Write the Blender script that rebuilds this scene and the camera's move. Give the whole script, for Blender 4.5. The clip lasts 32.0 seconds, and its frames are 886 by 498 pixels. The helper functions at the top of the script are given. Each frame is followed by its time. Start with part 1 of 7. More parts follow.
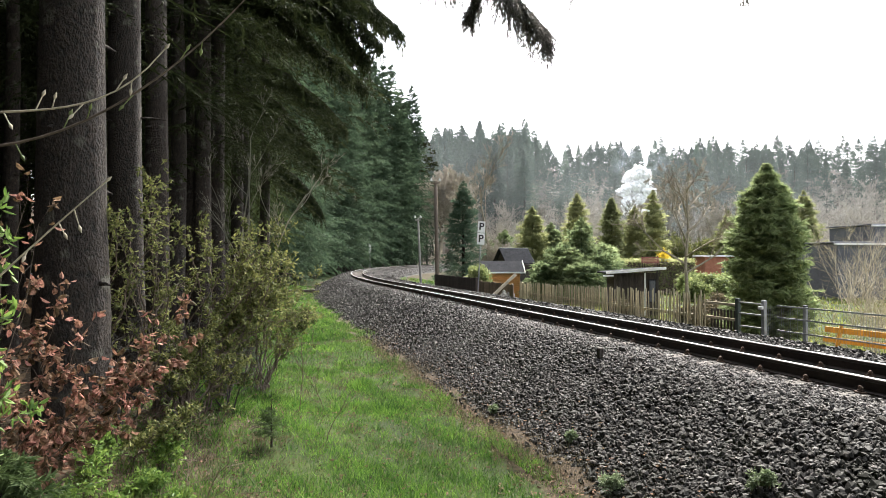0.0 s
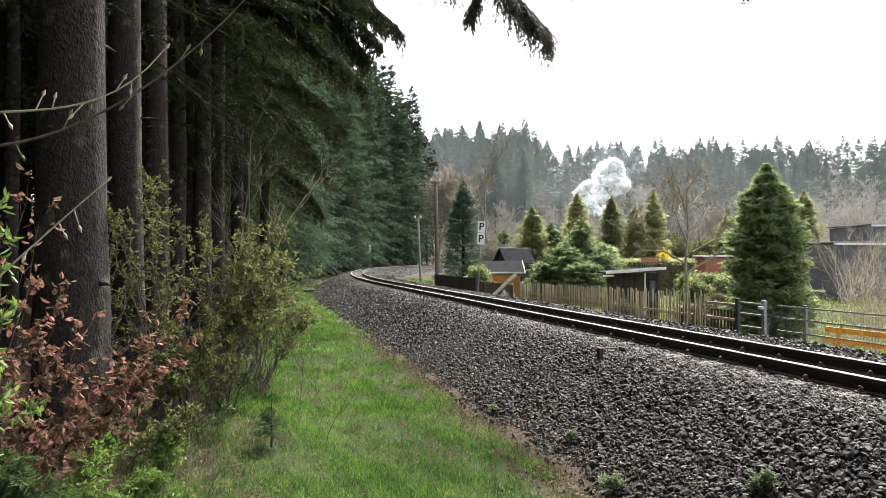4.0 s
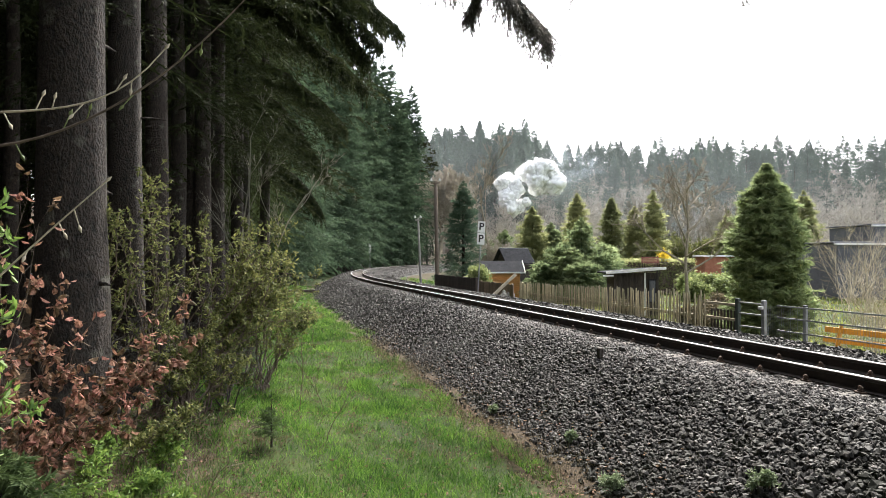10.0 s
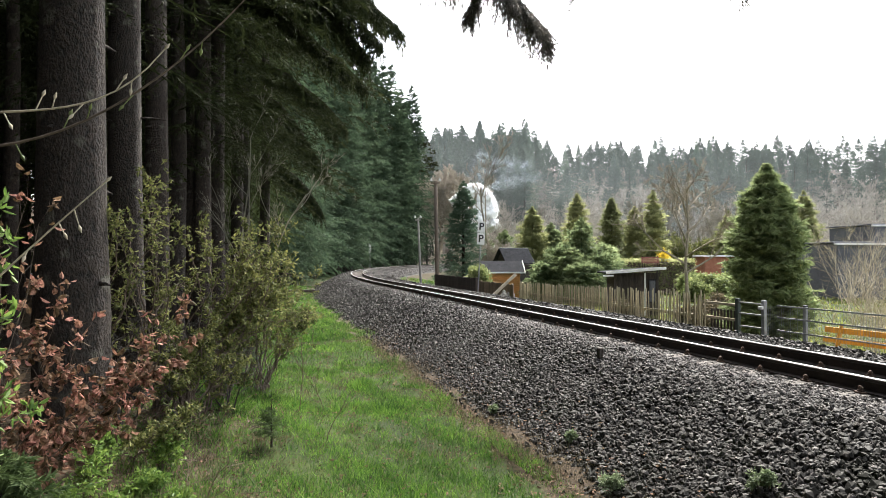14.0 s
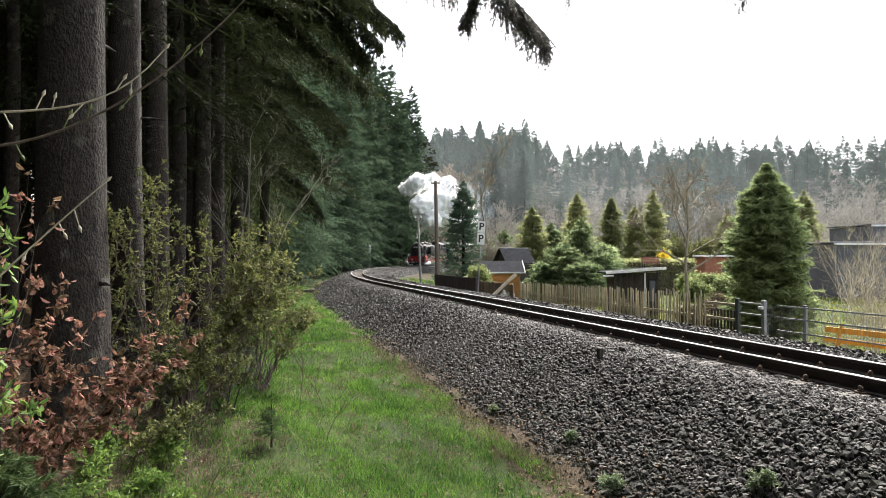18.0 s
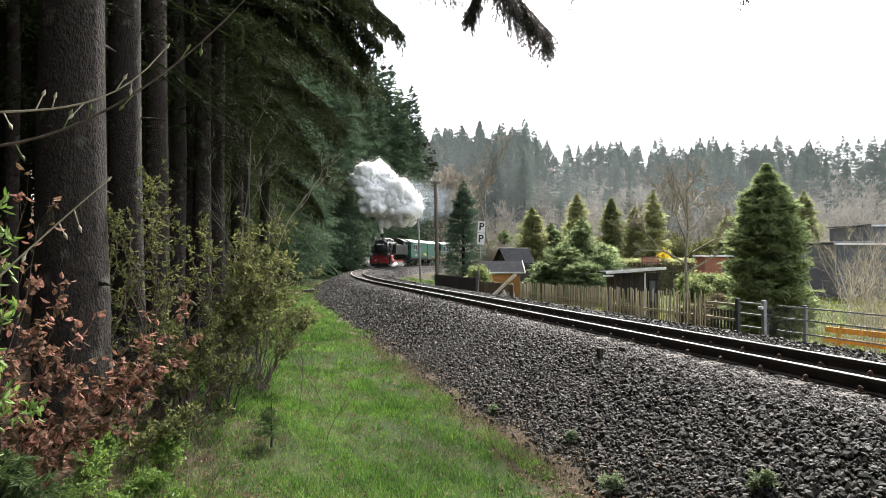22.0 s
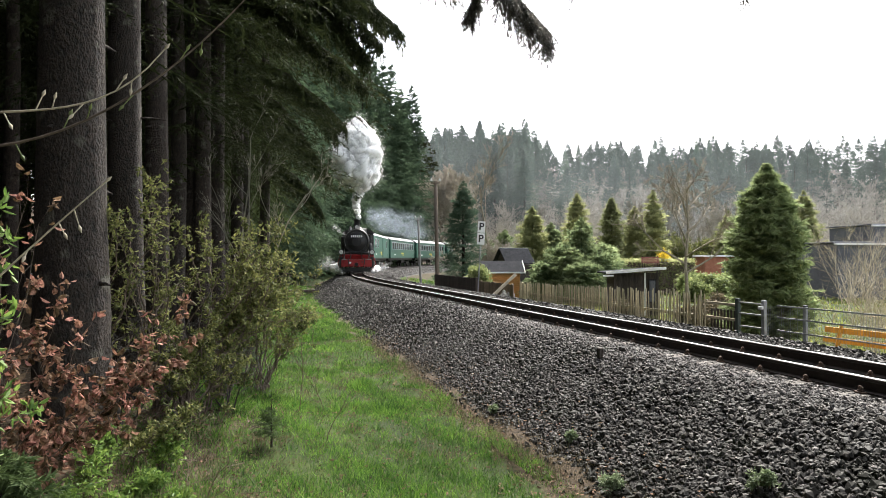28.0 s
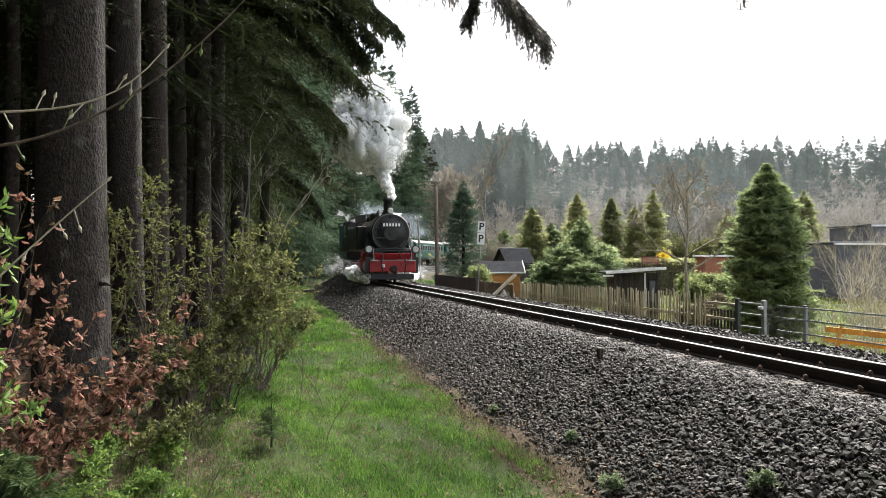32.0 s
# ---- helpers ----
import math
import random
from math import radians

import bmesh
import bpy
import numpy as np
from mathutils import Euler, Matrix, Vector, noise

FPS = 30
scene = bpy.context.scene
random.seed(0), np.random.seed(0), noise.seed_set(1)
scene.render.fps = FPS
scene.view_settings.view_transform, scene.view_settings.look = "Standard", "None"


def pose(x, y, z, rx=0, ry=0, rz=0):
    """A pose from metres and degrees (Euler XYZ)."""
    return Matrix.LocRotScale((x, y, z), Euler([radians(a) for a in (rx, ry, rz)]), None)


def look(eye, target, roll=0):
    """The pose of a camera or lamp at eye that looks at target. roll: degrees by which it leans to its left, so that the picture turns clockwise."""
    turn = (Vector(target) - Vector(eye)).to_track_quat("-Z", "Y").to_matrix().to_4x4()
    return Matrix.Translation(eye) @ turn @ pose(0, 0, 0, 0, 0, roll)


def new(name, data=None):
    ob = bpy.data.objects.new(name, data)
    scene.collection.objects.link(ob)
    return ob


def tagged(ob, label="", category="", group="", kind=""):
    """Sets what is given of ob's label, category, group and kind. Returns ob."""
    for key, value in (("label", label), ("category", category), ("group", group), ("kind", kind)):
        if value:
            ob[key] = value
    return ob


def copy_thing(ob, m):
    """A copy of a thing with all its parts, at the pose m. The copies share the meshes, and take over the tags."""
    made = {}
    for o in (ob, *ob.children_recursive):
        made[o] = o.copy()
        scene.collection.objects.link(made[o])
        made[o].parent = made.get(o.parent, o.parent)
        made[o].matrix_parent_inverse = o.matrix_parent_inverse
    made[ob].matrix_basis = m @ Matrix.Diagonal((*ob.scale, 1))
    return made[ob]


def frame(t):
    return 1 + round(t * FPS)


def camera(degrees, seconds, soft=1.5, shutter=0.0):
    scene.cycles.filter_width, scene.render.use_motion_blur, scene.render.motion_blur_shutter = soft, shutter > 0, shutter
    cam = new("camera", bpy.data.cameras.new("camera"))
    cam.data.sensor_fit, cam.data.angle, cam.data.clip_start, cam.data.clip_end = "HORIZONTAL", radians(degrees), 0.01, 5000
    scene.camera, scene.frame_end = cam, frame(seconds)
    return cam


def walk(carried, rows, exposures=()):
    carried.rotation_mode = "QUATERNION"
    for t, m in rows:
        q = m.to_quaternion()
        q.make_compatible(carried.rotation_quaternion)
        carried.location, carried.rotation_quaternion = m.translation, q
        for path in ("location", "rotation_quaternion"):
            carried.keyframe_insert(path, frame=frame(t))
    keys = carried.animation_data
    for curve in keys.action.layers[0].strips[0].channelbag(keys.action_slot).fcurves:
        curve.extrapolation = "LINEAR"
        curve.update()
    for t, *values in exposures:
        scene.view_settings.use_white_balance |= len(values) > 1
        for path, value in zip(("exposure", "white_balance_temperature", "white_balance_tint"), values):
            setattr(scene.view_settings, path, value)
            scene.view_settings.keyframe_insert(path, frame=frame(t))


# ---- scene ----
EYE = 1.07
cam = camera(66.33, 32.0, soft=0.65, shutter=0.3)
walk(cam, [(0.0, pose(0, 0, EYE, 90.7, 0, 0)), (32.0, pose(0, 0, EYE, 90.7, 0, 0))],
     exposures=[(0.0, 1.78), (3.0, 1.72), (6.0, 1.68), (14.0, 1.67), (19.0, 1.62), (32.0, 1.6)])

# ---- world and sun ----
SUN_AZ, SUN_EL = radians(20), radians(50)
world = bpy.data.worlds.new("sky")
scene.world = world
world.use_nodes = True
wn = world.node_tree
sky = wn.nodes.new("ShaderNodeTexSky")
sky.sky_type = "NISHITA"
sky.sun_disc = False
sky.sun_elevation, sky.sun_rotation = SUN_EL, SUN_AZ
sky.altitude, sky.air_density, sky.dust_density, sky.ozone_density = 800, 1.0, 6.0, 0.6
veil = wn.nodes.new("ShaderNodeHueSaturation")
veil.inputs["Saturation"].default_value, veil.inputs["Value"].default_value = 0.3, 1.15
wn.links.new(sky.outputs[0], veil.inputs["Color"])
wn.links.new(veil.outputs[0], wn.nodes["Background"].inputs[0])
wn.nodes["Background"].inputs[1].default_value = 0.15
sun = new("sun", bpy.data.lights.new("sun", "SUN"))
sun.data.energy, sun.data.angle, sun.data.color = 3.2, radians(11), (1.0, 0.95, 0.86)
sun.matrix_world = look((40 * math.sin(SUN_AZ), 40 * math.cos(SUN_AZ), 40 * math.tan(SUN_EL)), (0, 0, 0))


# ---- materials ----
def mat(name, c1, c2, scale=8.0, rough=0.8, bump=0.3, metal=0.0, fine=6.0, vary=0.0, isle=0.0, trans=0.0, stretch=(1, 1, 1), dist=0.02, spec=0.4, dirt=None):
    """A worn surface: two colours mixed at two scales, relief, and a spread of tone from piece to piece."""
    m = bpy.data.materials.new(name)
    m.use_nodes = True
    t = m.node_tree
    n, link = t.nodes, t.links.new
    b = n["Principled BSDF"]
    co = n.new("ShaderNodeTexCoord")
    mp = n.new("ShaderNodeMapping")
    mp.inputs["Scale"].default_value = stretch
    link(co.outputs["Object"], mp.inputs[0])
    a = n.new("ShaderNodeTexNoise")
    a.inputs["Scale"].default_value, a.inputs["Detail"].default_value, a.inputs["Roughness"].default_value = scale, 5, 0.65
    g = n.new("ShaderNodeTexNoise")
    g.inputs["Scale"].default_value, g.inputs["Detail"].default_value = scale * fine, 3
    link(mp.outputs[0], a.inputs[0]), link(mp.outputs[0], g.inputs[0])
    add = n.new("ShaderNodeMath")
    add.operation = "MULTIPLY_ADD"
    add.inputs[1].default_value, add.inputs[2].default_value = 0.45, 0.0
    link(g.outputs[0], add.inputs[0])
    sm = n.new("ShaderNodeMath")
    sm.operation = "MULTIPLY_ADD"
    sm.inputs[1].default_value = 0.55
    link(a.outputs[0], sm.inputs[0]), link(add.outputs[0], sm.inputs[2])
    ramp = n.new("ShaderNodeValToRGB")
    ramp.color_ramp.elements[0].position, ramp.color_ramp.elements[1].position = 0.36, 0.64
    ramp.color_ramp.elements[0].color, ramp.color_ramp.elements[1].color = (*c1, 1), (*c2, 1)
    link(sm.outputs[0], ramp.inputs[0])
    out = ramp.outputs[0]
    if vary or isle:
        rnd = n.new("ShaderNodeObjectInfo").outputs["Random"] if vary else n.new("ShaderNodeNewGeometry").outputs["Random Per Island"]
        mr = n.new("ShaderNodeMapRange")
        k = vary or isle
        mr.inputs["To Min"].default_value, mr.inputs["To Max"].default_value = 1 - k, 1 + k
        link(rnd, mr.inputs[0])
        hs = n.new("ShaderNodeHueSaturation")
        link(mr.outputs[0], hs.inputs["Value"]), link(out, hs.inputs["Color"])
        mh = n.new("ShaderNodeMapRange")
        mh.inputs["To Min"].default_value, mh.inputs["To Max"].default_value = 0.5 + 0.04 * k, 0.5 - 0.04 * k
        link(rnd, mh.inputs[0]), link(mh.outputs[0], hs.inputs["Hue"])
        out = hs.outputs[0]
    if dirt:
        d = n.new("ShaderNodeTexNoise")
        d.inputs["Scale"].default_value, d.inputs["Detail"].default_value = dirt[1], 6
        link(co.outputs["Object"], d.inputs[0])
        dr = n.new("ShaderNodeMapRange")
        dr.inputs["From Min"].default_value, dr.inputs["From Max"].default_value = dirt[2], dirt[2] + 0.14
        link(d.outputs[0], dr.inputs[0])
        mx = n.new("ShaderNodeMix")
        mx.data_type = "RGBA"
        link(dr.outputs[0], mx.inputs[0]), link(out, mx.inputs[6])
        mx.inputs[7].default_value = (*dirt[0], 1)
        out = mx.outputs[2]
    link(out, b.inputs["Base Color"])
    rr = n.new("ShaderNodeMapRange")
    rr.inputs["To Min"].default_value, rr.inputs["To Max"].default_value = max(0.05, rough - 0.12), min(1, rough + 0.12)
    link(sm.outputs[0], rr.inputs[0]), link(rr.outputs[0], b.inputs["Roughness"])
    b.inputs["Metallic"].default_value = metal
    b.inputs["Specular IOR Level"].default_value = spec
    if bump:
        bp = n.new("ShaderNodeBump")
        bp.inputs["Strength"].default_value, bp.inputs["Distance"].default_value = bump, dist
        link(sm.outputs[0], bp.inputs["Height"]), link(bp.outputs[0], b.inputs["Normal"])
    if trans:
        tr = n.new("ShaderNodeBsdfTranslucent")
        link(out, tr.inputs[0])
        ms = n.new("ShaderNodeMixShader")
        ms.inputs[0].default_value = trans
        link(b.outputs[0], ms.inputs[1]), link(tr.outputs[0], ms.inputs[2])
        link(ms.outputs[0], n["Material Output"].inputs[0])
    return m


def steam_mat(name, tone, cover, scale=2.0, torn=(0.3, 0.6), soft=0.6):
    """Steam: a white body that light sinks into; cover is how much of it hides what lies behind."""
    m = bpy.data.materials.new(name)
    m.use_nodes = True
    t = m.node_tree
    n, link = t.nodes, t.links.new
    n.remove(n["Principled BSDF"])
    df, tl, ms = n.new("ShaderNodeBsdfDiffuse"), n.new("ShaderNodeBsdfTranslucent"), n.new("ShaderNodeMixShader")
    df.inputs[0].default_value, tl.inputs[0].default_value = (*tone, 1), (*tone, 1)
    ms.inputs[0].default_value = soft
    link(df.outputs[0], ms.inputs[1]), link(tl.outputs[0], ms.inputs[2])
    co, nz, mr = n.new("ShaderNodeTexCoord"), n.new("ShaderNodeTexNoise"), n.new("ShaderNodeMapRange")
    nz.inputs["Scale"].default_value, nz.inputs["Detail"].default_value, nz.inputs["Roughness"].default_value = scale, 5, 0.6
    link(co.outputs["Object"], nz.inputs[0]), link(nz.outputs[0], mr.inputs[0])
    mr.inputs["From Min"].default_value, mr.inputs["From Max"].default_value = torn
    mr.inputs["To Min"].default_value, mr.inputs["To Max"].default_value = cover
    tp, mt = n.new("ShaderNodeBsdfTransparent"), n.new("ShaderNodeMixShader")
    link(mr.outputs[0], mt.inputs[0]), link(tp.outputs[0], mt.inputs[1]), link(ms.outputs[0], mt.inputs[2])
    link(mt.outputs[0], n["Material Output"].inputs[0])
    return m


def billow_mat(name):
    """Dense steam, in which the light scatters deep."""
    m = bpy.data.materials.new(name)
    m.use_nodes = True
    b = m.node_tree.nodes["Principled BSDF"]
    b.inputs["Base Color"].default_value = (0.985, 0.985, 0.985, 1)
    b.inputs["Roughness"].default_value, b.inputs["Specular IOR Level"].default_value = 1.0, 0.0
    b.inputs["Subsurface Weight"].default_value, b.inputs["Subsurface Scale"].default_value = 1.0, 0.6
    b.inputs["Subsurface Radius"].default_value = (1.0, 1.0, 1.0)
    return m


M_GROUND = mat("meadow_soil", (0.014, 0.024, 0.007), (0.045, 0.062, 0.016), 0.7, 0.95, 0.6, fine=25, spec=0.1, dirt=((0.06, 0.045, 0.027), 0.35, 0.6))
def ground_mat():
    """Meadow soil that gives way to needle litter in the wood."""
    m = M_GROUND
    n, link = m.node_tree.nodes, m.node_tree.links.new
    b = n["Principled BSDF"]
    grass = b.inputs["Base Color"].links[0].from_socket
    co, nz, at = n.new("ShaderNodeTexCoord"), n.new("ShaderNodeTexNoise"), n.new("ShaderNodeAttribute")
    nz.inputs["Scale"].default_value, nz.inputs["Detail"].default_value = 2.2, 6
    at.attribute_name = "litter"
    link(co.outputs["Object"], nz.inputs[0])
    ad = n.new("ShaderNodeMath")
    link(at.outputs["Fac"], ad.inputs[0]), link(nz.outputs[0], ad.inputs[1])
    mr = n.new("ShaderNodeMapRange")
    mr.inputs["From Min"].default_value, mr.inputs["From Max"].default_value = 0.92, 1.08
    link(ad.outputs[0], mr.inputs[0])
    fine = n.new("ShaderNodeTexNoise")
    fine.inputs["Scale"].default_value, fine.inputs["Detail"].default_value = 18, 6
    link(co.outputs["Object"], fine.inputs[0])
    rp = n.new("ShaderNodeValToRGB")
    rp.color_ramp.elements[0].position, rp.color_ramp.elements[1].position = 0.35, 0.7
    rp.color_ramp.elements[0].color, rp.color_ramp.elements[1].color = (0.022, 0.016, 0.011, 1), (0.10, 0.075, 0.05, 1)
    link(fine.outputs[0], rp.inputs[0])
    mx = n.new("ShaderNodeMix")
    mx.data_type = "RGBA"
    link(mr.outputs[0], mx.inputs[0]), link(grass, mx.inputs[6]), link(rp.outputs[0], mx.inputs[7])
    link(mx.outputs[2], b.inputs["Base Color"])


ground_mat()
M_BALLAST = mat("ballast_bed", (0.008, 0.0075, 0.007), (0.026, 0.024, 0.022), 9, 0.9, 0.9, fine=5)
M_STONE = mat("ballast_stone", (0.007, 0.0067, 0.0057), (0.0355, 0.033, 0.0285), 14, 0.72, 0.45, isle=0.82, fine=6, dist=0.006, spec=0.3, dirt=((0.012, 0.013, 0.007), 1.1, 0.5))
M_DUST = mat("dusty_ballast_stone", (0.034, 0.03, 0.028), (0.14, 0.13, 0.12), 14, 0.72, 0.4, isle=0.6, fine=6, dist=0.006, spec=0.32)
M_STONE_1 = mat("loose_stone", (0.011, 0.01, 0.009), (0.055, 0.048, 0.04), 14, 0.82, 0.5, vary=0.7, fine=6, dist=0.006, spec=0.22)
M_WEED = mat("grey_green_weed", (0.11, 0.15, 0.08), (0.27, 0.33, 0.19), 4, 0.6, 0, isle=0.3, trans=0.3)
M_RAIL = mat("rail_steel", (0.02, 0.017, 0.016), (0.048, 0.037, 0.032), 3, 0.6, 0.2, metal=0.4)
M_HEAD = mat("polished_railhead", (0.5, 0.5, 0.5), (0.7, 0.7, 0.7), 3, 0.28, 0.05, metal=1.0)
M_SLEEPER = mat("weathered_sleeper", (0.05, 0.042, 0.036), (0.17, 0.15, 0.135), 4, 0.85, 0.6, stretch=(1, 8, 8), vary=0.25)
M_CLIP = mat("rusty_fastening", (0.05, 0.035, 0.028), (0.12, 0.075, 0.05), 20, 0.7, 0.3, metal=0.3)
M_BARK = mat("spruce_bark", (0.008, 0.006, 0.0048), (0.05, 0.037, 0.029), 15, 0.9, 1.0, stretch=(1, 1, 0.6), fine=4, dist=0.06, vary=0.3, dirt=((0.11, 0.105, 0.085), 5.0, 0.59))
# Grey-brown rather than green: the look against the sky is in the colour.
M_HANGING = mat("backlit_spruce_needles", (0.055, 0.052, 0.047), (0.14, 0.13, 0.115), 2, 0.6, 0, trans=0.5)
M_BARE = mat("bare_branch_bark", (0.15, 0.135, 0.11), (0.38, 0.35, 0.29), 3, 0.85, 0.4, vary=0.2)
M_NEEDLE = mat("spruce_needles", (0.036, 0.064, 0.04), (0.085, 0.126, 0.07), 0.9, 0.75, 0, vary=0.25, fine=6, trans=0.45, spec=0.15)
# Same needles, darkened: the shade of the wood is put into the colour.
M_NEEDLE_SHADE = mat("shaded_spruce_needles", (0.014, 0.02, 0.008), (0.042, 0.052, 0.019), 0.9, 0.8, 0, vary=0.2, trans=0.25, spec=0.12)
# Paler and bluer than the near needles: haze put into the colour.
M_FAR = mat("haze_toned_spruce_needles", (0.06, 0.1, 0.08), (0.13, 0.175, 0.13), 0.5, 0.7, 0, vary=0.4, trans=0.55)
M_THUJA = mat("thuja_scales", (0.19, 0.21, 0.1), (0.44, 0.455, 0.225), 1.6, 0.7, 0, vary=0.2, trans=0.72, spec=0.15)
M_THUJA_BIG = mat("green_thuja_scales", (0.085, 0.135, 0.055), (0.4, 0.46, 0.22), 6, 0.6, 0, trans=0.55, spec=0.2)
M_FRUIT = mat("tan_fruit_tree_bark", (0.15, 0.13, 0.092), (0.38, 0.335, 0.25), 4, 0.8, 0.4)
M_BROWNBOARD = mat("faded_brown_boards", (0.1, 0.075, 0.045), (0.24, 0.19, 0.12), 5, 0.85, 0.4, stretch=(4, 4, 1), vary=0.3)
M_GREEN_BUSH = mat("fresh_green_leaves", (0.13, 0.165, 0.06), (0.32, 0.37, 0.15), 2, 0.5, 0, isle=0.4, trans=0.5)
M_LEAF = mat("olive_spring_leaves", (0.05, 0.062, 0.02), (0.21, 0.225, 0.08), 3, 0.7, 0, isle=0.55, trans=0.4, spec=0.15)
M_BEECH = mat("dry_beech_leaves", (0.035, 0.015, 0.009), (0.36, 0.215, 0.14), 9, 0.75, 0.3, isle=0.8, trans=0.35, spec=0.15)
M_DEADLEAF = mat("fallen_brown_leaves", (0.04, 0.025, 0.015), (0.14, 0.095, 0.058), 6, 0.85, 0.2, isle=0.6, spec=0.1)
M_CONIFER = mat("garden_conifer_needles", (0.095, 0.14, 0.07), (0.31, 0.365, 0.185), 0.9, 0.8, 0, vary=0.2, fine=6, trans=0.7, spec=0.15)
M_TWIG = mat("brown_twig", (0.06, 0.045, 0.035), (0.17, 0.13, 0.10), 8, 0.8, 0.3)
M_DEADTWIG = mat("dead_dark_twig", (0.025, 0.022, 0.02), (0.085, 0.08, 0.072), 8, 0.9, 0.3)
M_TWIG_PALE = mat("pale_twig", (0.34, 0.29, 0.2), (0.62, 0.55, 0.43), 8, 0.7, 0.3)
M_BARE_FAR = mat("winter_twigs", (0.22, 0.2, 0.17), (0.46, 0.43, 0.37), 1, 0.9, 0, vary=0.35, trans=0.4)
M_GRASS = mat("grass_blades", (0.034, 0.09, 0.015), (0.14, 0.275, 0.048), 0.8, 0.6, 0, isle=0.75, trans=0.4, spec=0.2)
M_BROWN_FAR = mat("brown_winter_twigs", (0.33, 0.3, 0.25), (0.62, 0.57, 0.49), 1, 0.9, 0, trans=0.4)
M_YOUNG = mat("grey_green_spruce_needles", (0.05, 0.09, 0.06), (0.13, 0.185, 0.125), 0.9, 0.75, 0, trans=0.5, spec=0.15)
# Needle tone between lit and shaded copies, half-shade painted into it.
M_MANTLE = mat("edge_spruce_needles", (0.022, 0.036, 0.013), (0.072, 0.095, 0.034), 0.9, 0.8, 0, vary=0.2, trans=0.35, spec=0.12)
M_FRESH = mat("fresh_seedling_leaves", (0.08, 0.15, 0.03), (0.23, 0.34, 0.085), 3, 0.5, 0, isle=0.4, trans=0.4, spec=0.2)
M_SAPLING = mat("young_spruce_needles", (0.03, 0.055, 0.02), (0.1, 0.14, 0.05), 3, 0.7, 0, trans=0.35, spec=0.15)
# Garden grass in a brighter, yellower tone that carries the sunlight itself.
M_LAWN = mat("sunlight_toned_grass", (0.12, 0.16, 0.035), (0.4, 0.42, 0.12), 0.5, 0.7, 0, isle=0.5, trans=0.4, spec=0.15)
M_STRAW = mat("dry_grass_blades", (0.06, 0.05, 0.03), (0.21, 0.18, 0.11), 2, 0.7, 0, isle=0.55, trans=0.3)
M_FORSYTHIA = mat("forsythia_blossom", (0.55, 0.42, 0.03), (0.8, 0.64, 0.08), 3, 0.6, 0, isle=0.3, trans=0.3)
M_PICKET = mat("weathered_picket_wood", (0.2, 0.178, 0.115), (0.47, 0.42, 0.29), 6, 0.85, 0.5, stretch=(4, 4, 1), vary=0.3)
M_DARKWOOD = mat("dark_stained_boards", (0.022, 0.018, 0.015), (0.07, 0.055, 0.045), 5, 0.8, 0.5, stretch=(4, 4, 1), vary=0.3)
M_ORANGE = mat("orange_glazed_boards", (0.38, 0.16, 0.045), (0.58, 0.28, 0.09), 4, 0.6, 0.3, stretch=(1, 1, 6), vary=0.12)
M_ROOFFELT = mat("grey_roofing_felt", (0.018, 0.019, 0.022), (0.045, 0.046, 0.052), 3, 0.95, 0.4, spec=0.05)
M_SLATE = mat("dark_slate", (0.065, 0.068, 0.085), (0.16, 0.165, 0.19), 3, 0.55, 0.4, vary=0.25)
M_WHITE = mat("white_paint", (0.76, 0.76, 0.74), (0.88, 0.88, 0.86), 2, 0.5, 0.1)
M_BLACK = mat("black_paint", (0.012, 0.012, 0.013), (0.035, 0.034, 0.033), 4, 0.45, 0.1)
M_GALV = mat("galvanised_steel", (0.2, 0.21, 0.21), (0.34, 0.35, 0.35), 6, 0.6, 0.1, metal=0.3)
M_FENCEGREEN = mat("green_coated_steel", (0.02, 0.032, 0.026), (0.045, 0.06, 0.05), 5, 0.45, 0.1)
M_POLE = mat("tarred_pole_wood", (0.06, 0.045, 0.035), (0.2, 0.16, 0.125), 4, 0.85, 0.5, stretch=(3, 3, 0.3))
M_PORCELAIN = mat("white_porcelain", (0.7, 0.7, 0.68), (0.85, 0.85, 0.83), 2, 0.2, 0)
M_CONCRETE = mat("old_concrete", (0.16, 0.155, 0.145), (0.36, 0.35, 0.32), 4, 0.9, 0.4)
M_BRICK = mat("red_brick", (0.28, 0.1, 0.06), (0.45, 0.2, 0.13), 5, 0.85, 0.4)
M_YELLOW = mat("weathered_orange_paint", (0.42, 0.22, 0.03), (0.7, 0.4, 0.07), 4, 0.6, 0.2)
M_RED_PAINT = mat("faded_red_paint", (0.17, 0.05, 0.045), (0.28, 0.09, 0.075), 4, 0.6, 0.1)
M_STEAM = billow_mat("dense_steam")
M_FRINGE = steam_mat("steam_fringe", (0.98, 0.98, 0.98), (0.22, 0.22))
M_WISP = steam_mat("thin_steam", (0.56, 0.65, 0.75), (0.055, 0.055))
M_MIST = steam_mat("low_mist", (0.8, 0.82, 0.84), (0.08, 0.08))
# For the sheets that pale the hill in place of real haze.
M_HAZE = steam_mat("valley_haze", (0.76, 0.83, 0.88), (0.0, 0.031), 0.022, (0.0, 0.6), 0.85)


# ---- mesh helpers ----
rng = np.random.default_rng(7)


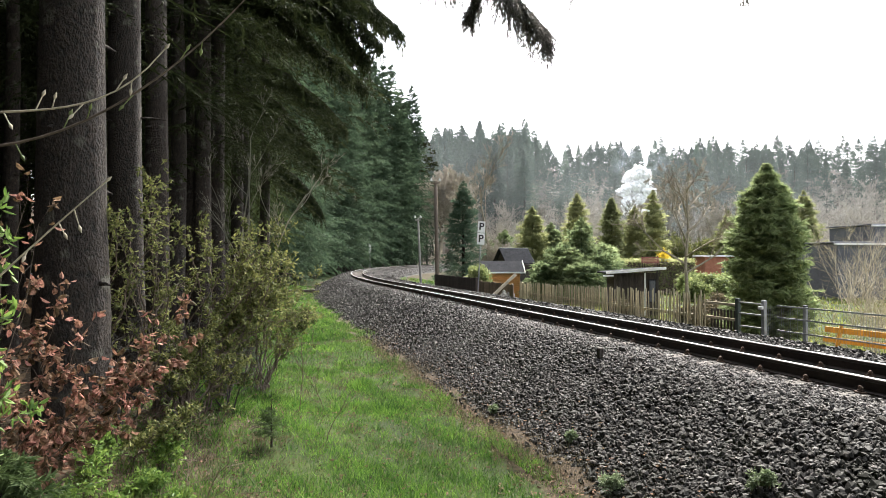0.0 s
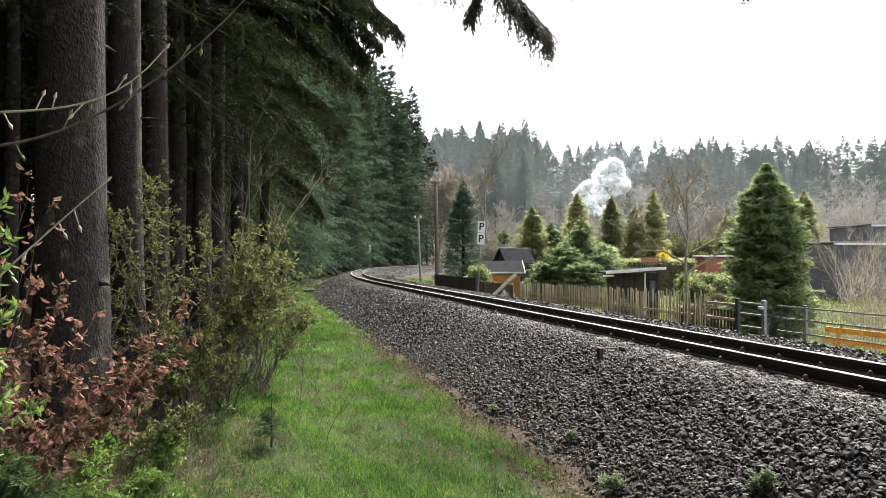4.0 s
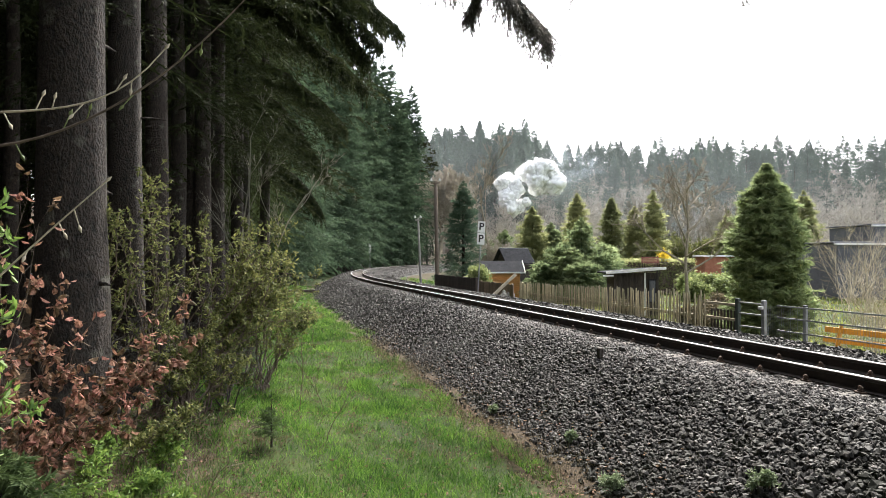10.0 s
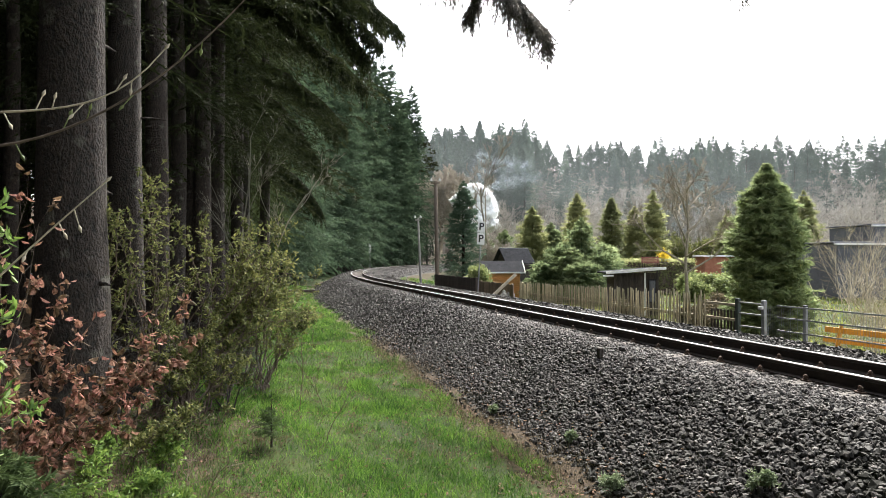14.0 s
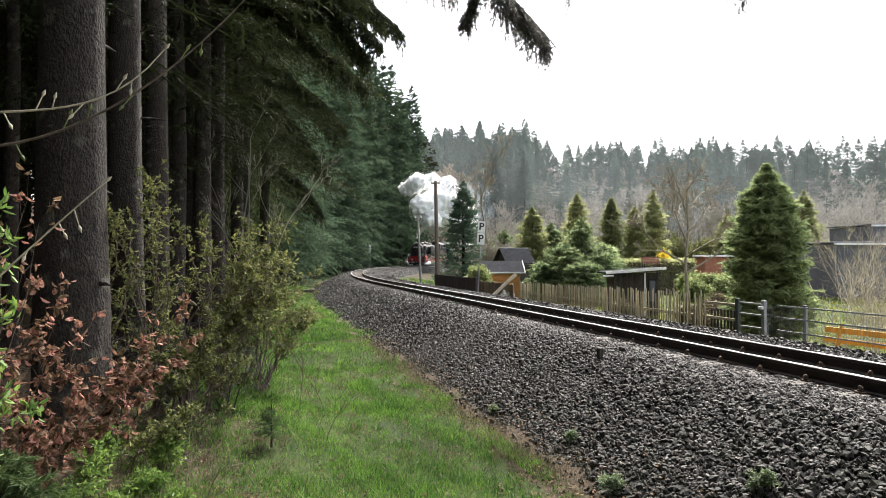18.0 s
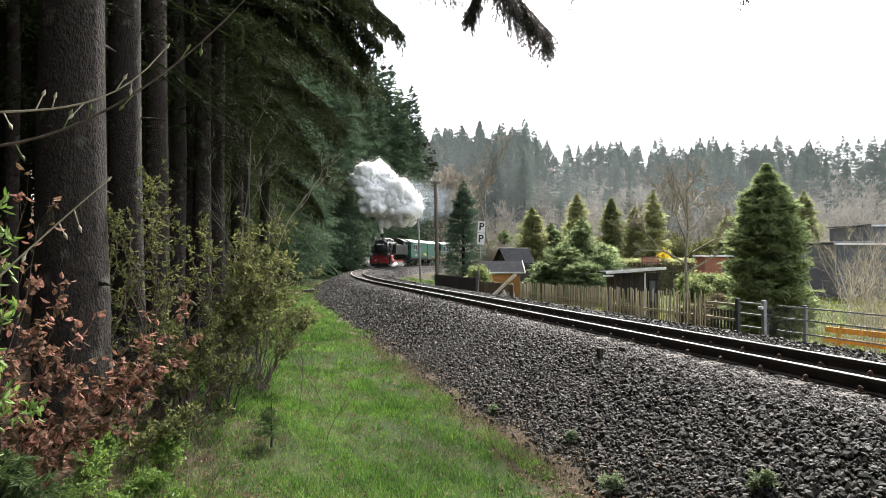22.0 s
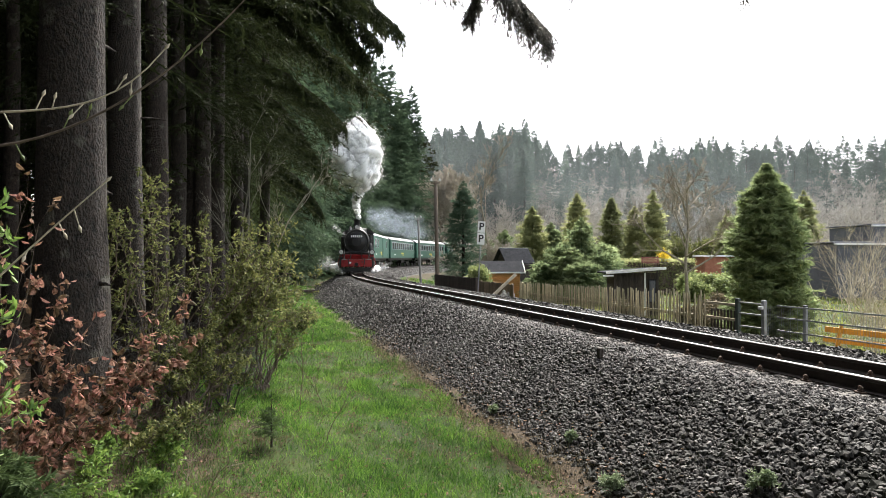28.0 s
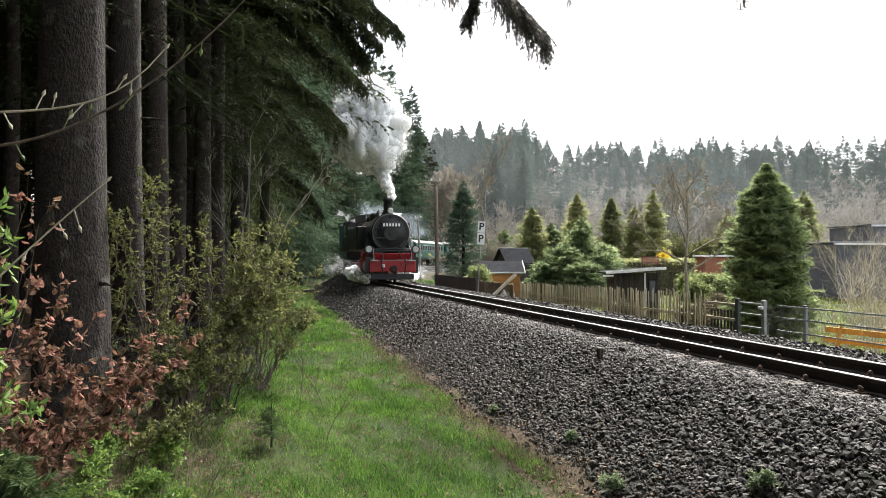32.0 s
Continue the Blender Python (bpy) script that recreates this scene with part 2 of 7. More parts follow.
def mesh_of(name, v, f, material, smooth=False):
    """A mesh from vertex and face arrays (triangles or quads)."""
    v, f = np.asarray(v, dtype=np.float32), np.asarray(f, dtype=np.int32)
    me = bpy.data.meshes.new(name)
    k = f.shape[1]
    me.vertices.add(len(v)), me.loops.add(f.size), me.polygons.add(len(f))
    me.vertices.foreach_set("co", v.ravel())
    me.loops.foreach_set("vertex_index", f.ravel())
    me.polygons.foreach_set("loop_start", np.arange(0, f.size, k, dtype=np.int32))
    if not smooth:
        me.polygons.foreach_set("use_smooth", np.zeros(len(me.polygons), bool))
    if smooth:
        me.polygons.foreach_set("use_smooth", np.ones(len(f), dtype=bool))
    me.update(calc_edges=True)
    me.materials.append(material)
    return me


def part(name, me, parent, label="", at=None, material=None):
    """Links a mesh or bmesh as one object under a thing or a part."""
    if isinstance(me, bmesh.types.BMesh):
        data = bpy.data.meshes.new(name)
        me.to_mesh(data)
        me.free()
        data.materials.append(material)
        me = data
    ob = new(name, me)
    ob.parent = parent
    if at is not None:
        ob.matrix_basis = at
    if label:
        ob["label"] = label
    return ob


def thing(name, at, label, category, group="", kind=""):
    ob = new(name)
    ob.empty_display_size = 0.2
    ob.matrix_basis = at
    return tagged(ob, label, category, group, kind)


def tris(p, v, w):
    """Loose pointed blades: foot p, length v, half width w."""
    n = len(p)
    return np.stack([p - w, p + w, p + v], 1).reshape(-1, 3), np.arange(3 * n).reshape(-1, 3)


def leaves(p, v, w):
    """Loose oval leaves, folded along the midrib: foot p, length v, half width w."""
    n = len(p)
    k = np.cross(v, w)
    k = k / np.maximum(np.linalg.norm(k, axis=1, keepdims=True), 1e-9) * np.linalg.norm(w, axis=1, keepdims=True) * 0.45
    q = np.stack([p, p + v * 0.3 + w * 0.85 + k, p + v * 0.68 + w * 0.8 + k, p + v, p + v * 0.68 - w * 0.8 + k, p + v * 0.3 - w * 0.85 + k], 1)
    f = np.array([(0, 1, 2, 3), (0, 3, 4, 5)])[None] + (np.arange(n) * 6)[:, None, None]
    return q.reshape(-1, 3), f.reshape(-1, 4)


def unit(a):
    return a / np.maximum(np.linalg.norm(a, axis=-1, keepdims=True), 1e-9)


def ball(r, n):
    return unit(r.normal(size=(n, 3)))


def tube(path, radii, sides=8, wob=0.0, r=None):
    """A tapered tube along a path, closed at its end, as quads."""
    path, radii = np.asarray(path, float), np.asarray(radii, float)
    d = unit(np.gradient(path, axis=0))
    ref = np.where(np.abs(d[:, 2:3]) > 0.9, np.array([[1.0, 0, 0]]), np.array([[0, 0, 1.0]]))
    a = unit(np.cross(d, ref))
    b = np.cross(d, a)
    th = np.arange(sides) / sides * 2 * np.pi
    rad = radii[:, None] * np.ones(sides)
    if wob:
        rad = rad * (1 + wob * r.normal(size=rad.shape))
    v = path[:, None] + rad[..., None] * (np.cos(th)[None, :, None] * a[:, None] + np.sin(th)[None, :, None] * b[:, None])
    n = len(path)
    i, j = np.meshgrid(np.arange(n - 1), np.arange(sides), indexing="ij")
    k = (j + 1) % sides
    f = np.stack([i * sides + j, i * sides + k, (i + 1) * sides + k, (i + 1) * sides + j], -1).reshape(-1, 4)
    return v.reshape(-1, 3), f


def join(parts):
    """Joins vertex and face arrays with faces of one size."""
    v, f, o = [], [], 0
    for a, b in parts:
        v.append(a), f.append(b + o)
        o += len(a)
    return np.concatenate(v), np.concatenate(f)


def box(bm, x, y, z, sx, sy, sz, bevel=0.0, turn=None):
    """A box of size sx, sy, sz centred on x, y, z, its edges rounded by bevel."""
    m = Matrix.Translation((x, y, z)) @ (turn or Matrix()) @ Matrix.Diagonal((sx, sy, sz, 1))
    made = bmesh.ops.create_cube(bm, size=1, matrix=m)["verts"]
    if bevel:
        es = list({e for q in made for e in q.link_edges})
        bmesh.ops.bevel(bm, geom=es, offset=bevel, segments=1, affect="EDGES", profile=0.5)
    return bm


def cyl(bm, a, b, r1, r2=None, sides=12):
    """A cylinder or cone from a to b."""
    a, b = Vector(a), Vector(b)
    m = Matrix.Translation((a + b) / 2) @ (b - a).to_track_quat("Z", "Y").to_matrix().to_4x4()
    bmesh.ops.create_cone(bm, cap_ends=True, segments=sides, radius1=r1, radius2=r1 if r2 is None else r2, depth=(b - a).length, matrix=m)
    return bm


def bm_new():
    return bmesh.new()


def boxpart(name, parent, material, x, y, z, sx, sy, sz, bevel=0.01, label="", turn=None):
    return part(name, box(bm_new(), x, y, z, sx, sy, sz, bevel, turn), parent, label, material=material)


def cylpart(name, parent, material, a, b, r1, r2=None, sides=12, label=""):
    return part(name, cyl(bm_new(), a, b, r1, r2, sides), parent, label, material=material)


# ---- the line of the railway ----
DS = 0.25
S = np.arange(-40, 330, DS)
CURV = np.where((S > 24.0) & (S < 200), 1 / 120.4, 0.0)
TH = -0.2771 + np.cumsum(CURV) * DS
LX, LY = np.cumsum(np.sin(TH)) * DS, np.cumsum(np.cos(TH)) * DS
I0 = int(40 / DS)
LX, LY = LX - LX[I0] + 4.238, LY - LY[I0] + 6.0


def line(s, off=0.0, z=0.0):
    """The point of the line at s metres along it, off metres to its right, and its heading."""
    x, y, h = np.interp(s, S, LX), np.interp(s, S, LY), np.interp(s, S, TH)
    return x + off * np.cos(h), y - off * np.sin(h), np.zeros_like(x) + z, h


def beside(x, y):
    """Distance from the line, positive to its right, and the nearest s."""
    x, y = np.atleast_1d(np.asarray(x, float)), np.atleast_1d(np.asarray(y, float))
    px, py, ph, ps = LX[::6], LY[::6], TH[::6], S[::6]
    d, sn = np.empty(len(x)), np.empty(len(x))
    for i in range(0, len(x), 4000):
        q = slice(i, i + 4000)
        dx, dy = x[q, None] - px, y[q, None] - py
        j = np.argmin(dx * dx + dy * dy, 1)
        r = np.arange(len(j))
        along = dx[r, j] * np.sin(ph[j]) + dy[r, j] * np.cos(ph[j])
        across = dx[r, j] * np.cos(ph[j]) - dy[r, j] * np.sin(ph[j])
        d[q], sn[q] = across, ps[j] + along
    return d, sn


def ground_z(x, y):
    """The height of the ground sheet."""
    x, y = np.atleast_1d(np.asarray(x, float)), np.atleast_1d(np.asarray(y, float))
    d, s = beside(x, y)
    left = np.interp(-d, [0, 1.3, 2.75, 4.5, 7, 12, 40, 120], [-0.36, -0.36, -0.98, -0.9, -0.72, -0.45, -0.1, 1])
    right = np.interp(d, [0, 1.4, 2.3, 3.2, 8, 20, 45, 60], [-0.36, -0.36, -0.8, -0.9, -1.3, -1.6, -1.6, -1.6])
    z = np.where(d < 0, left, right)
    hill = np.clip(y + 0.15 * x - 165, 0, 110) * 0.235
    z = z + np.where(y + 0.15 * x > 165, hill, 0)
    far = (np.abs(d) > 3.2) * 1.0
    z = z + far * (0.05 * np.sin(x * 1.3 + 0.6 * y) + 0.04 * np.sin(1.7 * y - 0.8 * x))
    return z


def gz(x, y):
    return float(ground_z(x, y)[0])


# ---- ground ----
def build_ground():
    q = np.linspace(-1, 1, 241)
    gx = np.sinh(q * 6.2) / math.sinh(6.2) * 2500
    gx = np.unique(np.concatenate([gx, np.arange(-14, 16, 0.35)]))
    p = np.linspace(0, 1, 150)
    gy = np.unique(np.concatenate([-6 - 900 * p[1:] ** 4, np.arange(-6, 40, 0.35), 40 + 150 * p, 190 + 2800 * p ** 3]))
    x, y = np.meshgrid(gx, gy, indexing="ij")
    z = ground_z(x.ravel(), y.ravel())
    d, s = beside(x.ravel(), y.ravel())
    v = np.stack([x.ravel(), y.ravel(), z], 1)
    a, b = len(gx), len(gy)
    i, j = np.meshgrid(np.arange(a - 1), np.arange(b - 1), indexing="ij")
    f = np.stack([i * b + j, (i + 1) * b + j, (i + 1) * b + j + 1, i * b + j + 1], -1).reshape(-1, 4)
    me = mesh_of("ground", v, f, M_GROUND, True)
    edge = -6.3 + 0.7 * np.sin(s * 0.7) + 0.4 * np.sin(s * 1.9 + 1)
    wood = np.clip((edge - d) / 1.6 + 0.5, 0, 1)
    wood = np.where(v[:, 1] + 0.15 * v[:, 0] > 166, 1, wood)
    toe = np.clip(1.3 - np.abs(d + 2.9) / 0.45, 0, 1) * 0.85
    toe = np.maximum(toe, np.where(d > 2.2, np.clip(0.64 - 0.04 * (d - 2.2), 0.3, 0.6), 0))
    me.attributes.new("litter", "FLOAT", "POINT").data.foreach_set("value", np.maximum(wood, toe).astype(np.float32))
    tagged(new("ground", me), "grassy verge and brown forest floor beside the railway", "ground", kind="structure")


build_ground()


def strip(s, prof):
    """A profile of (offset, height) points drawn along the line."""
    s = np.asarray(s, float)
    x, y, _, h = line(s)
    o, z = np.array([q[0] for q in prof]), np.array([q[1] for q in prof])
    v = np.stack([x[:, None] + o * np.cos(h)[:, None], y[:, None] - o * np.sin(h)[:, None], np.zeros((len(s), 1)) + z], -1)
    n, m = len(s), len(prof)
    i, j = np.meshgrid(np.arange(n - 1), np.arange(m - 1), indexing="ij")
    f = np.stack([i * m + j, (i + 1) * m + j, (i + 1) * m + j + 1, i * m + j + 1], -1).reshape(-1, 4)
    return v.reshape(-1, 3), f


# ---- the track ----
TRACK = thing("railway_track", pose(0, 0, 0), "narrow-gauge track of dark steel rails curving through the woods", "railway track", kind="structure")
BED = [(-2.95, -1.06), (-2.75, -0.97), (-1.5, -0.31), (-1.2, -0.2), (-0.9, -0.155), (0, -0.17), (0.85, -0.16), (1.2, -0.15), (1.9, -0.16), (2.25, -0.28), (2.95, -0.78), (3.15, -0.93)]


def bed_z(d):
    return np.interp(d, [q[0] for q in BED], [q[1] for q in BED])


def build_track():
    sv = np.concatenate([np.arange(-30, 40, 0.5), np.arange(40, 300, 1.0)])
    v, f = strip(sv, BED)
    v[:, 2] += 0.02 * np.sin(v[:, 0] * 5.1 + v[:, 1] * 3) * np.sin(v[:, 1] * 4.3)
    part("ballast_bed", mesh_of("ballast_bed", v, f, M_BALLAST, True), TRACK, "dark grey crushed stone embankment")
    foot, web, head = 0.055, 0.008, 0.031
    prof = [(-foot, -0.14), (-foot, -0.13), (-web, -0.115), (-web, -0.042), (-head, -0.032), (-head, -0.006), (-head + 0.008, 0.0),
            (head - 0.008, 0.0), (head, -0.006), (head, -0.032), (web, -0.042), (web, -0.115), (foot, -0.13), (foot, -0.14), (-foot, -0.14)]
    for side in (-1, 1):
        v, f = strip(sv, [(side * 0.405 + a, b) for a, b in prof])
        me = mesh_of("rail", v, f[:, ::-1], M_RAIL)
        me.materials.append(M_HEAD)
        me.polygons.foreach_set("material_index", np.where(np.isin(np.arange(len(f)) % 14, (6,)), 1, 0).astype(np.int32))
        part("rail", me, TRACK, "dark rusty rail with a polished head")
    bm = box(bm_new(), 0, 0, -0.205, 1.5, 0.22, 0.13, 0.012)
    slp = bpy.data.meshes.new("sleeper")
    bm.to_mesh(slp), bm.free()
    slp.materials.append(M_SLEEPER)
    bm = box(bm_new(), 0, 0, -0.131, 0.05, 0.1, 0.018, 0.004)
    box(bm, 0, 0, -0.115, 0.035, 0.05, 0.02, 0.004)
    cyl(bm, (0, 0, -0.12), (0, 0, -0.075), 0.016, 0.016, 6)
    cyl(bm, (0, 0, -0.1), (0, 0, -0.085), 0.024, 0.024, 6)
    clip = bpy.data.meshes.new("rail_clip")
    bm.to_mesh(clip), bm.free()
    clip.materials.append(M_CLIP)
    r = np.random.default_rng(3)
    for i in range(300):
        s = -12.2 + i * 0.62
        x, y, z, h = line(s)
        sl = part("sleeper", slp, TRACK, at=pose(float(x), float(y), r.uniform(-0.012, 0.0), 0, 0, -math.degrees(h) + r.uniform(-1, 1)))
        if s < 34:
            for o in (-0.405 - 0.075, -0.405 + 0.075, 0.405 - 0.075, 0.405 + 0.075):
                part("rail_clip", clip, sl, at=pose(o, 0, 0))


build_track()


def build_stones():
    """Crushed stone: loose pieces near the verge, the rest as one mass."""
    r = np.random.default_rng(11)
    cube = np.array([(a, b, c) for a in (-1, 1) for b in (-1, 1) for c in (-1, 1)], float) * 0.62
    cuf = np.array([(0, 1, 3), (0, 3, 2), (4, 6, 7), (4, 7, 5), (0, 4, 5), (0, 5, 1), (2, 3, 7), (2, 7, 6), (0, 2, 6), (0, 6, 4), (1, 5, 7), (1, 7, 3)])

    g = (1 + 5 ** 0.5) / 2
    lump_v = np.array([(-1, g, 0), (1, g, 0), (-1, -g, 0), (1, -g, 0), (0, -1, g), (0, 1, g), (0, -1, -g), (0, 1, -g), (g, 0, -1), (g, 0, 1), (-g, 0, -1), (-g, 0, 1)]) / 2.1
    lump_f = np.array([(0, 11, 5), (0, 5, 1), (0, 1, 7), (0, 7, 10), (0, 10, 11), (1, 5, 9), (5, 11, 4), (11, 10, 2), (10, 7, 6), (7, 1, 8), (3, 9, 4), (3, 4, 2), (3, 2, 6), (3, 6, 8), (3, 8, 9), (4, 9, 5), (2, 4, 11), (6, 2, 10), (8, 6, 7), (9, 8, 1)])

    def batch(n, s0, s1, d0, d1, size, base, faces, lift=0.0):
        s = s0 + (s1 - s0) * r.random(n)
        d = d0 + (d1 - d0) * r.random(n)
        d = np.where((np.abs(np.abs(d) - 0.405) < 0.1), d + 0.22 * np.sign(d), d)
        x, y, _, h = line(s, d)
        sc = size * np.minimum(r.lognormal(0, 0.32, n), 1.7)
        z = bed_z(d) + sc * 0.35 * r.random(n) + lift
        ax = sc[:, None] * np.stack([0.95 + 0.4 * r.random(n), 0.75 + 0.3 * r.random(n), 0.52 + 0.38 * r.random(n)], 1)
        k = len(base)
        v = base[None] * (1 + 0.09 * r.normal(size=(n, k, 1))) * ax[:, None] + 0.085 * sc[:, None, None] * r.normal(size=(n, k, 3))
        e = r.normal(size=(n, 4))
        e /= np.linalg.norm(e, axis=1, keepdims=True)
        w, a = e[:, None, :1], e[:, None, 1:]
        a = np.broadcast_to(a, v.shape)
        v = v + 2 * np.cross(a, np.cross(a, v) + w * v)
        v = v + np.stack([x, y, z], 1)[:, None]
        f = faces[None] + (np.arange(n) * k)[:, None, None]
        return v.reshape(-1, 3), f.reshape(-1, 3)
    mass = [batch(9000, -30, -8.4, -2.9, 2.9, 0.03, cube, cuf), batch(62000, -8.5, 9, -3.0, -0.95, 0.0205, lump_v, lump_f), batch(9000, -8.5, 7, -2.95, -1.1, 0.029, lump_v, lump_f), batch(30000, 9, 28, -2.95, -0.9, 0.0265, cube, cuf),
            batch(13000, 28, 60, -2.8, -0.5, 0.037, cube, cuf), batch(13000, -5, 14, 0.7, 3.0, 0.026, cube, cuf), batch(12000, 14, 40, 0.7, 3.0, 0.029, cube, cuf),
            batch(3500, -5, 16, -0.3, 0.3, 0.026, cube, cuf, -0.02), batch(1500, -8, 14, -3.12, -2.85, 0.02, cube, cuf, 0.075)]
    v, f = join(mass)
    tagged(part("ballast_stones", mesh_of("ballast_stones", v, f, M_STONE), TRACK, "sharp dark grey and brown crushed stones"), kind="stuff")
    mass = [batch(9000, 40, 110, 0.5, 3.0, 0.045, cube, cuf), batch(5000, 14, 60, -2.7, -0.6, 0.03, cube, cuf, 0.008), batch(15000, -7, 9, -1.3, -0.5, 0.019, lump_v, lump_f), batch(7000, 9, 30, -1.25, -0.5, 0.027, cube, cuf), batch(4000, -5, 14, 0.5, 1.5, 0.024, cube, cuf), batch(2500, 14, 40, 0.5, 1.4, 0.032, cube, cuf), batch(7000, -8, 12, -2.6, -1.1, 0.02, lump_v, lump_f, 0.012)]
    v, f = join(mass)
    tagged(part("dusty_stones", mesh_of("dusty_stones", v, f, M_DUST), TRACK, "paler dusty crushed stones beside the rails"), kind="stuff")
    shapes = []
    for i in range(6):
        v = lump_v * (1 + 0.12 * r.normal(size=(12, 1))) * np.array([1.3, 0.95, 0.75]) + 0.1 * r.normal(size=(12, 3))
        shapes.append(mesh_of("stone", v, lump_f, M_STONE_1))
    for i in range(280):
        s, d = r.uniform(-6.8, 4), r.uniform(-2.9, -1.0)
        x, y, _, h = line(s, d)
        k = 0.029 * r.lognormal(0, 0.25)
        ob = part("stone", shapes[i % 6], TRACK, at=pose(float(x), float(y), float(bed_z(d)) + 0.03, r.uniform(-30, 30), r.uniform(-30, 30), r.uniform(0, 360)))
        ob.scale = (k, k, k)


build_stones()


# ---- growing things ----
def spruce_crown(r, H, R, z0, nb, nk, m, twig, w, droop=0.35, pw=0.8, flat=1.0, full=0.42, rag=0.5, top=0.9):
    """Boughs of a conifer: each bough bears side shoots, each shoot a comb of short pointed twigs."""
    u = np.sort(r.random(nb)) ** top
    zb = z0 + (H - z0) * u
    L = (R * np.minimum((1 - u) ** pw, 2.2 * (1 - u)) + 0.03 * R) * (1.1 - rag + rag * r.random(nb))
    small = np.clip(0.25 + 2.5 * L / R, 0.25, 1)[:, None]
    az = np.arange(nb) * 2.39996 + r.normal(0, 0.4, nb)
    f = (np.arange(nk)[None] + r.random((nb, nk))) / nk
    f = 0.08 + 0.92 * f ** 0.8
    rad = L[:, None] * f
    dr = (droop * (1 - 1.5 * u) * r.uniform(0.35, 1.45, nb))[:, None]
    z = zb[:, None] + 0.2 * rad - dr * rad * f
    out = np.stack([np.cos(az), np.sin(az), np.zeros(nb)], 1)[:, None]
    side = np.stack([-np.sin(az), np.cos(az), np.zeros(nb)], 1)[:, None]
    down = np.array([0, 0, -1.0])
    p = np.stack([rad * np.cos(az)[:, None], rad * np.sin(az)[:, None], z], -1)
    sg = np.where(np.arange(nk) % 2 == 0, 1.0, -1.0)[None, :, None] * r.uniform(0.5, 1.2, (nb, nk, 1))
    ds = unit(out * 0.75 + side * sg + down * flat * ((0.42 - 0.9 * u)[:, None, None] + 0.3 * r.normal(size=(nb, nk, 1))))
    ls = (full * L[:, None] * (1.05 - f) ** 0.8 + 0.6 * twig * small) * r.uniform(0.6, 1.25, (nb, nk))
    g = (np.arange(m) + r.random((nb, nk, m))) / m
    g = g[..., None]
    q = p[:, :, None] + ds[:, :, None] * (ls[:, :, None, None] * g) + down * flat * 0.3 * ls[:, :, None, None] * g ** 2
    pr = unit(np.cross(ds, np.array([0, 0, 1.0]) + 0.6 * r.normal(size=ds.shape)))
    tg = np.where(np.arange(m) % 2 == 0, 1.0, -1.0)[None, None, :, None]
    v = unit(ds[:, :, None] * 0.9 + pr[:, :, None] * tg * 0.75 + down * flat * 0.35 + 0.3 * r.normal(size=(nb, nk, m, 3)))
    v = v * twig * small[:, :, None, None] * (1.15 - 0.5 * g) * r.uniform(0.7, 1.25, (nb, nk, m, 1))
    q, v = q.reshape(-1, 3), v.reshape(-1, 3)
    ww = unit(np.cross(v, ball(r, len(v)))) * w * (0.7 + 0.6 * r.random((len(v), 1))) * np.repeat(small[:, 0], nk * m)[:, None] ** 0.5
    a, b = tris(q, v, ww)
    stem0 = np.stack([np.zeros(nb), np.zeros(nb), zb], 1)
    tip = np.stack([L * np.cos(az) * 0.9, L * np.sin(az) * 0.9, zb + 0.18 * L - dr[:, 0] * L * 0.8], 1)
    c, e = tris(stem0, tip - stem0, side[:, 0] * 0.012 * (1 + 2 * (1 - u[:, None])))
    h, k = tris(p.reshape(-1, 3), (ds * ls[..., None]).reshape(-1, 3), np.repeat(side, nk, 1).reshape(-1, 3) * min(w, 0.012))
    return join([(a, b), (c, e), (h, k)])


def trunk_mesh(r, H, rad, flare=1.5, sides=14, lean=0.0, knots=0):
    zs = np.concatenate([[-0.3, 0.0, 0.15, 0.4, 0.9], np.linspace(1.6, H, 14)])
    k = np.interp(zs, [-0.3, 0, 0.15, 0.4, 0.9, 1.6, H], [flare * 1.15, flare, 1.32, 1.15, 1.06, 1.0, 0.06])
    path = np.stack([lean * zs + 0.03 * np.sin(zs * 0.7 + r.random() * 6), 0.03 * np.sin(zs * 0.5 + r.random() * 6), zs], 1)
    th = tube(path, rad * k, sides, 0.045, r)
    bits = [th]
    for i in range(knots):
        z, a = r.uniform(0.8, min(H * 0.6, 9)), r.uniform(0, 6.28)
        q = rad * np.interp(z, [0, H], [1, 0.06])
        d = np.array([math.cos(a), math.sin(a), r.uniform(-0.3, 0.2)])
        ln = r.uniform(0.05, 0.4) * (1 if r.random() < 0.3 else 0.25)
        o = np.array([lean * z, 0, z])
        bits.append(tube(np.stack([o + d * q * 0.8, o + d * (q + ln * 0.5), o + d * (q + ln) + np.array([0, 0, -0.08 * ln])]), [0.022, 0.014, 0.003], 5))
    return join(bits)


def prisms(p0, p1, r0, r1, sides=4):
    """Many short tapered sticks at once."""
    d = unit(p1 - p0)
    ref = np.where(np.abs(d[:, 2:3]) > 0.9, np.array([[1.0, 0, 0]]), np.array([[0, 0, 1.0]]))
    a = unit(np.cross(d, ref))
    b = np.cross(d, a)
    th = np.arange(sides) / sides * 2 * np.pi
    ring = np.cos(th)[None, :, None] * a[:, None] + np.sin(th)[None, :, None] * b[:, None]
    v = np.concatenate([p0[:, None] + ring * r0[:, None, None], p1[:, None] + ring * r1[:, None, None]], 1)
    j = np.arange(sides)
    k = (j + 1) % sides
    f = np.stack([j, k, k + sides, j + sides], 1)[None] + (np.arange(len(p0)) * 2 * sides)[:, None, None]
    return v.reshape(-1, 3), f.reshape(-1, 4)


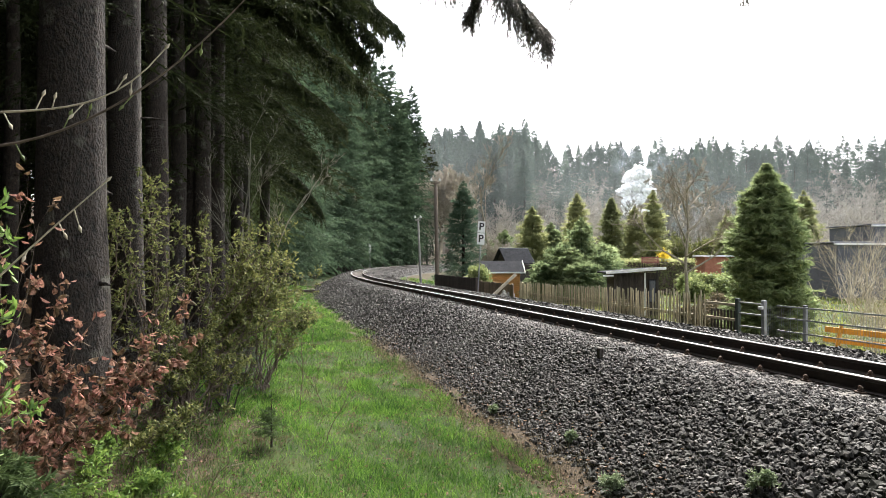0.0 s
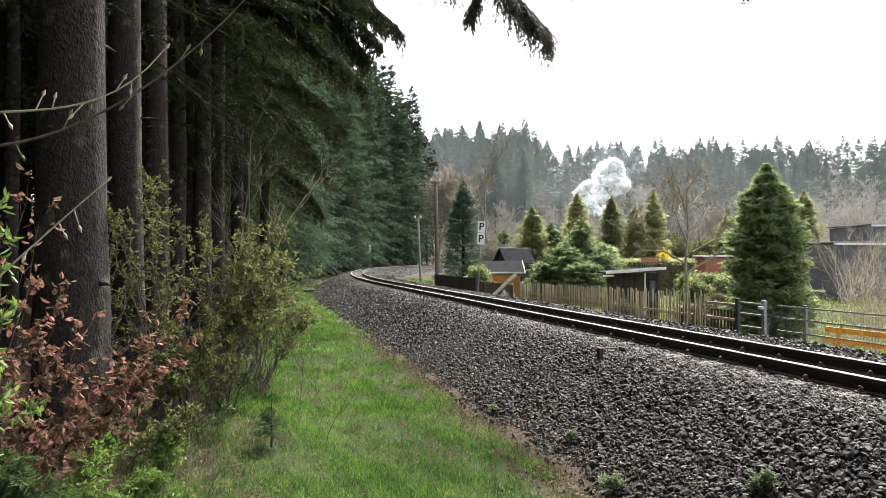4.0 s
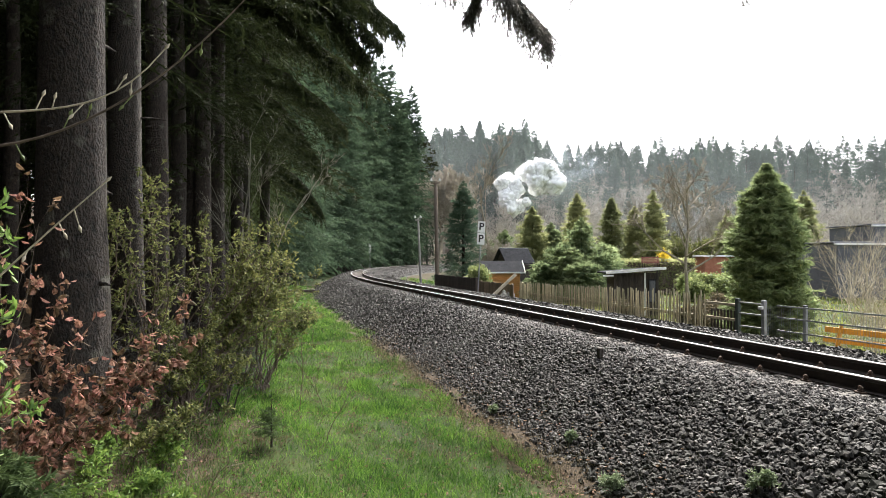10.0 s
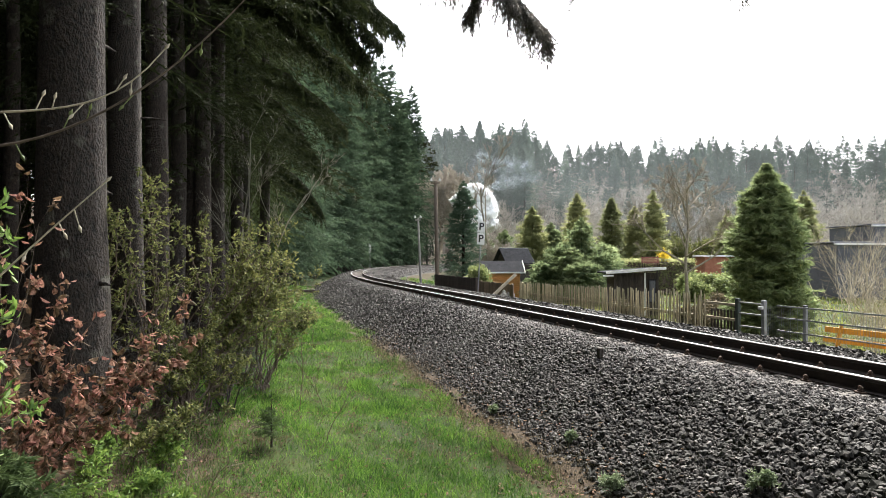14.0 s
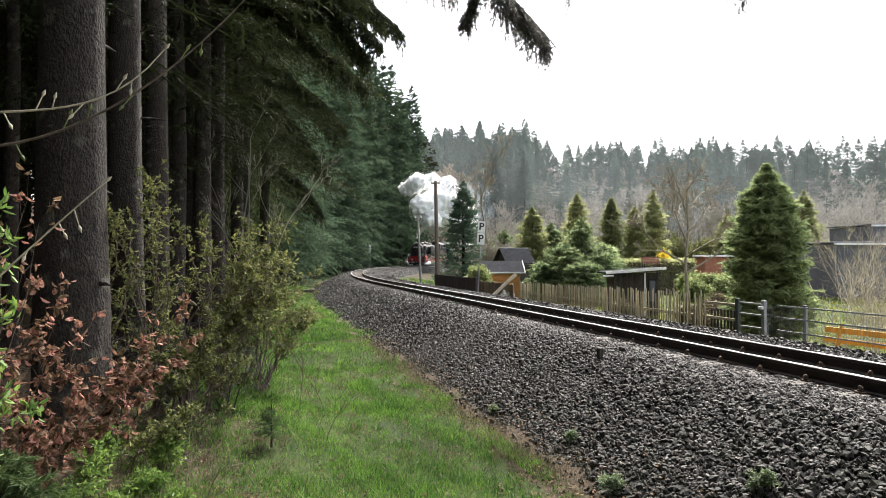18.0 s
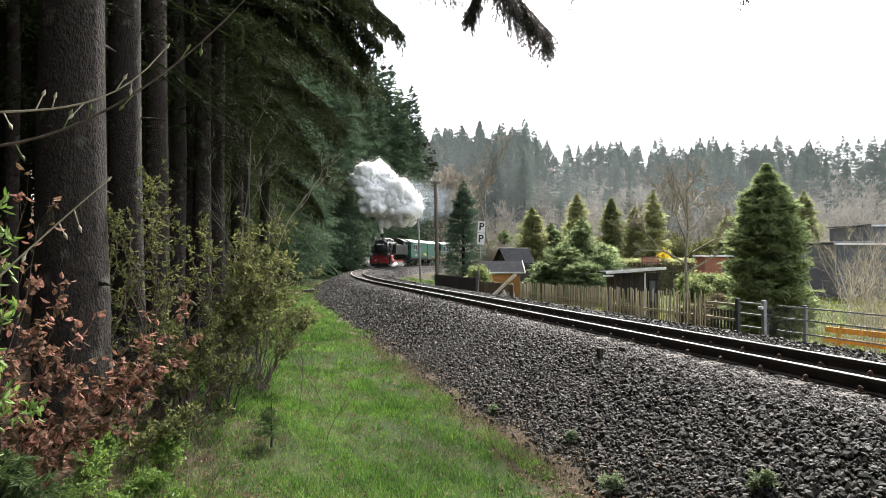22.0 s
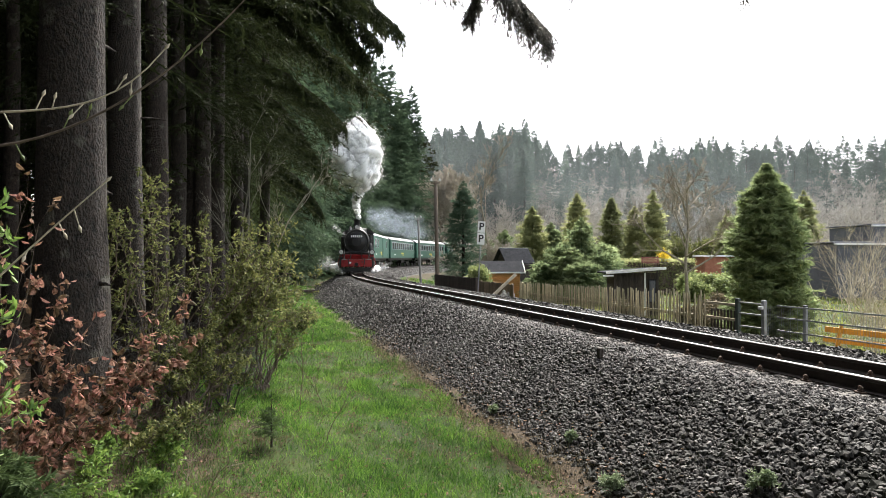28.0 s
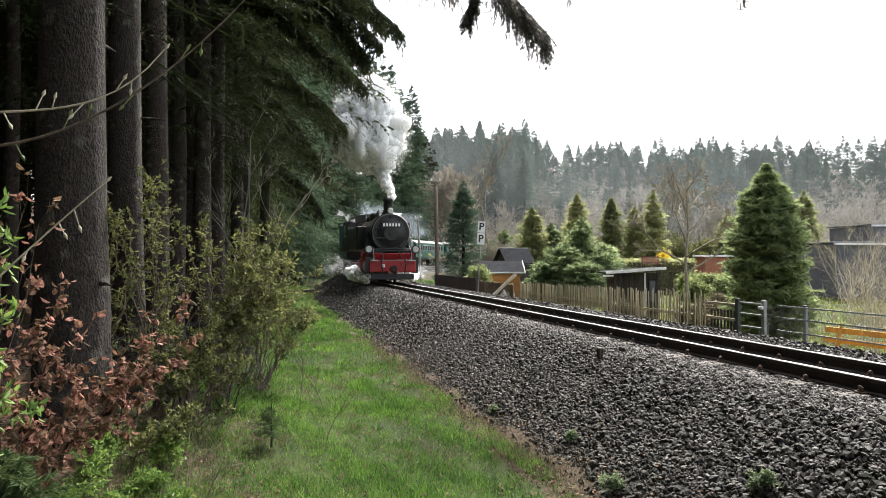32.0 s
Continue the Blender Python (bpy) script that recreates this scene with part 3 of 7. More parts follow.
def grow(r, start, way, length, rad, levels, kids=5, spread=0.8, ratio=0.55, up=0.15, nseg=5, wander=0.13, first=0.3, thin=0.6):
    """A branching stem, level by level. Gives sticks and the places where leaves can sit."""
    p, d = np.atleast_2d(np.asarray(start, float)), unit(np.atleast_2d(np.asarray(way, float)))
    L, R = np.full(len(p), length) if np.isscalar(length) else length, np.full(len(p), rad)
    segs, buds = [], []
    for lev in range(levels + 1):
        nodes, dirs, rads = [p], [d], [R]
        for k in range(nseg):
            d = unit(d + r.normal(0, wander, d.shape) + np.array([0, 0, up * (0.4 if lev else 0.1)]))
            q = p + d * (L / nseg)[:, None]
            R1 = R * (1 - (0.6 if lev < levels else 0.85) * (k + 1) / nseg)
            segs.append((p, q, rads[-1], R1))
            p = q
            nodes.append(p), dirs.append(d), rads.append(R1)
            if lev >= levels - 1:
                buds.append((p, d))
        if lev == levels:
            break
        N, D, Q = np.stack(nodes), np.stack(dirs), np.stack(rads)
        n = N.shape[1]
        idx = np.repeat(np.arange(n), kids)
        t = first + (1 - first) * r.random(len(idx))
        ti = t * nseg
        i0 = np.minimum(ti.astype(int), nseg - 1)
        fr = (ti - i0)[:, None]
        bp = N[i0, idx] * (1 - fr) + N[i0 + 1, idx] * fr
        bd = unit(D[i0, idx] + spread * unit(np.cross(D[i0, idx], ball(r, len(idx)))))
        L = L[idx] * ratio * (0.6 + 0.6 * r.random(len(idx))) * (1.15 - 0.5 * t)
        R = Q[i0, idx] * thin
        p, d = bp, bd
    a = [np.concatenate([s[i] for s in segs]) for i in range(4)]
    return a, (np.concatenate([b[0] for b in buds]), np.concatenate([b[1] for b in buds]))


def bare_meshes(seed, H, levels=4, rad=0.12, kids=5, spread=0.8, ratio=0.5, minr=0.004, first=0.3, wander=0.1, start=None, way=(0, 0, 1), up=0.2, stems=1, nseg=5, sides=3):
    r = np.random.default_rng(seed)
    st = np.zeros((stems, 3)) if start is None else start
    wy = np.tile(np.array(way, float), (stems, 1)) + (0 if stems == 1 else r.normal(0, 0.3, (stems, 3)) * np.array([1, 1, 0]))
    a, buds = grow(r, st, wy, H, rad, levels, kids, spread, ratio, up, nseg, wander, first)
    return prisms(a[0], a[1], np.maximum(a[2], minr), np.maximum(a[3], minr * 0.8), sides), buds


def leaf_cloud(r, buds, per, size, width, droop=0.2, jit=0.05):
    p, d = buds
    p, d = np.repeat(p, per, 0), np.repeat(d, per, 0)
    p = p + r.normal(0, jit, p.shape)
    v = unit(d * 0.5 + ball(r, len(p)) + np.array([0, 0, -droop])) * size * (0.6 + 0.7 * r.random((len(p), 1)))
    w = unit(np.cross(v, ball(r, len(p)))) * width * (0.6 + 0.7 * r.random((len(p), 1)))
    return leaves(p, v, w)


def plant(name, at, label, category, group, pieces, kind=""):
    """A plant of several meshes: (part name, mesh, label)."""
    t = thing(name, at, label, category, group, kind)
    for nm, me, lb in pieces:
        part(nm, me, t, lb)
    return t


# ---- the spruce wood beside the line ----
def spruce_kit(seed, H, R, z0, nb, nk, m, twig, w, rad, mat_needle, droop=0.35, knots=0, pw=0.8, sides=12, flat=1.0, full=0.42, top=0.9):
    r = np.random.default_rng(seed)
    cr = mesh_of("crown", *spruce_crown(r, H, R, z0, nb, nk, m, twig, w, droop, pw, flat, full, top=top), mat_needle)
    tk = mesh_of("trunk", *trunk_mesh(r, H, rad, sides=sides, knots=knots), M_BARK, True)
    return tk, cr


def put_tree(kit, x, y, turn=0.0, k=1.0, label="tall spruce with a straight bare trunk", group="spruces of the wood", lean=0.0, sink=0.05):
    t = thing("spruce_tree", pose(x, y, gz(x, y) - sink, lean, 0, turn), label, "tree", group)
    t.scale = (k, k, k)
    part("trunk", kit[0], t), part("crown", kit[1], t)
    return t


NEAR = [spruce_kit(15 + i, 25, 3.6, 4.6, 120, 14, 18, 0.13, 0.012, 0.23, M_NEEDLE_SHADE, 0.5, 40, 0.6) for i in range(2)]
TALL = [spruce_kit(20 + i, 25, 5.0, 4.6, 130, 22, 26, 0.11, 0.016, 0.23, M_NEEDLE_SHADE, 0.55, 26, 0.45, 12, 0.8, 0.42) for i in range(2)]
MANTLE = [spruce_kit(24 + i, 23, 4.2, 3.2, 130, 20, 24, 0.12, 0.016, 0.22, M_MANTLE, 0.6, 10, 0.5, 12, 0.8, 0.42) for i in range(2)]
SCREEN = [spruce_kit(26 + i, 24, 3.6, 2.6, 120, 12, 14, 0.2, 0.03, 0.2, M_NEEDLE_SHADE, 0.7, 10, 0.5) for i in range(2)]
INNER = [spruce_kit(30 + i, 24, 3.0, 7.5, 80, 8, 8, 0.45, 0.06, 0.19, M_NEEDLE_SHADE, 0.4, 24, sides=9) for i in range(2)]
EDGE = [spruce_kit(40 + i, 23, 3.7, 0.7, 330, 11, 12, 0.27, 0.034, 0.22, M_NEEDLE, 0.5, 0, 0.72) for i in range(3)]
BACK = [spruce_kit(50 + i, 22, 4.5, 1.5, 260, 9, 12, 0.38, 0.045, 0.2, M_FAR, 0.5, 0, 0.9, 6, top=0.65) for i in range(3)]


def woods(name, kits, spots, label, materials):
    """Many far trees, too many to count, as one mass of trunks and one of crowns."""
    t = thing(name, pose(0, 0, 0), label, "woods", kind="stuff")
    for k, nm in enumerate(("trunks", "crowns")):
        bits = []
        for i, (x, y, z, turn, sc) in enumerate(spots):
            v, f = kits[i % len(kits)][k]
            c, s = math.cos(turn) * sc, math.sin(turn) * sc
            bits.append((np.stack([v[:, 0] * c - v[:, 1] * s + x, v[:, 0] * s + v[:, 1] * c + y, v[:, 2] * sc + z], 1), f))
        tagged(part(nm, mesh_of(nm, *join(bits), materials[k]), t), kind="stuff")


def build_wood():
    r = np.random.default_rng(5)
    near = [(-3.58, 6.6, 1.36), (-3.98, 8.5, 0.93), (-4.66, 11.0, 0.86), (-5.5, 14.0, 0.78), (-5.18, 14.6, 0.84), (-5.85, 20.0, 0.82)]
    used = []
    for i, (x, y, k) in enumerate(near):
        put_tree(NEAR[i % 2], x, y, 40 + 77 * i, k, "old spruce with grey-brown scaly bark at the wood's edge")
        used.append((x, y))
    for i, (ss, dd) in enumerate([(11.0, -6.9), (13.4, -6.6), (16.0, -7.9), (18.5, -7.7), (21.0, -7.6), (24, -7.5), (27.0, -7.3), (30, -7.1), (33, -6.8), (36, -6.4), (39, -6.1)]):
        x, y, _, h = line(ss, dd)
        put_tree((TALL if i < 5 else MANTLE)[i % 2], float(x), float(y), 60 * i, 0.88, "spruce with drooping boughs at the wood's edge")
        used.append((float(x), float(y)))
    for i in range(12):
        x, y, _, h = line(14 + 2.3 * i, -9.2 - 1.6 * (i % 2))
        put_tree(SCREEN[i % 2], float(x), float(y), 50 * i, 0.9, "shaded spruce with dead lower boughs")
        used.append((float(x), float(y)))
    ss = 42.5
    i = 0
    while ss < 103:
        x, y, _, h = line(ss, -5.4 - r.random() * 1.3)
        k = (0.9 + 0.2 * r.random()) * (1.2 if ss > 55 else 1.0)
        put_tree(EDGE[i % 3], float(x), float(y), r.uniform(0, 360), k, "dense dark green spruce with boughs down to the ground")
        used.append((float(x), float(y)))
        ss += r.uniform(1.9, 2.9)
        i += 1
    n, rest = 0, []
    for i in range(7000):
        s, d = r.uniform(-50, 125), -r.uniform(7.8, 62)
        x, y, _, h = line(s, d)
        x, y = float(x), float(y)
        if y > 45 and d < -24 or (s > 98 and d > -14):
            continue
        if math.hypot(x, y) < 5.0 or min((x - a) ** 2 + (y - b) ** 2 for a, b in used) < 2.2 ** 2:
            continue
        used.append((x, y))
        if d > -22 and -4 < y and n < 130:
            put_tree(INNER[n % 2], x, y, r.uniform(0, 360), r.uniform(0.75, 1.05))
            n += 1
        else:
            rest.append((x, y, gz(x, y) - 0.1, r.uniform(0, 6.28), r.uniform(0.75, 1.05)))
    # Outer trees and unseen ones behind the eye, added to keep skylight out.
    deep = [k for k in rest if float(beside(k[0], k[1])[0][0]) < -21 or k[1] < -3]
    hall = [k for k in rest if k not in deep]
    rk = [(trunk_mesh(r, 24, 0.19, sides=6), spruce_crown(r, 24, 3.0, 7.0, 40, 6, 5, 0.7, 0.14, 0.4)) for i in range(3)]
    woods("spruce_wood", rk, hall[:260], "dark interior of the spruce wood", (M_BARK, M_NEEDLE_SHADE))
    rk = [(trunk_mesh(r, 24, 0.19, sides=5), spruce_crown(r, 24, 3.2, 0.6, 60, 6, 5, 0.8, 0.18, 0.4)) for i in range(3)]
    woods("spruce_thicket", rk, deep[:480], "dense dark spruces deep in the wood, with unseen added ones that block skylight", (M_BARK, M_NEEDLE_SHADE))


build_wood()


# ---- the hill behind ----
def bare_kit(seed, H, levels, rad, kids, material, **kw):
    q, buds = bare_meshes(seed, H, levels, rad, kids, **kw)
    return q


HILL_BARE = [bare_kit(70 + i, 8, 3, 0.16, 7, M_BARE_FAR, spread=0.95, ratio=0.6, minr=0.034, up=0.15, nseg=3) for i in range(4)]


def build_hill():
    r = np.random.default_rng(9)
    kits = [mesh_of("branchwork", *q, M_BARE_FAR) for q in HILL_BARE]
    rest, bare, n = [], [], 0
    for i in range(820):
        y = r.uniform(172, 268)
        x = r.uniform(-0.3, 0.95) * y
        k = r.uniform(0.65, 1.05) * (1.38 if x < 0.14 * y else 1.0)
        if x > 0.5 * y and r.random() < 0.5 or (0.12 * y < x < 0.3 * y and y < 215 and r.random() < 0.6) or (x < -0.07 * y and y < 200):
            continue
        if n < 110 and y > 196:
            put_tree(BACK[i % 3], x, y, r.uniform(0, 360), k, "spruce on the far hillside", "spruces on the hill", sink=0.3)
            n += 1
        else:
            rest.append((x, y, gz(x, y) - 0.3, r.uniform(0, 6.28), k))
    for x in np.arange(-60, 262, 3.4):
        y = 262 - 0.15 * x + r.uniform(-9, 12)
        rest.append((x + r.uniform(-2, 2), y, gz(x, y) - 0.3, r.uniform(0, 6.28), r.uniform(0.62, 0.95) * (1.25 if x < 0.14 * y else 1.0)))
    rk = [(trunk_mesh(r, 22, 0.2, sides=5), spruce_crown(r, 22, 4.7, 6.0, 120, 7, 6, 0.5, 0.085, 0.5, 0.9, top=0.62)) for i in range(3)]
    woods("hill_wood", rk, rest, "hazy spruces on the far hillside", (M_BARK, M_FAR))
    n = 0
    for i in range(440):
        y = r.uniform(160, 235)
        x = r.uniform(-0.03, 0.85) * y
        if abs(float(beside(x, y)[0][0])) < 5:
            continue
        k = r.uniform(0.75, 1.35)
        if n < 60:
            t = thing("bare_tree", pose(x, y, gz(x, y) - 0.2, 0, 0, r.uniform(0, 360)), "leafless grey-brown tree on the hillside", "tree", "bare trees on the hill")
            t.scale = (k, k, k)
            part("branchwork", kits[i % 4], t)
            n += 1
        else:
            bare.append((x, y, gz(x, y) - 0.2, r.uniform(0, 6.28), k))
    t = thing("bare_hill_wood", pose(0, 0, 0), "leafless grey-brown wood on the slope", "woods", kind="stuff")
    bits = []
    for i, (x, y, z, turn, sc) in enumerate(bare):
        v, f = HILL_BARE[i % 4]
        c, s = math.cos(turn) * sc, math.sin(turn) * sc
        bits.append((np.stack([v[:, 0] * c - v[:, 1] * s + x, v[:, 0] * s + v[:, 1] * c + y, v[:, 2] * sc + z], 1), f))
    tagged(part("branchwork", mesh_of("branchwork", *join(bits), M_BARE_FAR), t), kind="stuff")


build_hill()


# ---- gardens and things along the line ----
def build_sign():
    x, y = 1.33, 26.5
    t = thing("whistle_sign", pose(x, y, gz(x, y), 0, 3.2, 0), "white double whistle board on a leaning grey steel post", "railway sign")
    h = -gz(x, y)
    cylpart("post", t, M_GALV, (0, 0, -0.2), (0, 0, h + 2.45), 0.028, sides=10, label="grey steel post")
    for k in (0, 1):
        z = h + 1.57 + 0.47 * k
        b = part("board", box(bm_new(), 0, -0.04, z + 0.22, 0.29, 0.02, 0.44, 0.004), t, "white enamelled board with a black letter", material=M_WHITE)
        cu = bpy.data.curves.new("letter", "FONT")
        cu.body, cu.size, cu.align_x, cu.align_y, cu.extrude, cu.offset = "P", 0.4, "CENTER", "CENTER", 0.003, 0.008
        tmp = bpy.data.objects.new("letter_shape", cu)
        me = bpy.data.meshes.new_from_object(tmp)
        bpy.data.objects.remove(tmp)
        me.materials.clear(), me.materials.append(M_BLACK)
        part("letter", me, b, "black letter P", at=pose(0, -0.053, z + 0.22, 90, 0, 0))


def build_pole(x, y, top, rad, lean, arm, label, wood=None):
    wood = wood or M_POLE
    g = gz(x, y)
    t = thing("telegraph_pole", pose(x, y, g, 0, lean, 0), label, "pole", "telegraph poles")
    h = top - g
    part("mast", mesh_of("mast", *tube([(0, 0, -0.4), (0, 0, h * 0.5), (0.01, 0, h - 0.03), (0.01, 0, h)], [rad * 1.1, rad, rad * 0.85, rad * 0.3], 10), wood, True), t, "weathered round pole")
    boxpart("crossarm", t, wood, 0, -rad, h - 0.14, arm, 0.06, 0.07, 0.008)
    for sgn in (-1, 1):
        q = part("insulator", cyl(cyl(bm_new(), (sgn * arm * 0.45, -rad, h - 0.02), (sgn * arm * 0.45, -rad, h + 0.08), 0.07, 0.05, 10), (sgn * arm * 0.45, -rad, h + 0.08), (sgn * arm * 0.45, -rad, h + 0.13), 0.028, 0.02, 10), t, "white porcelain insulator", material=M_PORCELAIN)
        cylpart("pin", q, M_CLIP, (sgn * arm * 0.45, -rad, h - 0.12), (sgn * arm * 0.45, -rad, h - 0.02), 0.012, sides=6)


def on_line(s, off, z, turn=0.0):
    x, y, _, h = line(s, off)
    return pose(float(x), float(y), z, 0, 0, -math.degrees(h) + turn)


def build_pickets():
    r = np.random.default_rng(21)
    t = thing("picket_fence", pose(0, 0, 0), "weathered split-picket fence along the gardens", "fence")
    shapes = []
    for i in range(4):
        bm = box(bm_new(), 0, 0, 0.5, 0.024, 0.044, 1.0, 0.006)
        for q in bm.verts:
            if q.co.z > 0.95:
                q.co.y *= 0.5
            q.co.y += 0.006 * math.sin(q.co.z * 9 + i)
        me = bpy.data.meshes.new("picket")
        bm.to_mesh(me), bm.free()
        me.materials.append(M_PICKET)
        shapes.append(me)
    s, k = 6.95, 0
    while s < 16.7:
        x, y, _, h = line(s, 3.0)
        ob = part("picket", shapes[k % 4], t, at=pose(float(x), float(y), -0.86 + r.uniform(-0.03, 0.03), r.normal(0, 1.1), r.normal(0, 1.2), -math.degrees(h)))
        ob.scale = (1, 0.68, r.uniform(0.97, 1.03) * np.interp(s, [6.95, 16.7], [1.22, 1.08]))
        s += 0.075 + r.uniform(-0.01, 0.01)
        k += 1
    for z in (-0.62, -0.12):
        v, f = strip(np.arange(7.4, 17.2, 1.0), [(3.04, z - 0.03), (3.08, z - 0.03), (3.08, z + 0.03), (3.04, z + 0.03), (3.04, z - 0.03)])
        part("rail", mesh_of("fence_rail", v, f, M_PICKET), t)
    for s in np.arange(7.3, 17.0, 2.33):
        m = on_line(s, 3.13, -1.1)
        part("post", cyl(bm_new(), (0, 0, 0), (0, 0, 1.32), 0.055, 0.045, 8), t, at=m, material=M_PICKET)
    w = thing("railing_panel", on_line(6.47, 3.0, -0.88), "low wooden panel of pale rails over dark pickets", "fence")
    for z in (0.28, 0.52, 0.78, 1.06):
        boxpart("rail", w, M_PICKET, 0, 0, z, 0.03, 0.86, 0.05, 0.005)
    for k in range(9):
        boxpart("picket", w, M_DARKWOOD, 0.07, -0.38 + 0.095 * k, 0.5, 0.02, 0.045, 0.9, 0.004)
    b = thing("board_fence", pose(0, 0, 0), "dark-stained close-boarded garden fence", "fence")
    s = 22.2
    bm = box(bm_new(), 0, 0, 0.55, 0.024, 0.145, 1.1, 0.004)
    me = bpy.data.meshes.new("board")
    bm.to_mesh(me), bm.free()
    me.materials.append(M_DARKWOOD)
    while s < 29.2:
        part("board", me, b, at=on_line(s, 3.3, -0.9 + r.uniform(-0.02, 0.02)))
        s += 0.15
    for s in np.arange(22.2, 29.4, 1.75):
        part("post", box(bm_new(), 0, 0, 0.6, 0.09, 0.09, 1.25, 0.008), b, at=on_line(s, 3.37, -1.0), material=M_DARKWOOD)
    b = thing("board_fence", pose(0, 0, 0), "low faded brown board fence beside the shed", "fence")
    bm = box(bm_new(), 0, 0, 0.5, 0.024, 0.13, 1.0, 0.004)
    me = bpy.data.meshes.new("board")
    bm.to_mesh(me), bm.free()
    me.materials.append(M_BROWNBOARD)
    for k in range(28):
        part("board", me, b, at=on_line(18.0 + 0.136 * k, 3.3, -0.9 + r.uniform(-0.03, 0.03)))
    for s in (18.2, 20.0, 21.6):
        part("post", box(bm_new(), 0, 0, 0.55, 0.08, 0.08, 1.15, 0.008), b, at=on_line(s, 3.37, -1.0), material=M_BROWNBOARD)


def build_wire_fence():
    t = thing("wire_mesh_fence", pose(0, 0, 0), "grey-green steel mesh fence on square posts beside the track", "fence")
    for s in (4.42, 2.1, 0.0):
        p = part("post", box(bm_new(), 0, 0, 0.58, 0.06, 0.06, 1.2, 0.006), t, at=on_line(s, 3.0, -0.92), material=M_GALV)
        part("cap", box(bm_new(), 0, 0, 1.19, 0.06, 0.06, 0.03, 0.004), p, material=M_BLACK)
    for z in (-0.62, -0.4, -0.18, 0.04, 0.24):
        v, f = strip(np.arange(-3, 5.5, 0.5), [(2.955, z - 0.012), (2.97, z - 0.012), (2.97, z + 0.012), (2.955, z + 0.012), (2.955, z - 0.012)])
        part("wire", mesh_of("wire", v, f, M_GALV), t)
    wires = []
    for s in np.arange(-3, 5.3, 0.05):
        x, y, _, h = line(s, 2.962)
        wires.append((x, y))
    w = np.array(wires, float)
    lo = np.stack([w[:, 0], w[:, 1], np.full(len(w), -0.64)], 1)
    hi = lo + np.array([0, 0, 0.88])
    part("upright_wires", mesh_of("upright_wires", *prisms(lo, hi, np.full(len(w), 0.0022), np.full(len(w), 0.0022), 3), M_GALV), t)
    g = thing("garden_gate", on_line(5.68, 3.0, -0.9), "small green steel gate with flat bars", "gate")
    for y in (-0.335, 0.335):
        boxpart("gate_post", g, M_GALV if y < 0 else M_FENCEGREEN, 0, y, 0.6, 0.075, 0.075, 1.22, 0.008)
    for z in (0.25, 0.48, 0.71, 0.94, 1.14):
        boxpart("bar", g, M_GALV, 0, 0, z, 0.025, 0.57, 0.025, 0.004)
    boxpart("latch", g, M_PORCELAIN, -0.07, -0.33, 1.08, 0.05, 0.1, 0.06, 0.008, "pale latch")


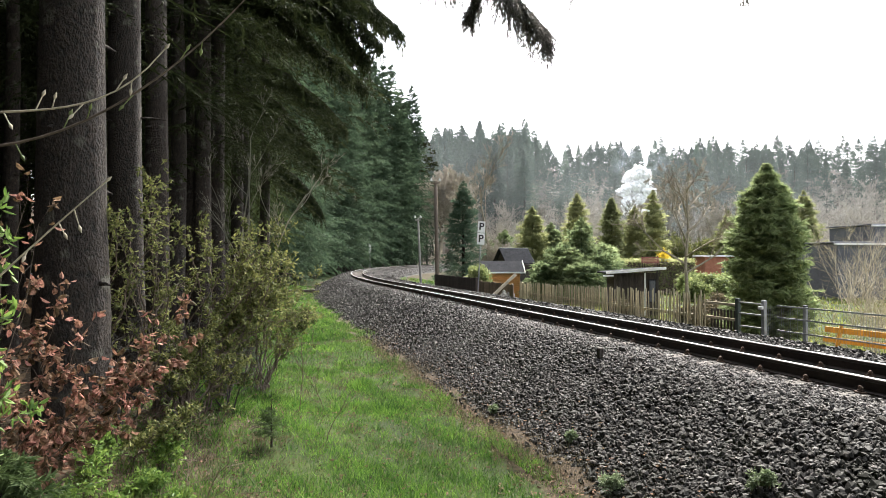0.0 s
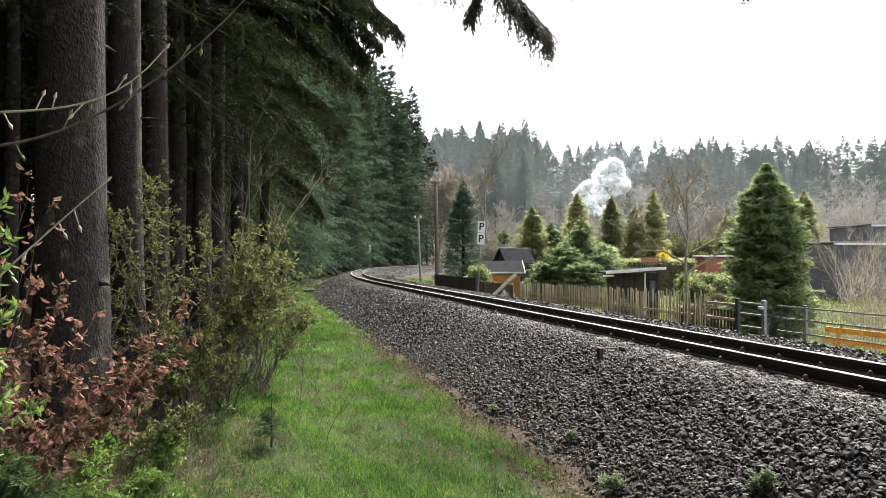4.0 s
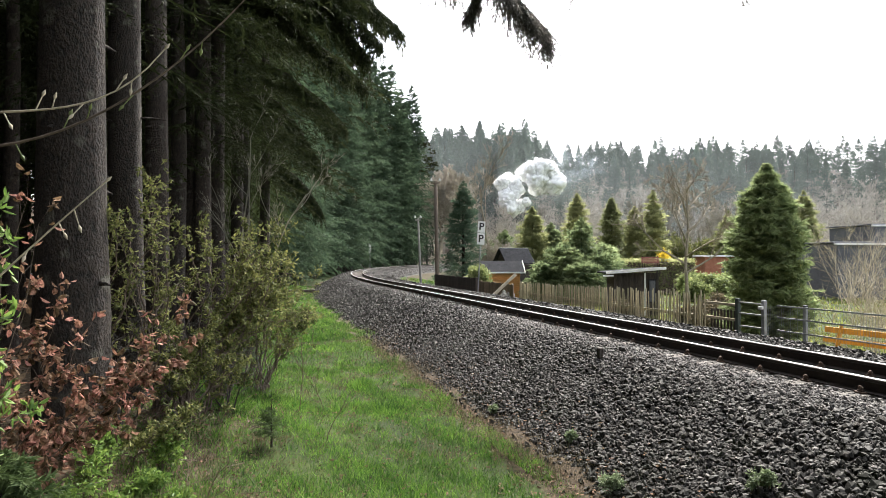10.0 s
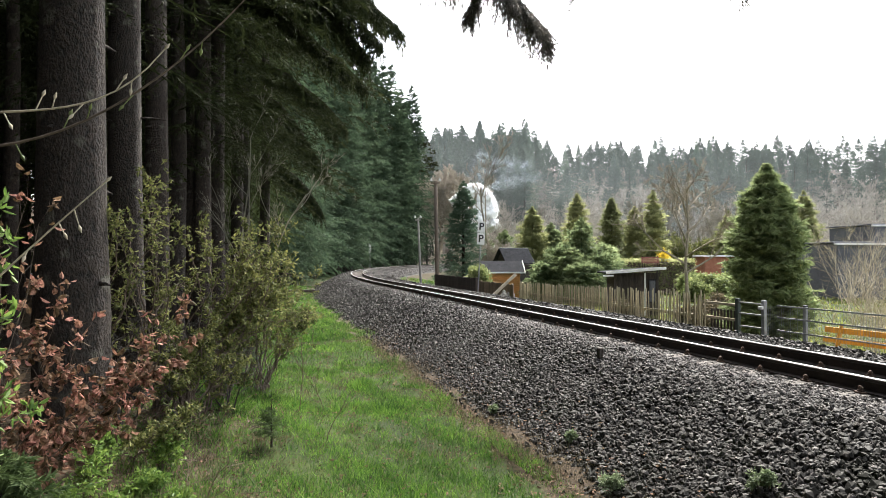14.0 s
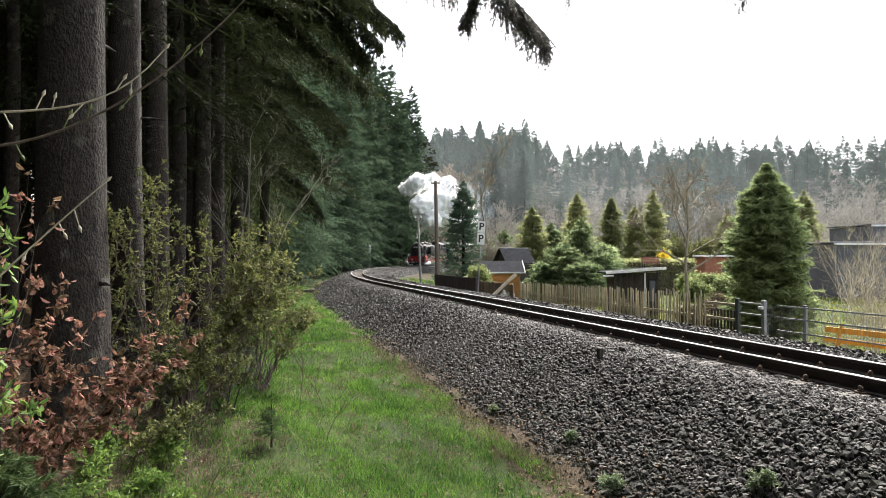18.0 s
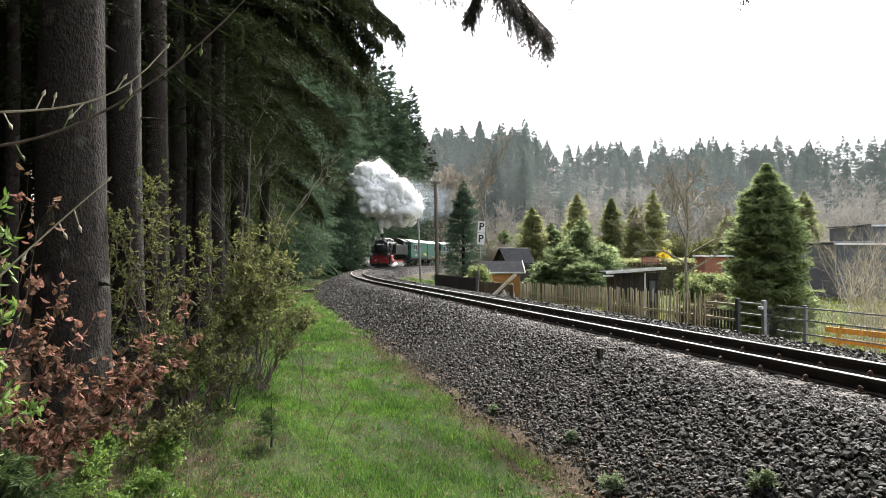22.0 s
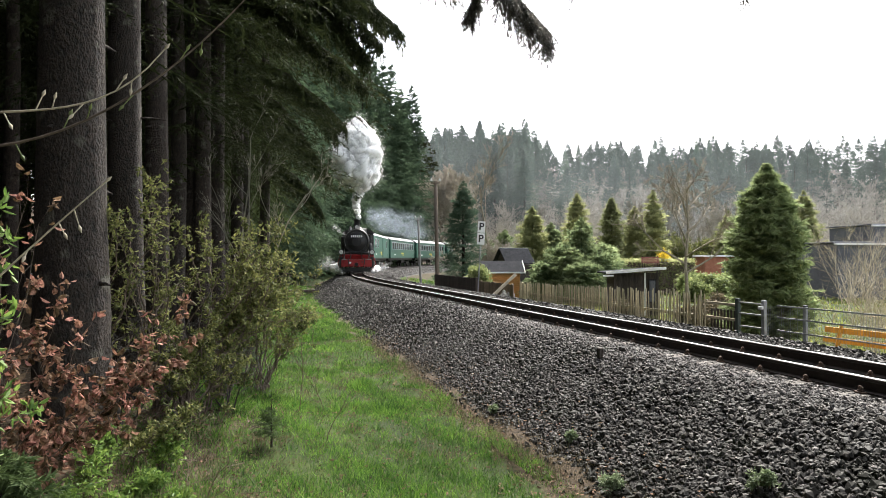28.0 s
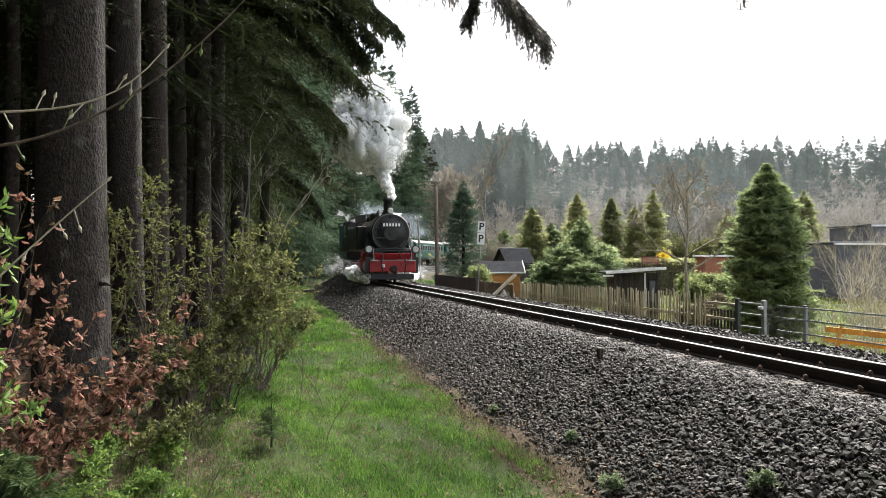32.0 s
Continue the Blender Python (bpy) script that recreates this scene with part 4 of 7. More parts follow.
def build_sheds():
    # orange garden shed
    t = thing("garden_shed", pose(3.25, 38, -1.45, 0, 0, 4), "orange-stained wooden garden shed with a grey felt roof", "shed")
    for i in range(14):
        boxpart("wall_board", t, M_ORANGE, 0, -0.72, 0.1 + i * 0.125, 1.9, 0.03, 0.12, 0.008)
    boxpart("body", t, M_ORANGE, 0, 0, 0.86, 1.86, 1.4, 1.72, 0.005)
    bm = bm_new()
    for sg in (-1, 1):
        box(bm, 0, sg * 0.47, 1.98, 2.35, 1.16, 0.05, 0.006, Matrix.Rotation(radians(-33 * sg), 4, "X"))
    part("roof", bm, t, "grey roofing felt", material=M_ROOFFELT)
    for sg in (-1, 1):
        boxpart("bargeboard", t, M_WHITE, 1.2, sg * 0.47, 1.97, 0.03, 1.18, 0.12, 0.004, "white bargeboard", Matrix.Rotation(radians(-33 * sg), 4, "X"))
    boxpart("fascia", t, M_WHITE, 0, -1.0, 1.68, 2.35, 0.025, 0.08, 0.004, "pale fascia")
    # black shed with a flat roof
    t = thing("flat_roofed_shed", pose(7.66, 27.5, -1.55, 0, 0, -3), "black wooden garden shed under a flat pale-edged roof", "shed")
    t.scale = (0.8, 0.8, 1.03)
    for i in range(16):
        boxpart("wall_board", t, M_DARKWOOD, -1.02 + 0.137 * i, -0.9, 0.97, 0.13, 0.03, 1.94, 0.006)
    boxpart("body", t, M_DARKWOOD, 0, 0, 0.96, 2.2, 1.76, 1.9, 0.005)
    roof = boxpart("roof", t, M_ROOFFELT, -0.1, -0.1, 2.03, 2.9, 2.5, 0.07, 0.01, "flat felted roof", Matrix.Rotation(radians(-3.5), 4, "Y"))
    boxpart("roof_edge", roof, M_WHITE, -0.1, -1.37, 2.04, 2.9, 0.03, 0.1, 0.004, "white roof edge", Matrix.Rotation(radians(-3.5), 4, "Y"))
    part("gutter", box(bm_new(), -1.42, -1.3, 1.84, 0.5, 0.1, 0.07, 0.02), t, "white gutter", material=M_WHITE)
    boxpart("porch_post", t, M_WHITE, 0.35, -1.25, 0.97, 0.06, 0.06, 1.95, 0.005)
    w = boxpart("window", t, M_ROOFFELT, 0.78, -0.93, 1.25, 0.36, 0.03, 0.9, 0.005, "grey-framed window")
    boxpart("pane", w, M_SLATE, 0.78, -0.95, 1.25, 0.28, 0.015, 0.8, 0.002)
    # dark hut behind
    t = thing("garden_hut", pose(5.2, 50, -1.55, 0, 0, 24), "dark wooden garden hut with a grey gable roof", "hut")
    t.scale = (0.7, 0.72, 0.92)
    boxpart("body", t, M_DARKWOOD, 0, 0, 1.1, 3.0, 2.4, 2.2, 0.01)
    for sg in (-1, 1):
        boxpart("roof_slope", t, M_ROOFFELT, 0, sg * 0.75, 2.95, 3.5, 1.9, 0.07, 0.01, "", Matrix.Rotation(radians(-40 * sg), 4, "X"))
    gv = np.array([(x, y, z) for x in (-1.45, 1.45) for y, z in ((-1.18, 2.2), (1.18, 2.2), (0, 3.4))])
    part("gable", mesh_of("gable", gv, np.array([(0, 1, 2), (3, 5, 4), (0, 3, 1), (1, 3, 4), (1, 4, 2), (2, 4, 5), (0, 2, 3), (2, 5, 3)]), M_DARKWOOD), t)
    boxpart("ridge", t, M_WHITE, 0, 0, 3.58, 3.5, 0.1, 0.05, 0.01, "pale ridge strip")
    # dark slate houses
    for x, y, w, top, dep, cat in ((29.5, 46, 9.5, 1.9, 7, 0), (38.0, 54, 11, 3.45, 6, 1)):
        t = thing("slate_house", pose(x, y, -2.2, 0, 0, 0), "low house clad in dark slate with white eaves", "house", "slate houses")
        boxpart("wall", t, M_SLATE, 0, 0, (top + 2.2) / 2, w, dep, top + 2.2, 0.02, "dark slate-hung wall")
        boxpart("eaves_board", t, M_WHITE, 0, -dep / 2 - 0.12, top + 2.2, w + 0.5, 0.3, 0.13, 0.01, "white eaves board")
        boxpart("roof", t, M_SLATE, 0, 0.2, top + 2.32, w + 0.3, dep, 0.1, 0.01)
        for k in range(14):
            boxpart("slate_course", t, M_SLATE, 0, -dep / 2 - 0.015, 0.15 + k * 0.29, w + 0.02, 0.035, 0.27, 0.008)
    t = thing("brick_outbuilding", pose(21.0, 52, -1.6, 0, 0, 0), "small red brick outbuilding with a white roof edge", "shed")
    boxpart("wall", t, M_BRICK, 0, 0, 1.35, 2.6, 2, 2.7, 0.01)
    boxpart("roof", t, M_WHITE, 0, 0, 2.76, 2.9, 2.3, 0.12, 0.01, "white flat roof")
    boxpart("window", t, M_SLATE, 0.2, -1.01, 1.5, 0.5, 0.04, 0.7, 0.005)


def bush(name, x, y, label, cat, H, levels, kids, leaf_m, per, size, width, stems=5, seed=1, spread=0.7, rad=0.012, minr=0.0025, twig=None, ratio=0.6, group="", jit=0.04, z=None, up=0.1, keep=1.0):
    r = np.random.default_rng(seed)
    q, buds = bare_meshes(seed, H, levels, rad, kids, spread, ratio, minr, 0.15, 0.16, start=r.normal(0, 0.12 * H * 0.5, (stems, 3)) * np.array([1, 1, 0]), stems=stems, up=up)
    t = thing(name, pose(x, y, gz(x, y) if z is None else z), label, cat, group)
    part("branchwork", mesh_of("branchwork", *q, twig or M_TWIG), t)
    if per:
        sel = r.random(len(buds[0])) < keep
        buds = buds[0][sel], buds[1][sel]
        part("foliage", mesh_of("foliage", *leaf_cloud(r, buds, per, size, width, jit=jit), leaf_m), t)
    return t


def cone_bush(name, x, y, label, H, R, material, seed, nb=150, nk=9, m=9, twig=0.3, w=0.03, pw=0.6, droop=-0.25, group="garden conifers", z=None, cat="tree", rag=0.65):
    r = np.random.default_rng(seed)
    t = thing(name, pose(x, y, (gz(x, y) if z is None else z) - 0.03), label, cat, group)
    part("trunk", mesh_of("trunk", *trunk_mesh(r, H * 0.9, 0.018 * H, sides=8), M_BARK, True), t)
    part("crown", mesh_of("crown", *spruce_crown(r, H, R, 0.12, nb, nk, m, twig, w, droop, pw, 0.2 if droop < 0 else 1.0, rag=rag), material), t)
    return t


def build_garden_plants():
    cone_bush("thuja_tree", 8.12, 17.0, "big dense green thuja behind the fence", 4.6, 1.06, M_THUJA_BIG, 101, 620, 9, 13, 0.21, 0.02, 0.36, -0.3, rag=0.6)
    cone_bush("spruce_tree", 1.26, 42.0, "young dark green spruce beside the telegraph pole", 6.9, 2.1, M_YOUNG, 102, 215, 12, 12, 0.19, 0.018, 0.85, 0.2, rag=0.5)
    for i, (x, y, H, R, m) in enumerate([(6.6, 37.2, 3.3, 1.9, M_CONIFER), (7.7, 37.6, 4.6, 1.7, M_CONIFER), (5.6, 36.5, 2.3, 1.5, M_CONIFER), (8.9, 38, 3.3, 1.9, M_CONIFER), (7.3, 35.2, 2.3, 1.7, M_CONIFER), (6.9, 36.3, 3.0, 1.7, M_CONIFER), (8.4, 36.4, 2.9, 1.9, M_CONIFER)]):
        cone_bush("spruce_shrub", x, y, "bushy green spruce in the garden", H, R, m, 110 + i, 150, 9, 11, 0.26, 0.022, 0.55, 0.05, rag=0.8)
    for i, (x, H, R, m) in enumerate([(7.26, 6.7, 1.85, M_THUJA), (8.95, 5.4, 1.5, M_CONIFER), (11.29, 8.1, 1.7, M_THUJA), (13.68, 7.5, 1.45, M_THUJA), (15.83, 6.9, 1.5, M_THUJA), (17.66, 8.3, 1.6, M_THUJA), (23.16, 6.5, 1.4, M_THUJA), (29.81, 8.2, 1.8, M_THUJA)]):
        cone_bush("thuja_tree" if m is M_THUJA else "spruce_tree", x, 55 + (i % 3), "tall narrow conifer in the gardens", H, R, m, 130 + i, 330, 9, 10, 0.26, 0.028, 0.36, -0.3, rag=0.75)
    r = np.random.default_rng(44)
    t = thing("fruit_tree", pose(8.8, 24.5, gz(8.8, 24.5) - 0.1), "leafless garden fruit tree with forked crooked branches", "tree")
    rf = np.random.default_rng(64)
    part("trunk", mesh_of("trunk", *tube([(0, 0, 0), (0.02, 0, 1.2), (-0.04, 0, 2.2), (0.08, 0.05, 3.4), (0.02, 0, 4.6), (0.15, 0, 5.6)], [0.085, 0.068, 0.055, 0.042, 0.03, 0.01], 9), M_FRUIT, True), t)
    st = np.stack([np.zeros(11), np.zeros(11), np.linspace(1.9, 4.8, 11)], 1)
    az = np.arange(11) * 2.4 + rf.normal(0, 0.3, 11)
    wy = np.stack([np.cos(az), np.sin(az), rf.uniform(0.45, 1.0, 11)], 1)
    a, buds = grow(rf, st, wy, np.linspace(3.0, 1.3, 11), 0.036, 3, 5, 0.75, 0.55, 0.12, wander=0.2)
    part("branchwork", mesh_of("branchwork", *prisms(a[0], a[1], np.maximum(a[2], 0.011), np.maximum(a[3], 0.009)), M_FRUIT), t)
    for i, (x, y, H) in enumerate([(4.4, 60, 9.6), (7.6, 88, 8), (12, 88, 7), (31, 88, 8), (35, 92, 9), (38, 86, 8), (44, 90, 8.5), (27, 96, 9), (33.5, 80, 7)]):
        q, b = bare_meshes(62 + i, H, 4, 0.15, 5, 0.65, 0.58, 0.021 if i == 0 else 0.015, 0.2, 0.1, up=0.25)
        t = thing("bare_tree", pose(x, y, gz(x, y) - 0.1), "tall leafless tree with pale grey twigs", "tree", "bare trees by the gardens")
        part("branchwork", mesh_of("branchwork", *q, M_BARE_FAR if i else M_FRUIT), t)
    q, b = bare_meshes(59, 14.0, 4, 0.3, 9, 0.8, 0.56, 0.04, 0.3, 0.12, up=0.2, stems=5)
    t = thing("bare_tree", pose(-1.1, 122, gz(-1.1, 122) - 0.1), "leafless round-crowned tree with dense brown twigs", "tree", "bare trees by the gardens")
    t.scale = (0.85, 0.85, 0.95)
    part("branchwork", mesh_of("branchwork", *q, M_BROWN_FAR), t)
    for i, (x, y, H) in enumerate([(11.0, 18.5, 2.8), (12.2, 20, 3.0), (13.3, 19, 1.5), (11.8, 16.6, 1.7), (14.2, 21.5, 1.2), (10.2, 15.6, 1.5), (9.9, 14.2, 1.1), (10.9, 16.2, 1.8), (12.8, 17.6, 1.3), (15.4, 22, 1.2), (9.4, 12.8, 0.8), (10.4, 13.5, 1.1), (11.6, 14.8, 1.4), (12.4, 15.7, 1.0), (13.8, 17.0, 1.1), (9.7, 15.3, 1.0), (11.3, 13.6, 1.0)]):
        bush("bare_shrub", x, y, "tangled leafless shrub with tan twigs", "shrub", H, 3, 4, M_LEAF, 0, 0, 0, 6, 80 + i, 0.6, 0.016, 0.003, M_TWIG_PALE, group="bare shrubs")
    for i, (x, y, H) in enumerate([(8.5, 21.0, 0.85), (7.3, 20.2, 0.6), (9.1, 22.2, 0.9), (6.2, 22.6, 0.55)]):
        bush("dry_shrub", x, y, "garden shrub with withered tan leaves", "shrub", H, 2, 5, M_STRAW, 4, 0.09, 0.03, 6, 360 + i, 0.8, 0.01, 0.004, M_TWIG_PALE, jit=0.06, group="dry garden shrubs")
    bush("forsythia", 16.0, 50.6, "yellow blossoming forsythia bush", "shrub", 1.25, 2, 5, M_FORSYTHIA, 4, 0.1, 0.035, 3, 90, spread=0.35, jit=0.08, z=0.0)
    bush("green_bush", 1.9, 36.0, "light green budding bush at the board fence", "shrub", 1.3, 2, 6, M_GREEN_BUSH, 6, 0.1, 0.035, 8, 91, jit=0.08)
    for i, (x, y) in enumerate([(14.2, 39), (16.5, 40), (18.5, 43), (16.9, 42.4), (17.7, 42), (15.4, 41)]):
        bush("green_bush", x, y, "small green garden shrub", "shrub", 1.15, 2, 6, M_GREEN_BUSH, 6, 0.13, 0.045, 8, 93 + i, jit=0.1, group="garden shrubs")
    for i, (x, y, H, R) in enumerate([(4.0, 66, 4.6, 1.5), (6.4, 70, 5.4, 1.6), (3.2, 62, 3.6, 1.3), (8.6, 72, 5.6, 1.5), (5.2, 60.5, 3.2, 1.2), (10.4, 66, 5.2, 1.5), (12.6, 68, 6.0, 1.6)]):
        cone_bush("spruce_tree", x, y, "dark bushy conifer behind the garden huts", H, R, M_CONIFER, 150 + i, 170, 8, 9, 0.3, 0.04, 0.55, 0.1)
    for i, (x, y) in enumerate([(2.6, 58), (4.4, 59), (7.5, 64), (3.4, 75)]):
        bush("bare_shrub", x, y, "dense thicket of grey-brown leafless twigs", "shrub", 3.2, 3, 6, M_LEAF, 0, 0, 0, 9, 170 + i, 0.6, 0.02, 0.012, M_BARE_FAR, group="bare shrubs")
    for i, (x, y, H) in enumerate([(20.5, 62, 3.4), (23, 64, 3.8), (25.6, 62, 3.2), (27, 66, 4.0), (17.8, 60, 2.8), (31, 66, 3.6)]):
        bush("budding_shrub", x, y, "tall shrub with yellow-green opening leaves", "shrub", H, 3, 5, M_LEAF, 3, 0.16, 0.05, 7, 180 + i, 0.6, 0.03, 0.012, M_BARE_FAR, group="budding shrubs", jit=0.1, keep=0.5)
    rr = np.random.default_rng(6)
    n = 9000
    p = np.stack([rr.uniform(11.5, 18.5, n), 50 + rr.uniform(-0.5, 0.5, n), rr.uniform(-1.5, 0.95, n)], 1)
    v = ball(rr, n) * 0.16
    hd = thing("hedge", pose(0, 0, 0), "long clipped green hedge", "hedge")
    part("foliage", mesh_of("foliage", *leaves(p, v, unit(np.cross(v, ball(rr, n))) * 0.06), M_THUJA), hd)
    boxpart("wood_core", hd, M_TWIG, 15.0, 50, -0.4, 6.9, 0.6, 2.3, 0.05)


def build_small():
    x, y = -8.3, 77.0
    t = thing("line_marker", pose(x, y, -0.9), "white board on a thin post beside the curve", "railway sign")
    cylpart("post", t, M_GALV, (0, 0, -0.3), (0, 0, 3.5), 0.04, sides=8)
    boxpart("board", t, M_WHITE, 0, -0.06, 3.0, 0.28, 0.03, 1.0, 0.006, "white board")
    m = on_line(29.5, -3.75, -0.6)
    t = thing("plank", m, "old grey plank laid across the ditch", "plank")
    boxpart("board", t, M_DARKWOOD, -0.25, 0, 0, 2.5, 0.3, 0.11, 0.012)
    boxpart("support", t, M_DARKWOOD, -0.85, 0, -0.2, 0.25, 0.3, 0.32, 0.015)
    for i, (s, off) in enumerate([(3.3, -1.35), (33, 1.4), (38, 2.2), (45, 2.0)]):
        t = thing("marker_stub", on_line(s, off, -0.24), "short dark wooden marker stub in the ballast", "post", "marker stubs")
        boxpart("stub", t, M_DARKWOOD, 0, 0, 0.06, 0.07, 0.07, 0.3 if i else 0.16, 0.008)
    b = thing("garden_bench", on_line(4.05, 4.1, -0.98, 6), "orange-painted wooden bench behind the fence", "bench")
    for k in range(3):
        boxpart("seat_slat", b, M_YELLOW, -0.13 + 0.13 * k, 0, 0.4, 0.11, 2.5, 0.035, 0.006)
    for k in range(2):
        boxpart("back_slat", b, M_YELLOW, 0.3 + 0.045 * k, 0, 0.58 + 0.17 * k, 0.03, 2.5, 0.1, 0.006)
    for yy in (-1.1, -0.1, 0.95):
        side = [(0.05, yy, -0.05), (-0.1, yy, 0.12), (-0.2, yy, 0.34), (-0.05, yy, 0.38), (0.18, yy, 0.37), (0.28, yy, 0.5), (0.38, yy, 0.84)]
        part("curved_support", mesh_of("curved_support", *tube(side, [0.03, 0.05, 0.055, 0.05, 0.05, 0.045, 0.03], 8), M_YELLOW, True), b, "curved orange bench end")
    # planks and sacks beside the orange shed
    t = thing("leaning_plank", pose(2.08, 24.3, -0.03, 0, -42, 10), "pale plank leaning on the fence", "plank")
    boxpart("board", t, M_TWIG_PALE, 0, 0, 0, 1.45, 0.04, 0.11, 0.005)


def lump(seed, sx, sy, sz, k=0.18, sub=3):
    """A soft lumpy body, such as a filled sack, resting on its base."""
    bm = bm_new()
    bmesh.ops.create_icosphere(bm, subdivisions=sub, radius=1)
    o = Vector((seed * 3.7, seed * 1.9, seed * 5.3))
    for v in bm.verts:
        d = 1 + k * noise.noise(v.co * 1.6 + o) + 0.4 * k * noise.noise(v.co * 4 + o)
        v.co = Vector((v.co.x * sx * d, v.co.y * sy * d, max(-0.8, v.co.z) * sz * d + sz * 0.8))
    for f in bm.faces:
        f.smooth = True
    return bm


def build_garden_clutter():
    for i, (x, y, w, h) in enumerate([(2.2, 24.5, 0.17, 0.3), (2.46, 24.6, 0.16, 0.34)]):
        t = thing("filled_sack", pose(x, y, -0.72), "pale grey filled sack beside the fence", "sack", "sacks by the fence")
        part("bag", lump(5 + i, w, 0.2, h), t, material=M_CONCRETE)
        part("tied_neck", lump(8 + i, 0.07, 0.06, 0.07), t, at=pose(0, 0, h * 1.6), material=M_CONCRETE)
    t = thing("bucket", pose(5.9, 20.3, gz(5.9, 20.3)), "white plastic bucket in the grass", "bucket")
    part("pail", mesh_of("pail", *tube([(0, 0, 0), (0, 0, 0.01), (0, 0, 0.3), (0, 0, 0.3), (0, 0, 0.03)], [0.02, 0.13, 0.16, 0.145, 0.12], 18), M_WHITE), t)
    part("handle", mesh_of("handle", *tube([(-0.16, 0, 0.28), (-0.1, -0.1, 0.2), (0.1, -0.1, 0.2), (0.16, 0, 0.28)], [0.006] * 4, 6), M_GALV), t)
    # small white-edged greenhouse behind the black shed
    t = thing("greenhouse", pose(10.4, 41.5, gz(10.4, 41.5), 0, 0, 10), "small greenhouse with a white gable frame", "greenhouse")
    boxpart("base_wall", t, M_CONCRETE, 0, 0, 0.6, 1.5, 2.4, 1.2, 0.01)
    for sg in (-1, 1):
        boxpart("roof_pane", t, M_SLATE, sg * 0.4, 0, 1.55, 0.98, 2.5, 0.03, 0.004, "dark glass roof", Matrix.Rotation(radians(36 * sg), 4, "Y"))
        boxpart("gable_board", t, M_WHITE, sg * 0.4, -1.27, 1.55, 1.0, 0.04, 0.1, 0.004, "white gable board", Matrix.Rotation(radians(36 * sg), 4, "Y"))
    # red bench before the hedge
    t = thing("garden_bench", pose(14.9, 48.6, 0.15), "faded red garden bench beside the hedge", "bench")
    for k in range(3):
        boxpart("seat_slat", t, M_RED_PAINT, 0, -0.3 + 0.14 * k, 0.44, 1.3, 0.12, 0.035, 0.006)
        boxpart("back_slat", t, M_RED_PAINT, 0, 0.14, 0.58 + 0.15 * k, 1.3, 0.03, 0.11, 0.006)
    for sx in (-0.55, 0.55):
        boxpart("leg", t, M_DARKWOOD, sx, -0.28, 0.0, 0.06, 0.06, 0.86, 0.006)
        boxpart("back_leg", t, M_DARKWOOD, sx, 0.17, 0.3, 0.06, 0.06, 1.46, 0.006)


build_sign()
build_pole(-1.22, 38, 3.3, 0.065, -2.6, 0.34, "thin grey telegraph pole with two insulators", M_CONCRETE)
build_pole(-0.28, 36.5, 5.2, 0.11, -1.2, 0.5, "tall brown telegraph pole with white insulators")
build_pickets()
build_wire_fence()
build_sheds()
build_garden_plants()
build_small()
build_garden_clutter()


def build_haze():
    """Two thin see-through sheets that stand in for sunlit haze before the hill: uneven gauzy banks."""
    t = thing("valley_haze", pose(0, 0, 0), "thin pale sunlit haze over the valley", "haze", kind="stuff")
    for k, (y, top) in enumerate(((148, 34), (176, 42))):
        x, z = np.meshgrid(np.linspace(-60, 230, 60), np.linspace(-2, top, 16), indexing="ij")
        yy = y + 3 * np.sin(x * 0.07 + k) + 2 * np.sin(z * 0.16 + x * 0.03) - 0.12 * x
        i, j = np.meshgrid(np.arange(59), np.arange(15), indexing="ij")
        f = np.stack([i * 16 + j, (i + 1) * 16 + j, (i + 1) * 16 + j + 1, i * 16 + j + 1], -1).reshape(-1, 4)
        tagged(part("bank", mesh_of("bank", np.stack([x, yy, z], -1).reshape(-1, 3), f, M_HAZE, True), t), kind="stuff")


build_haze()


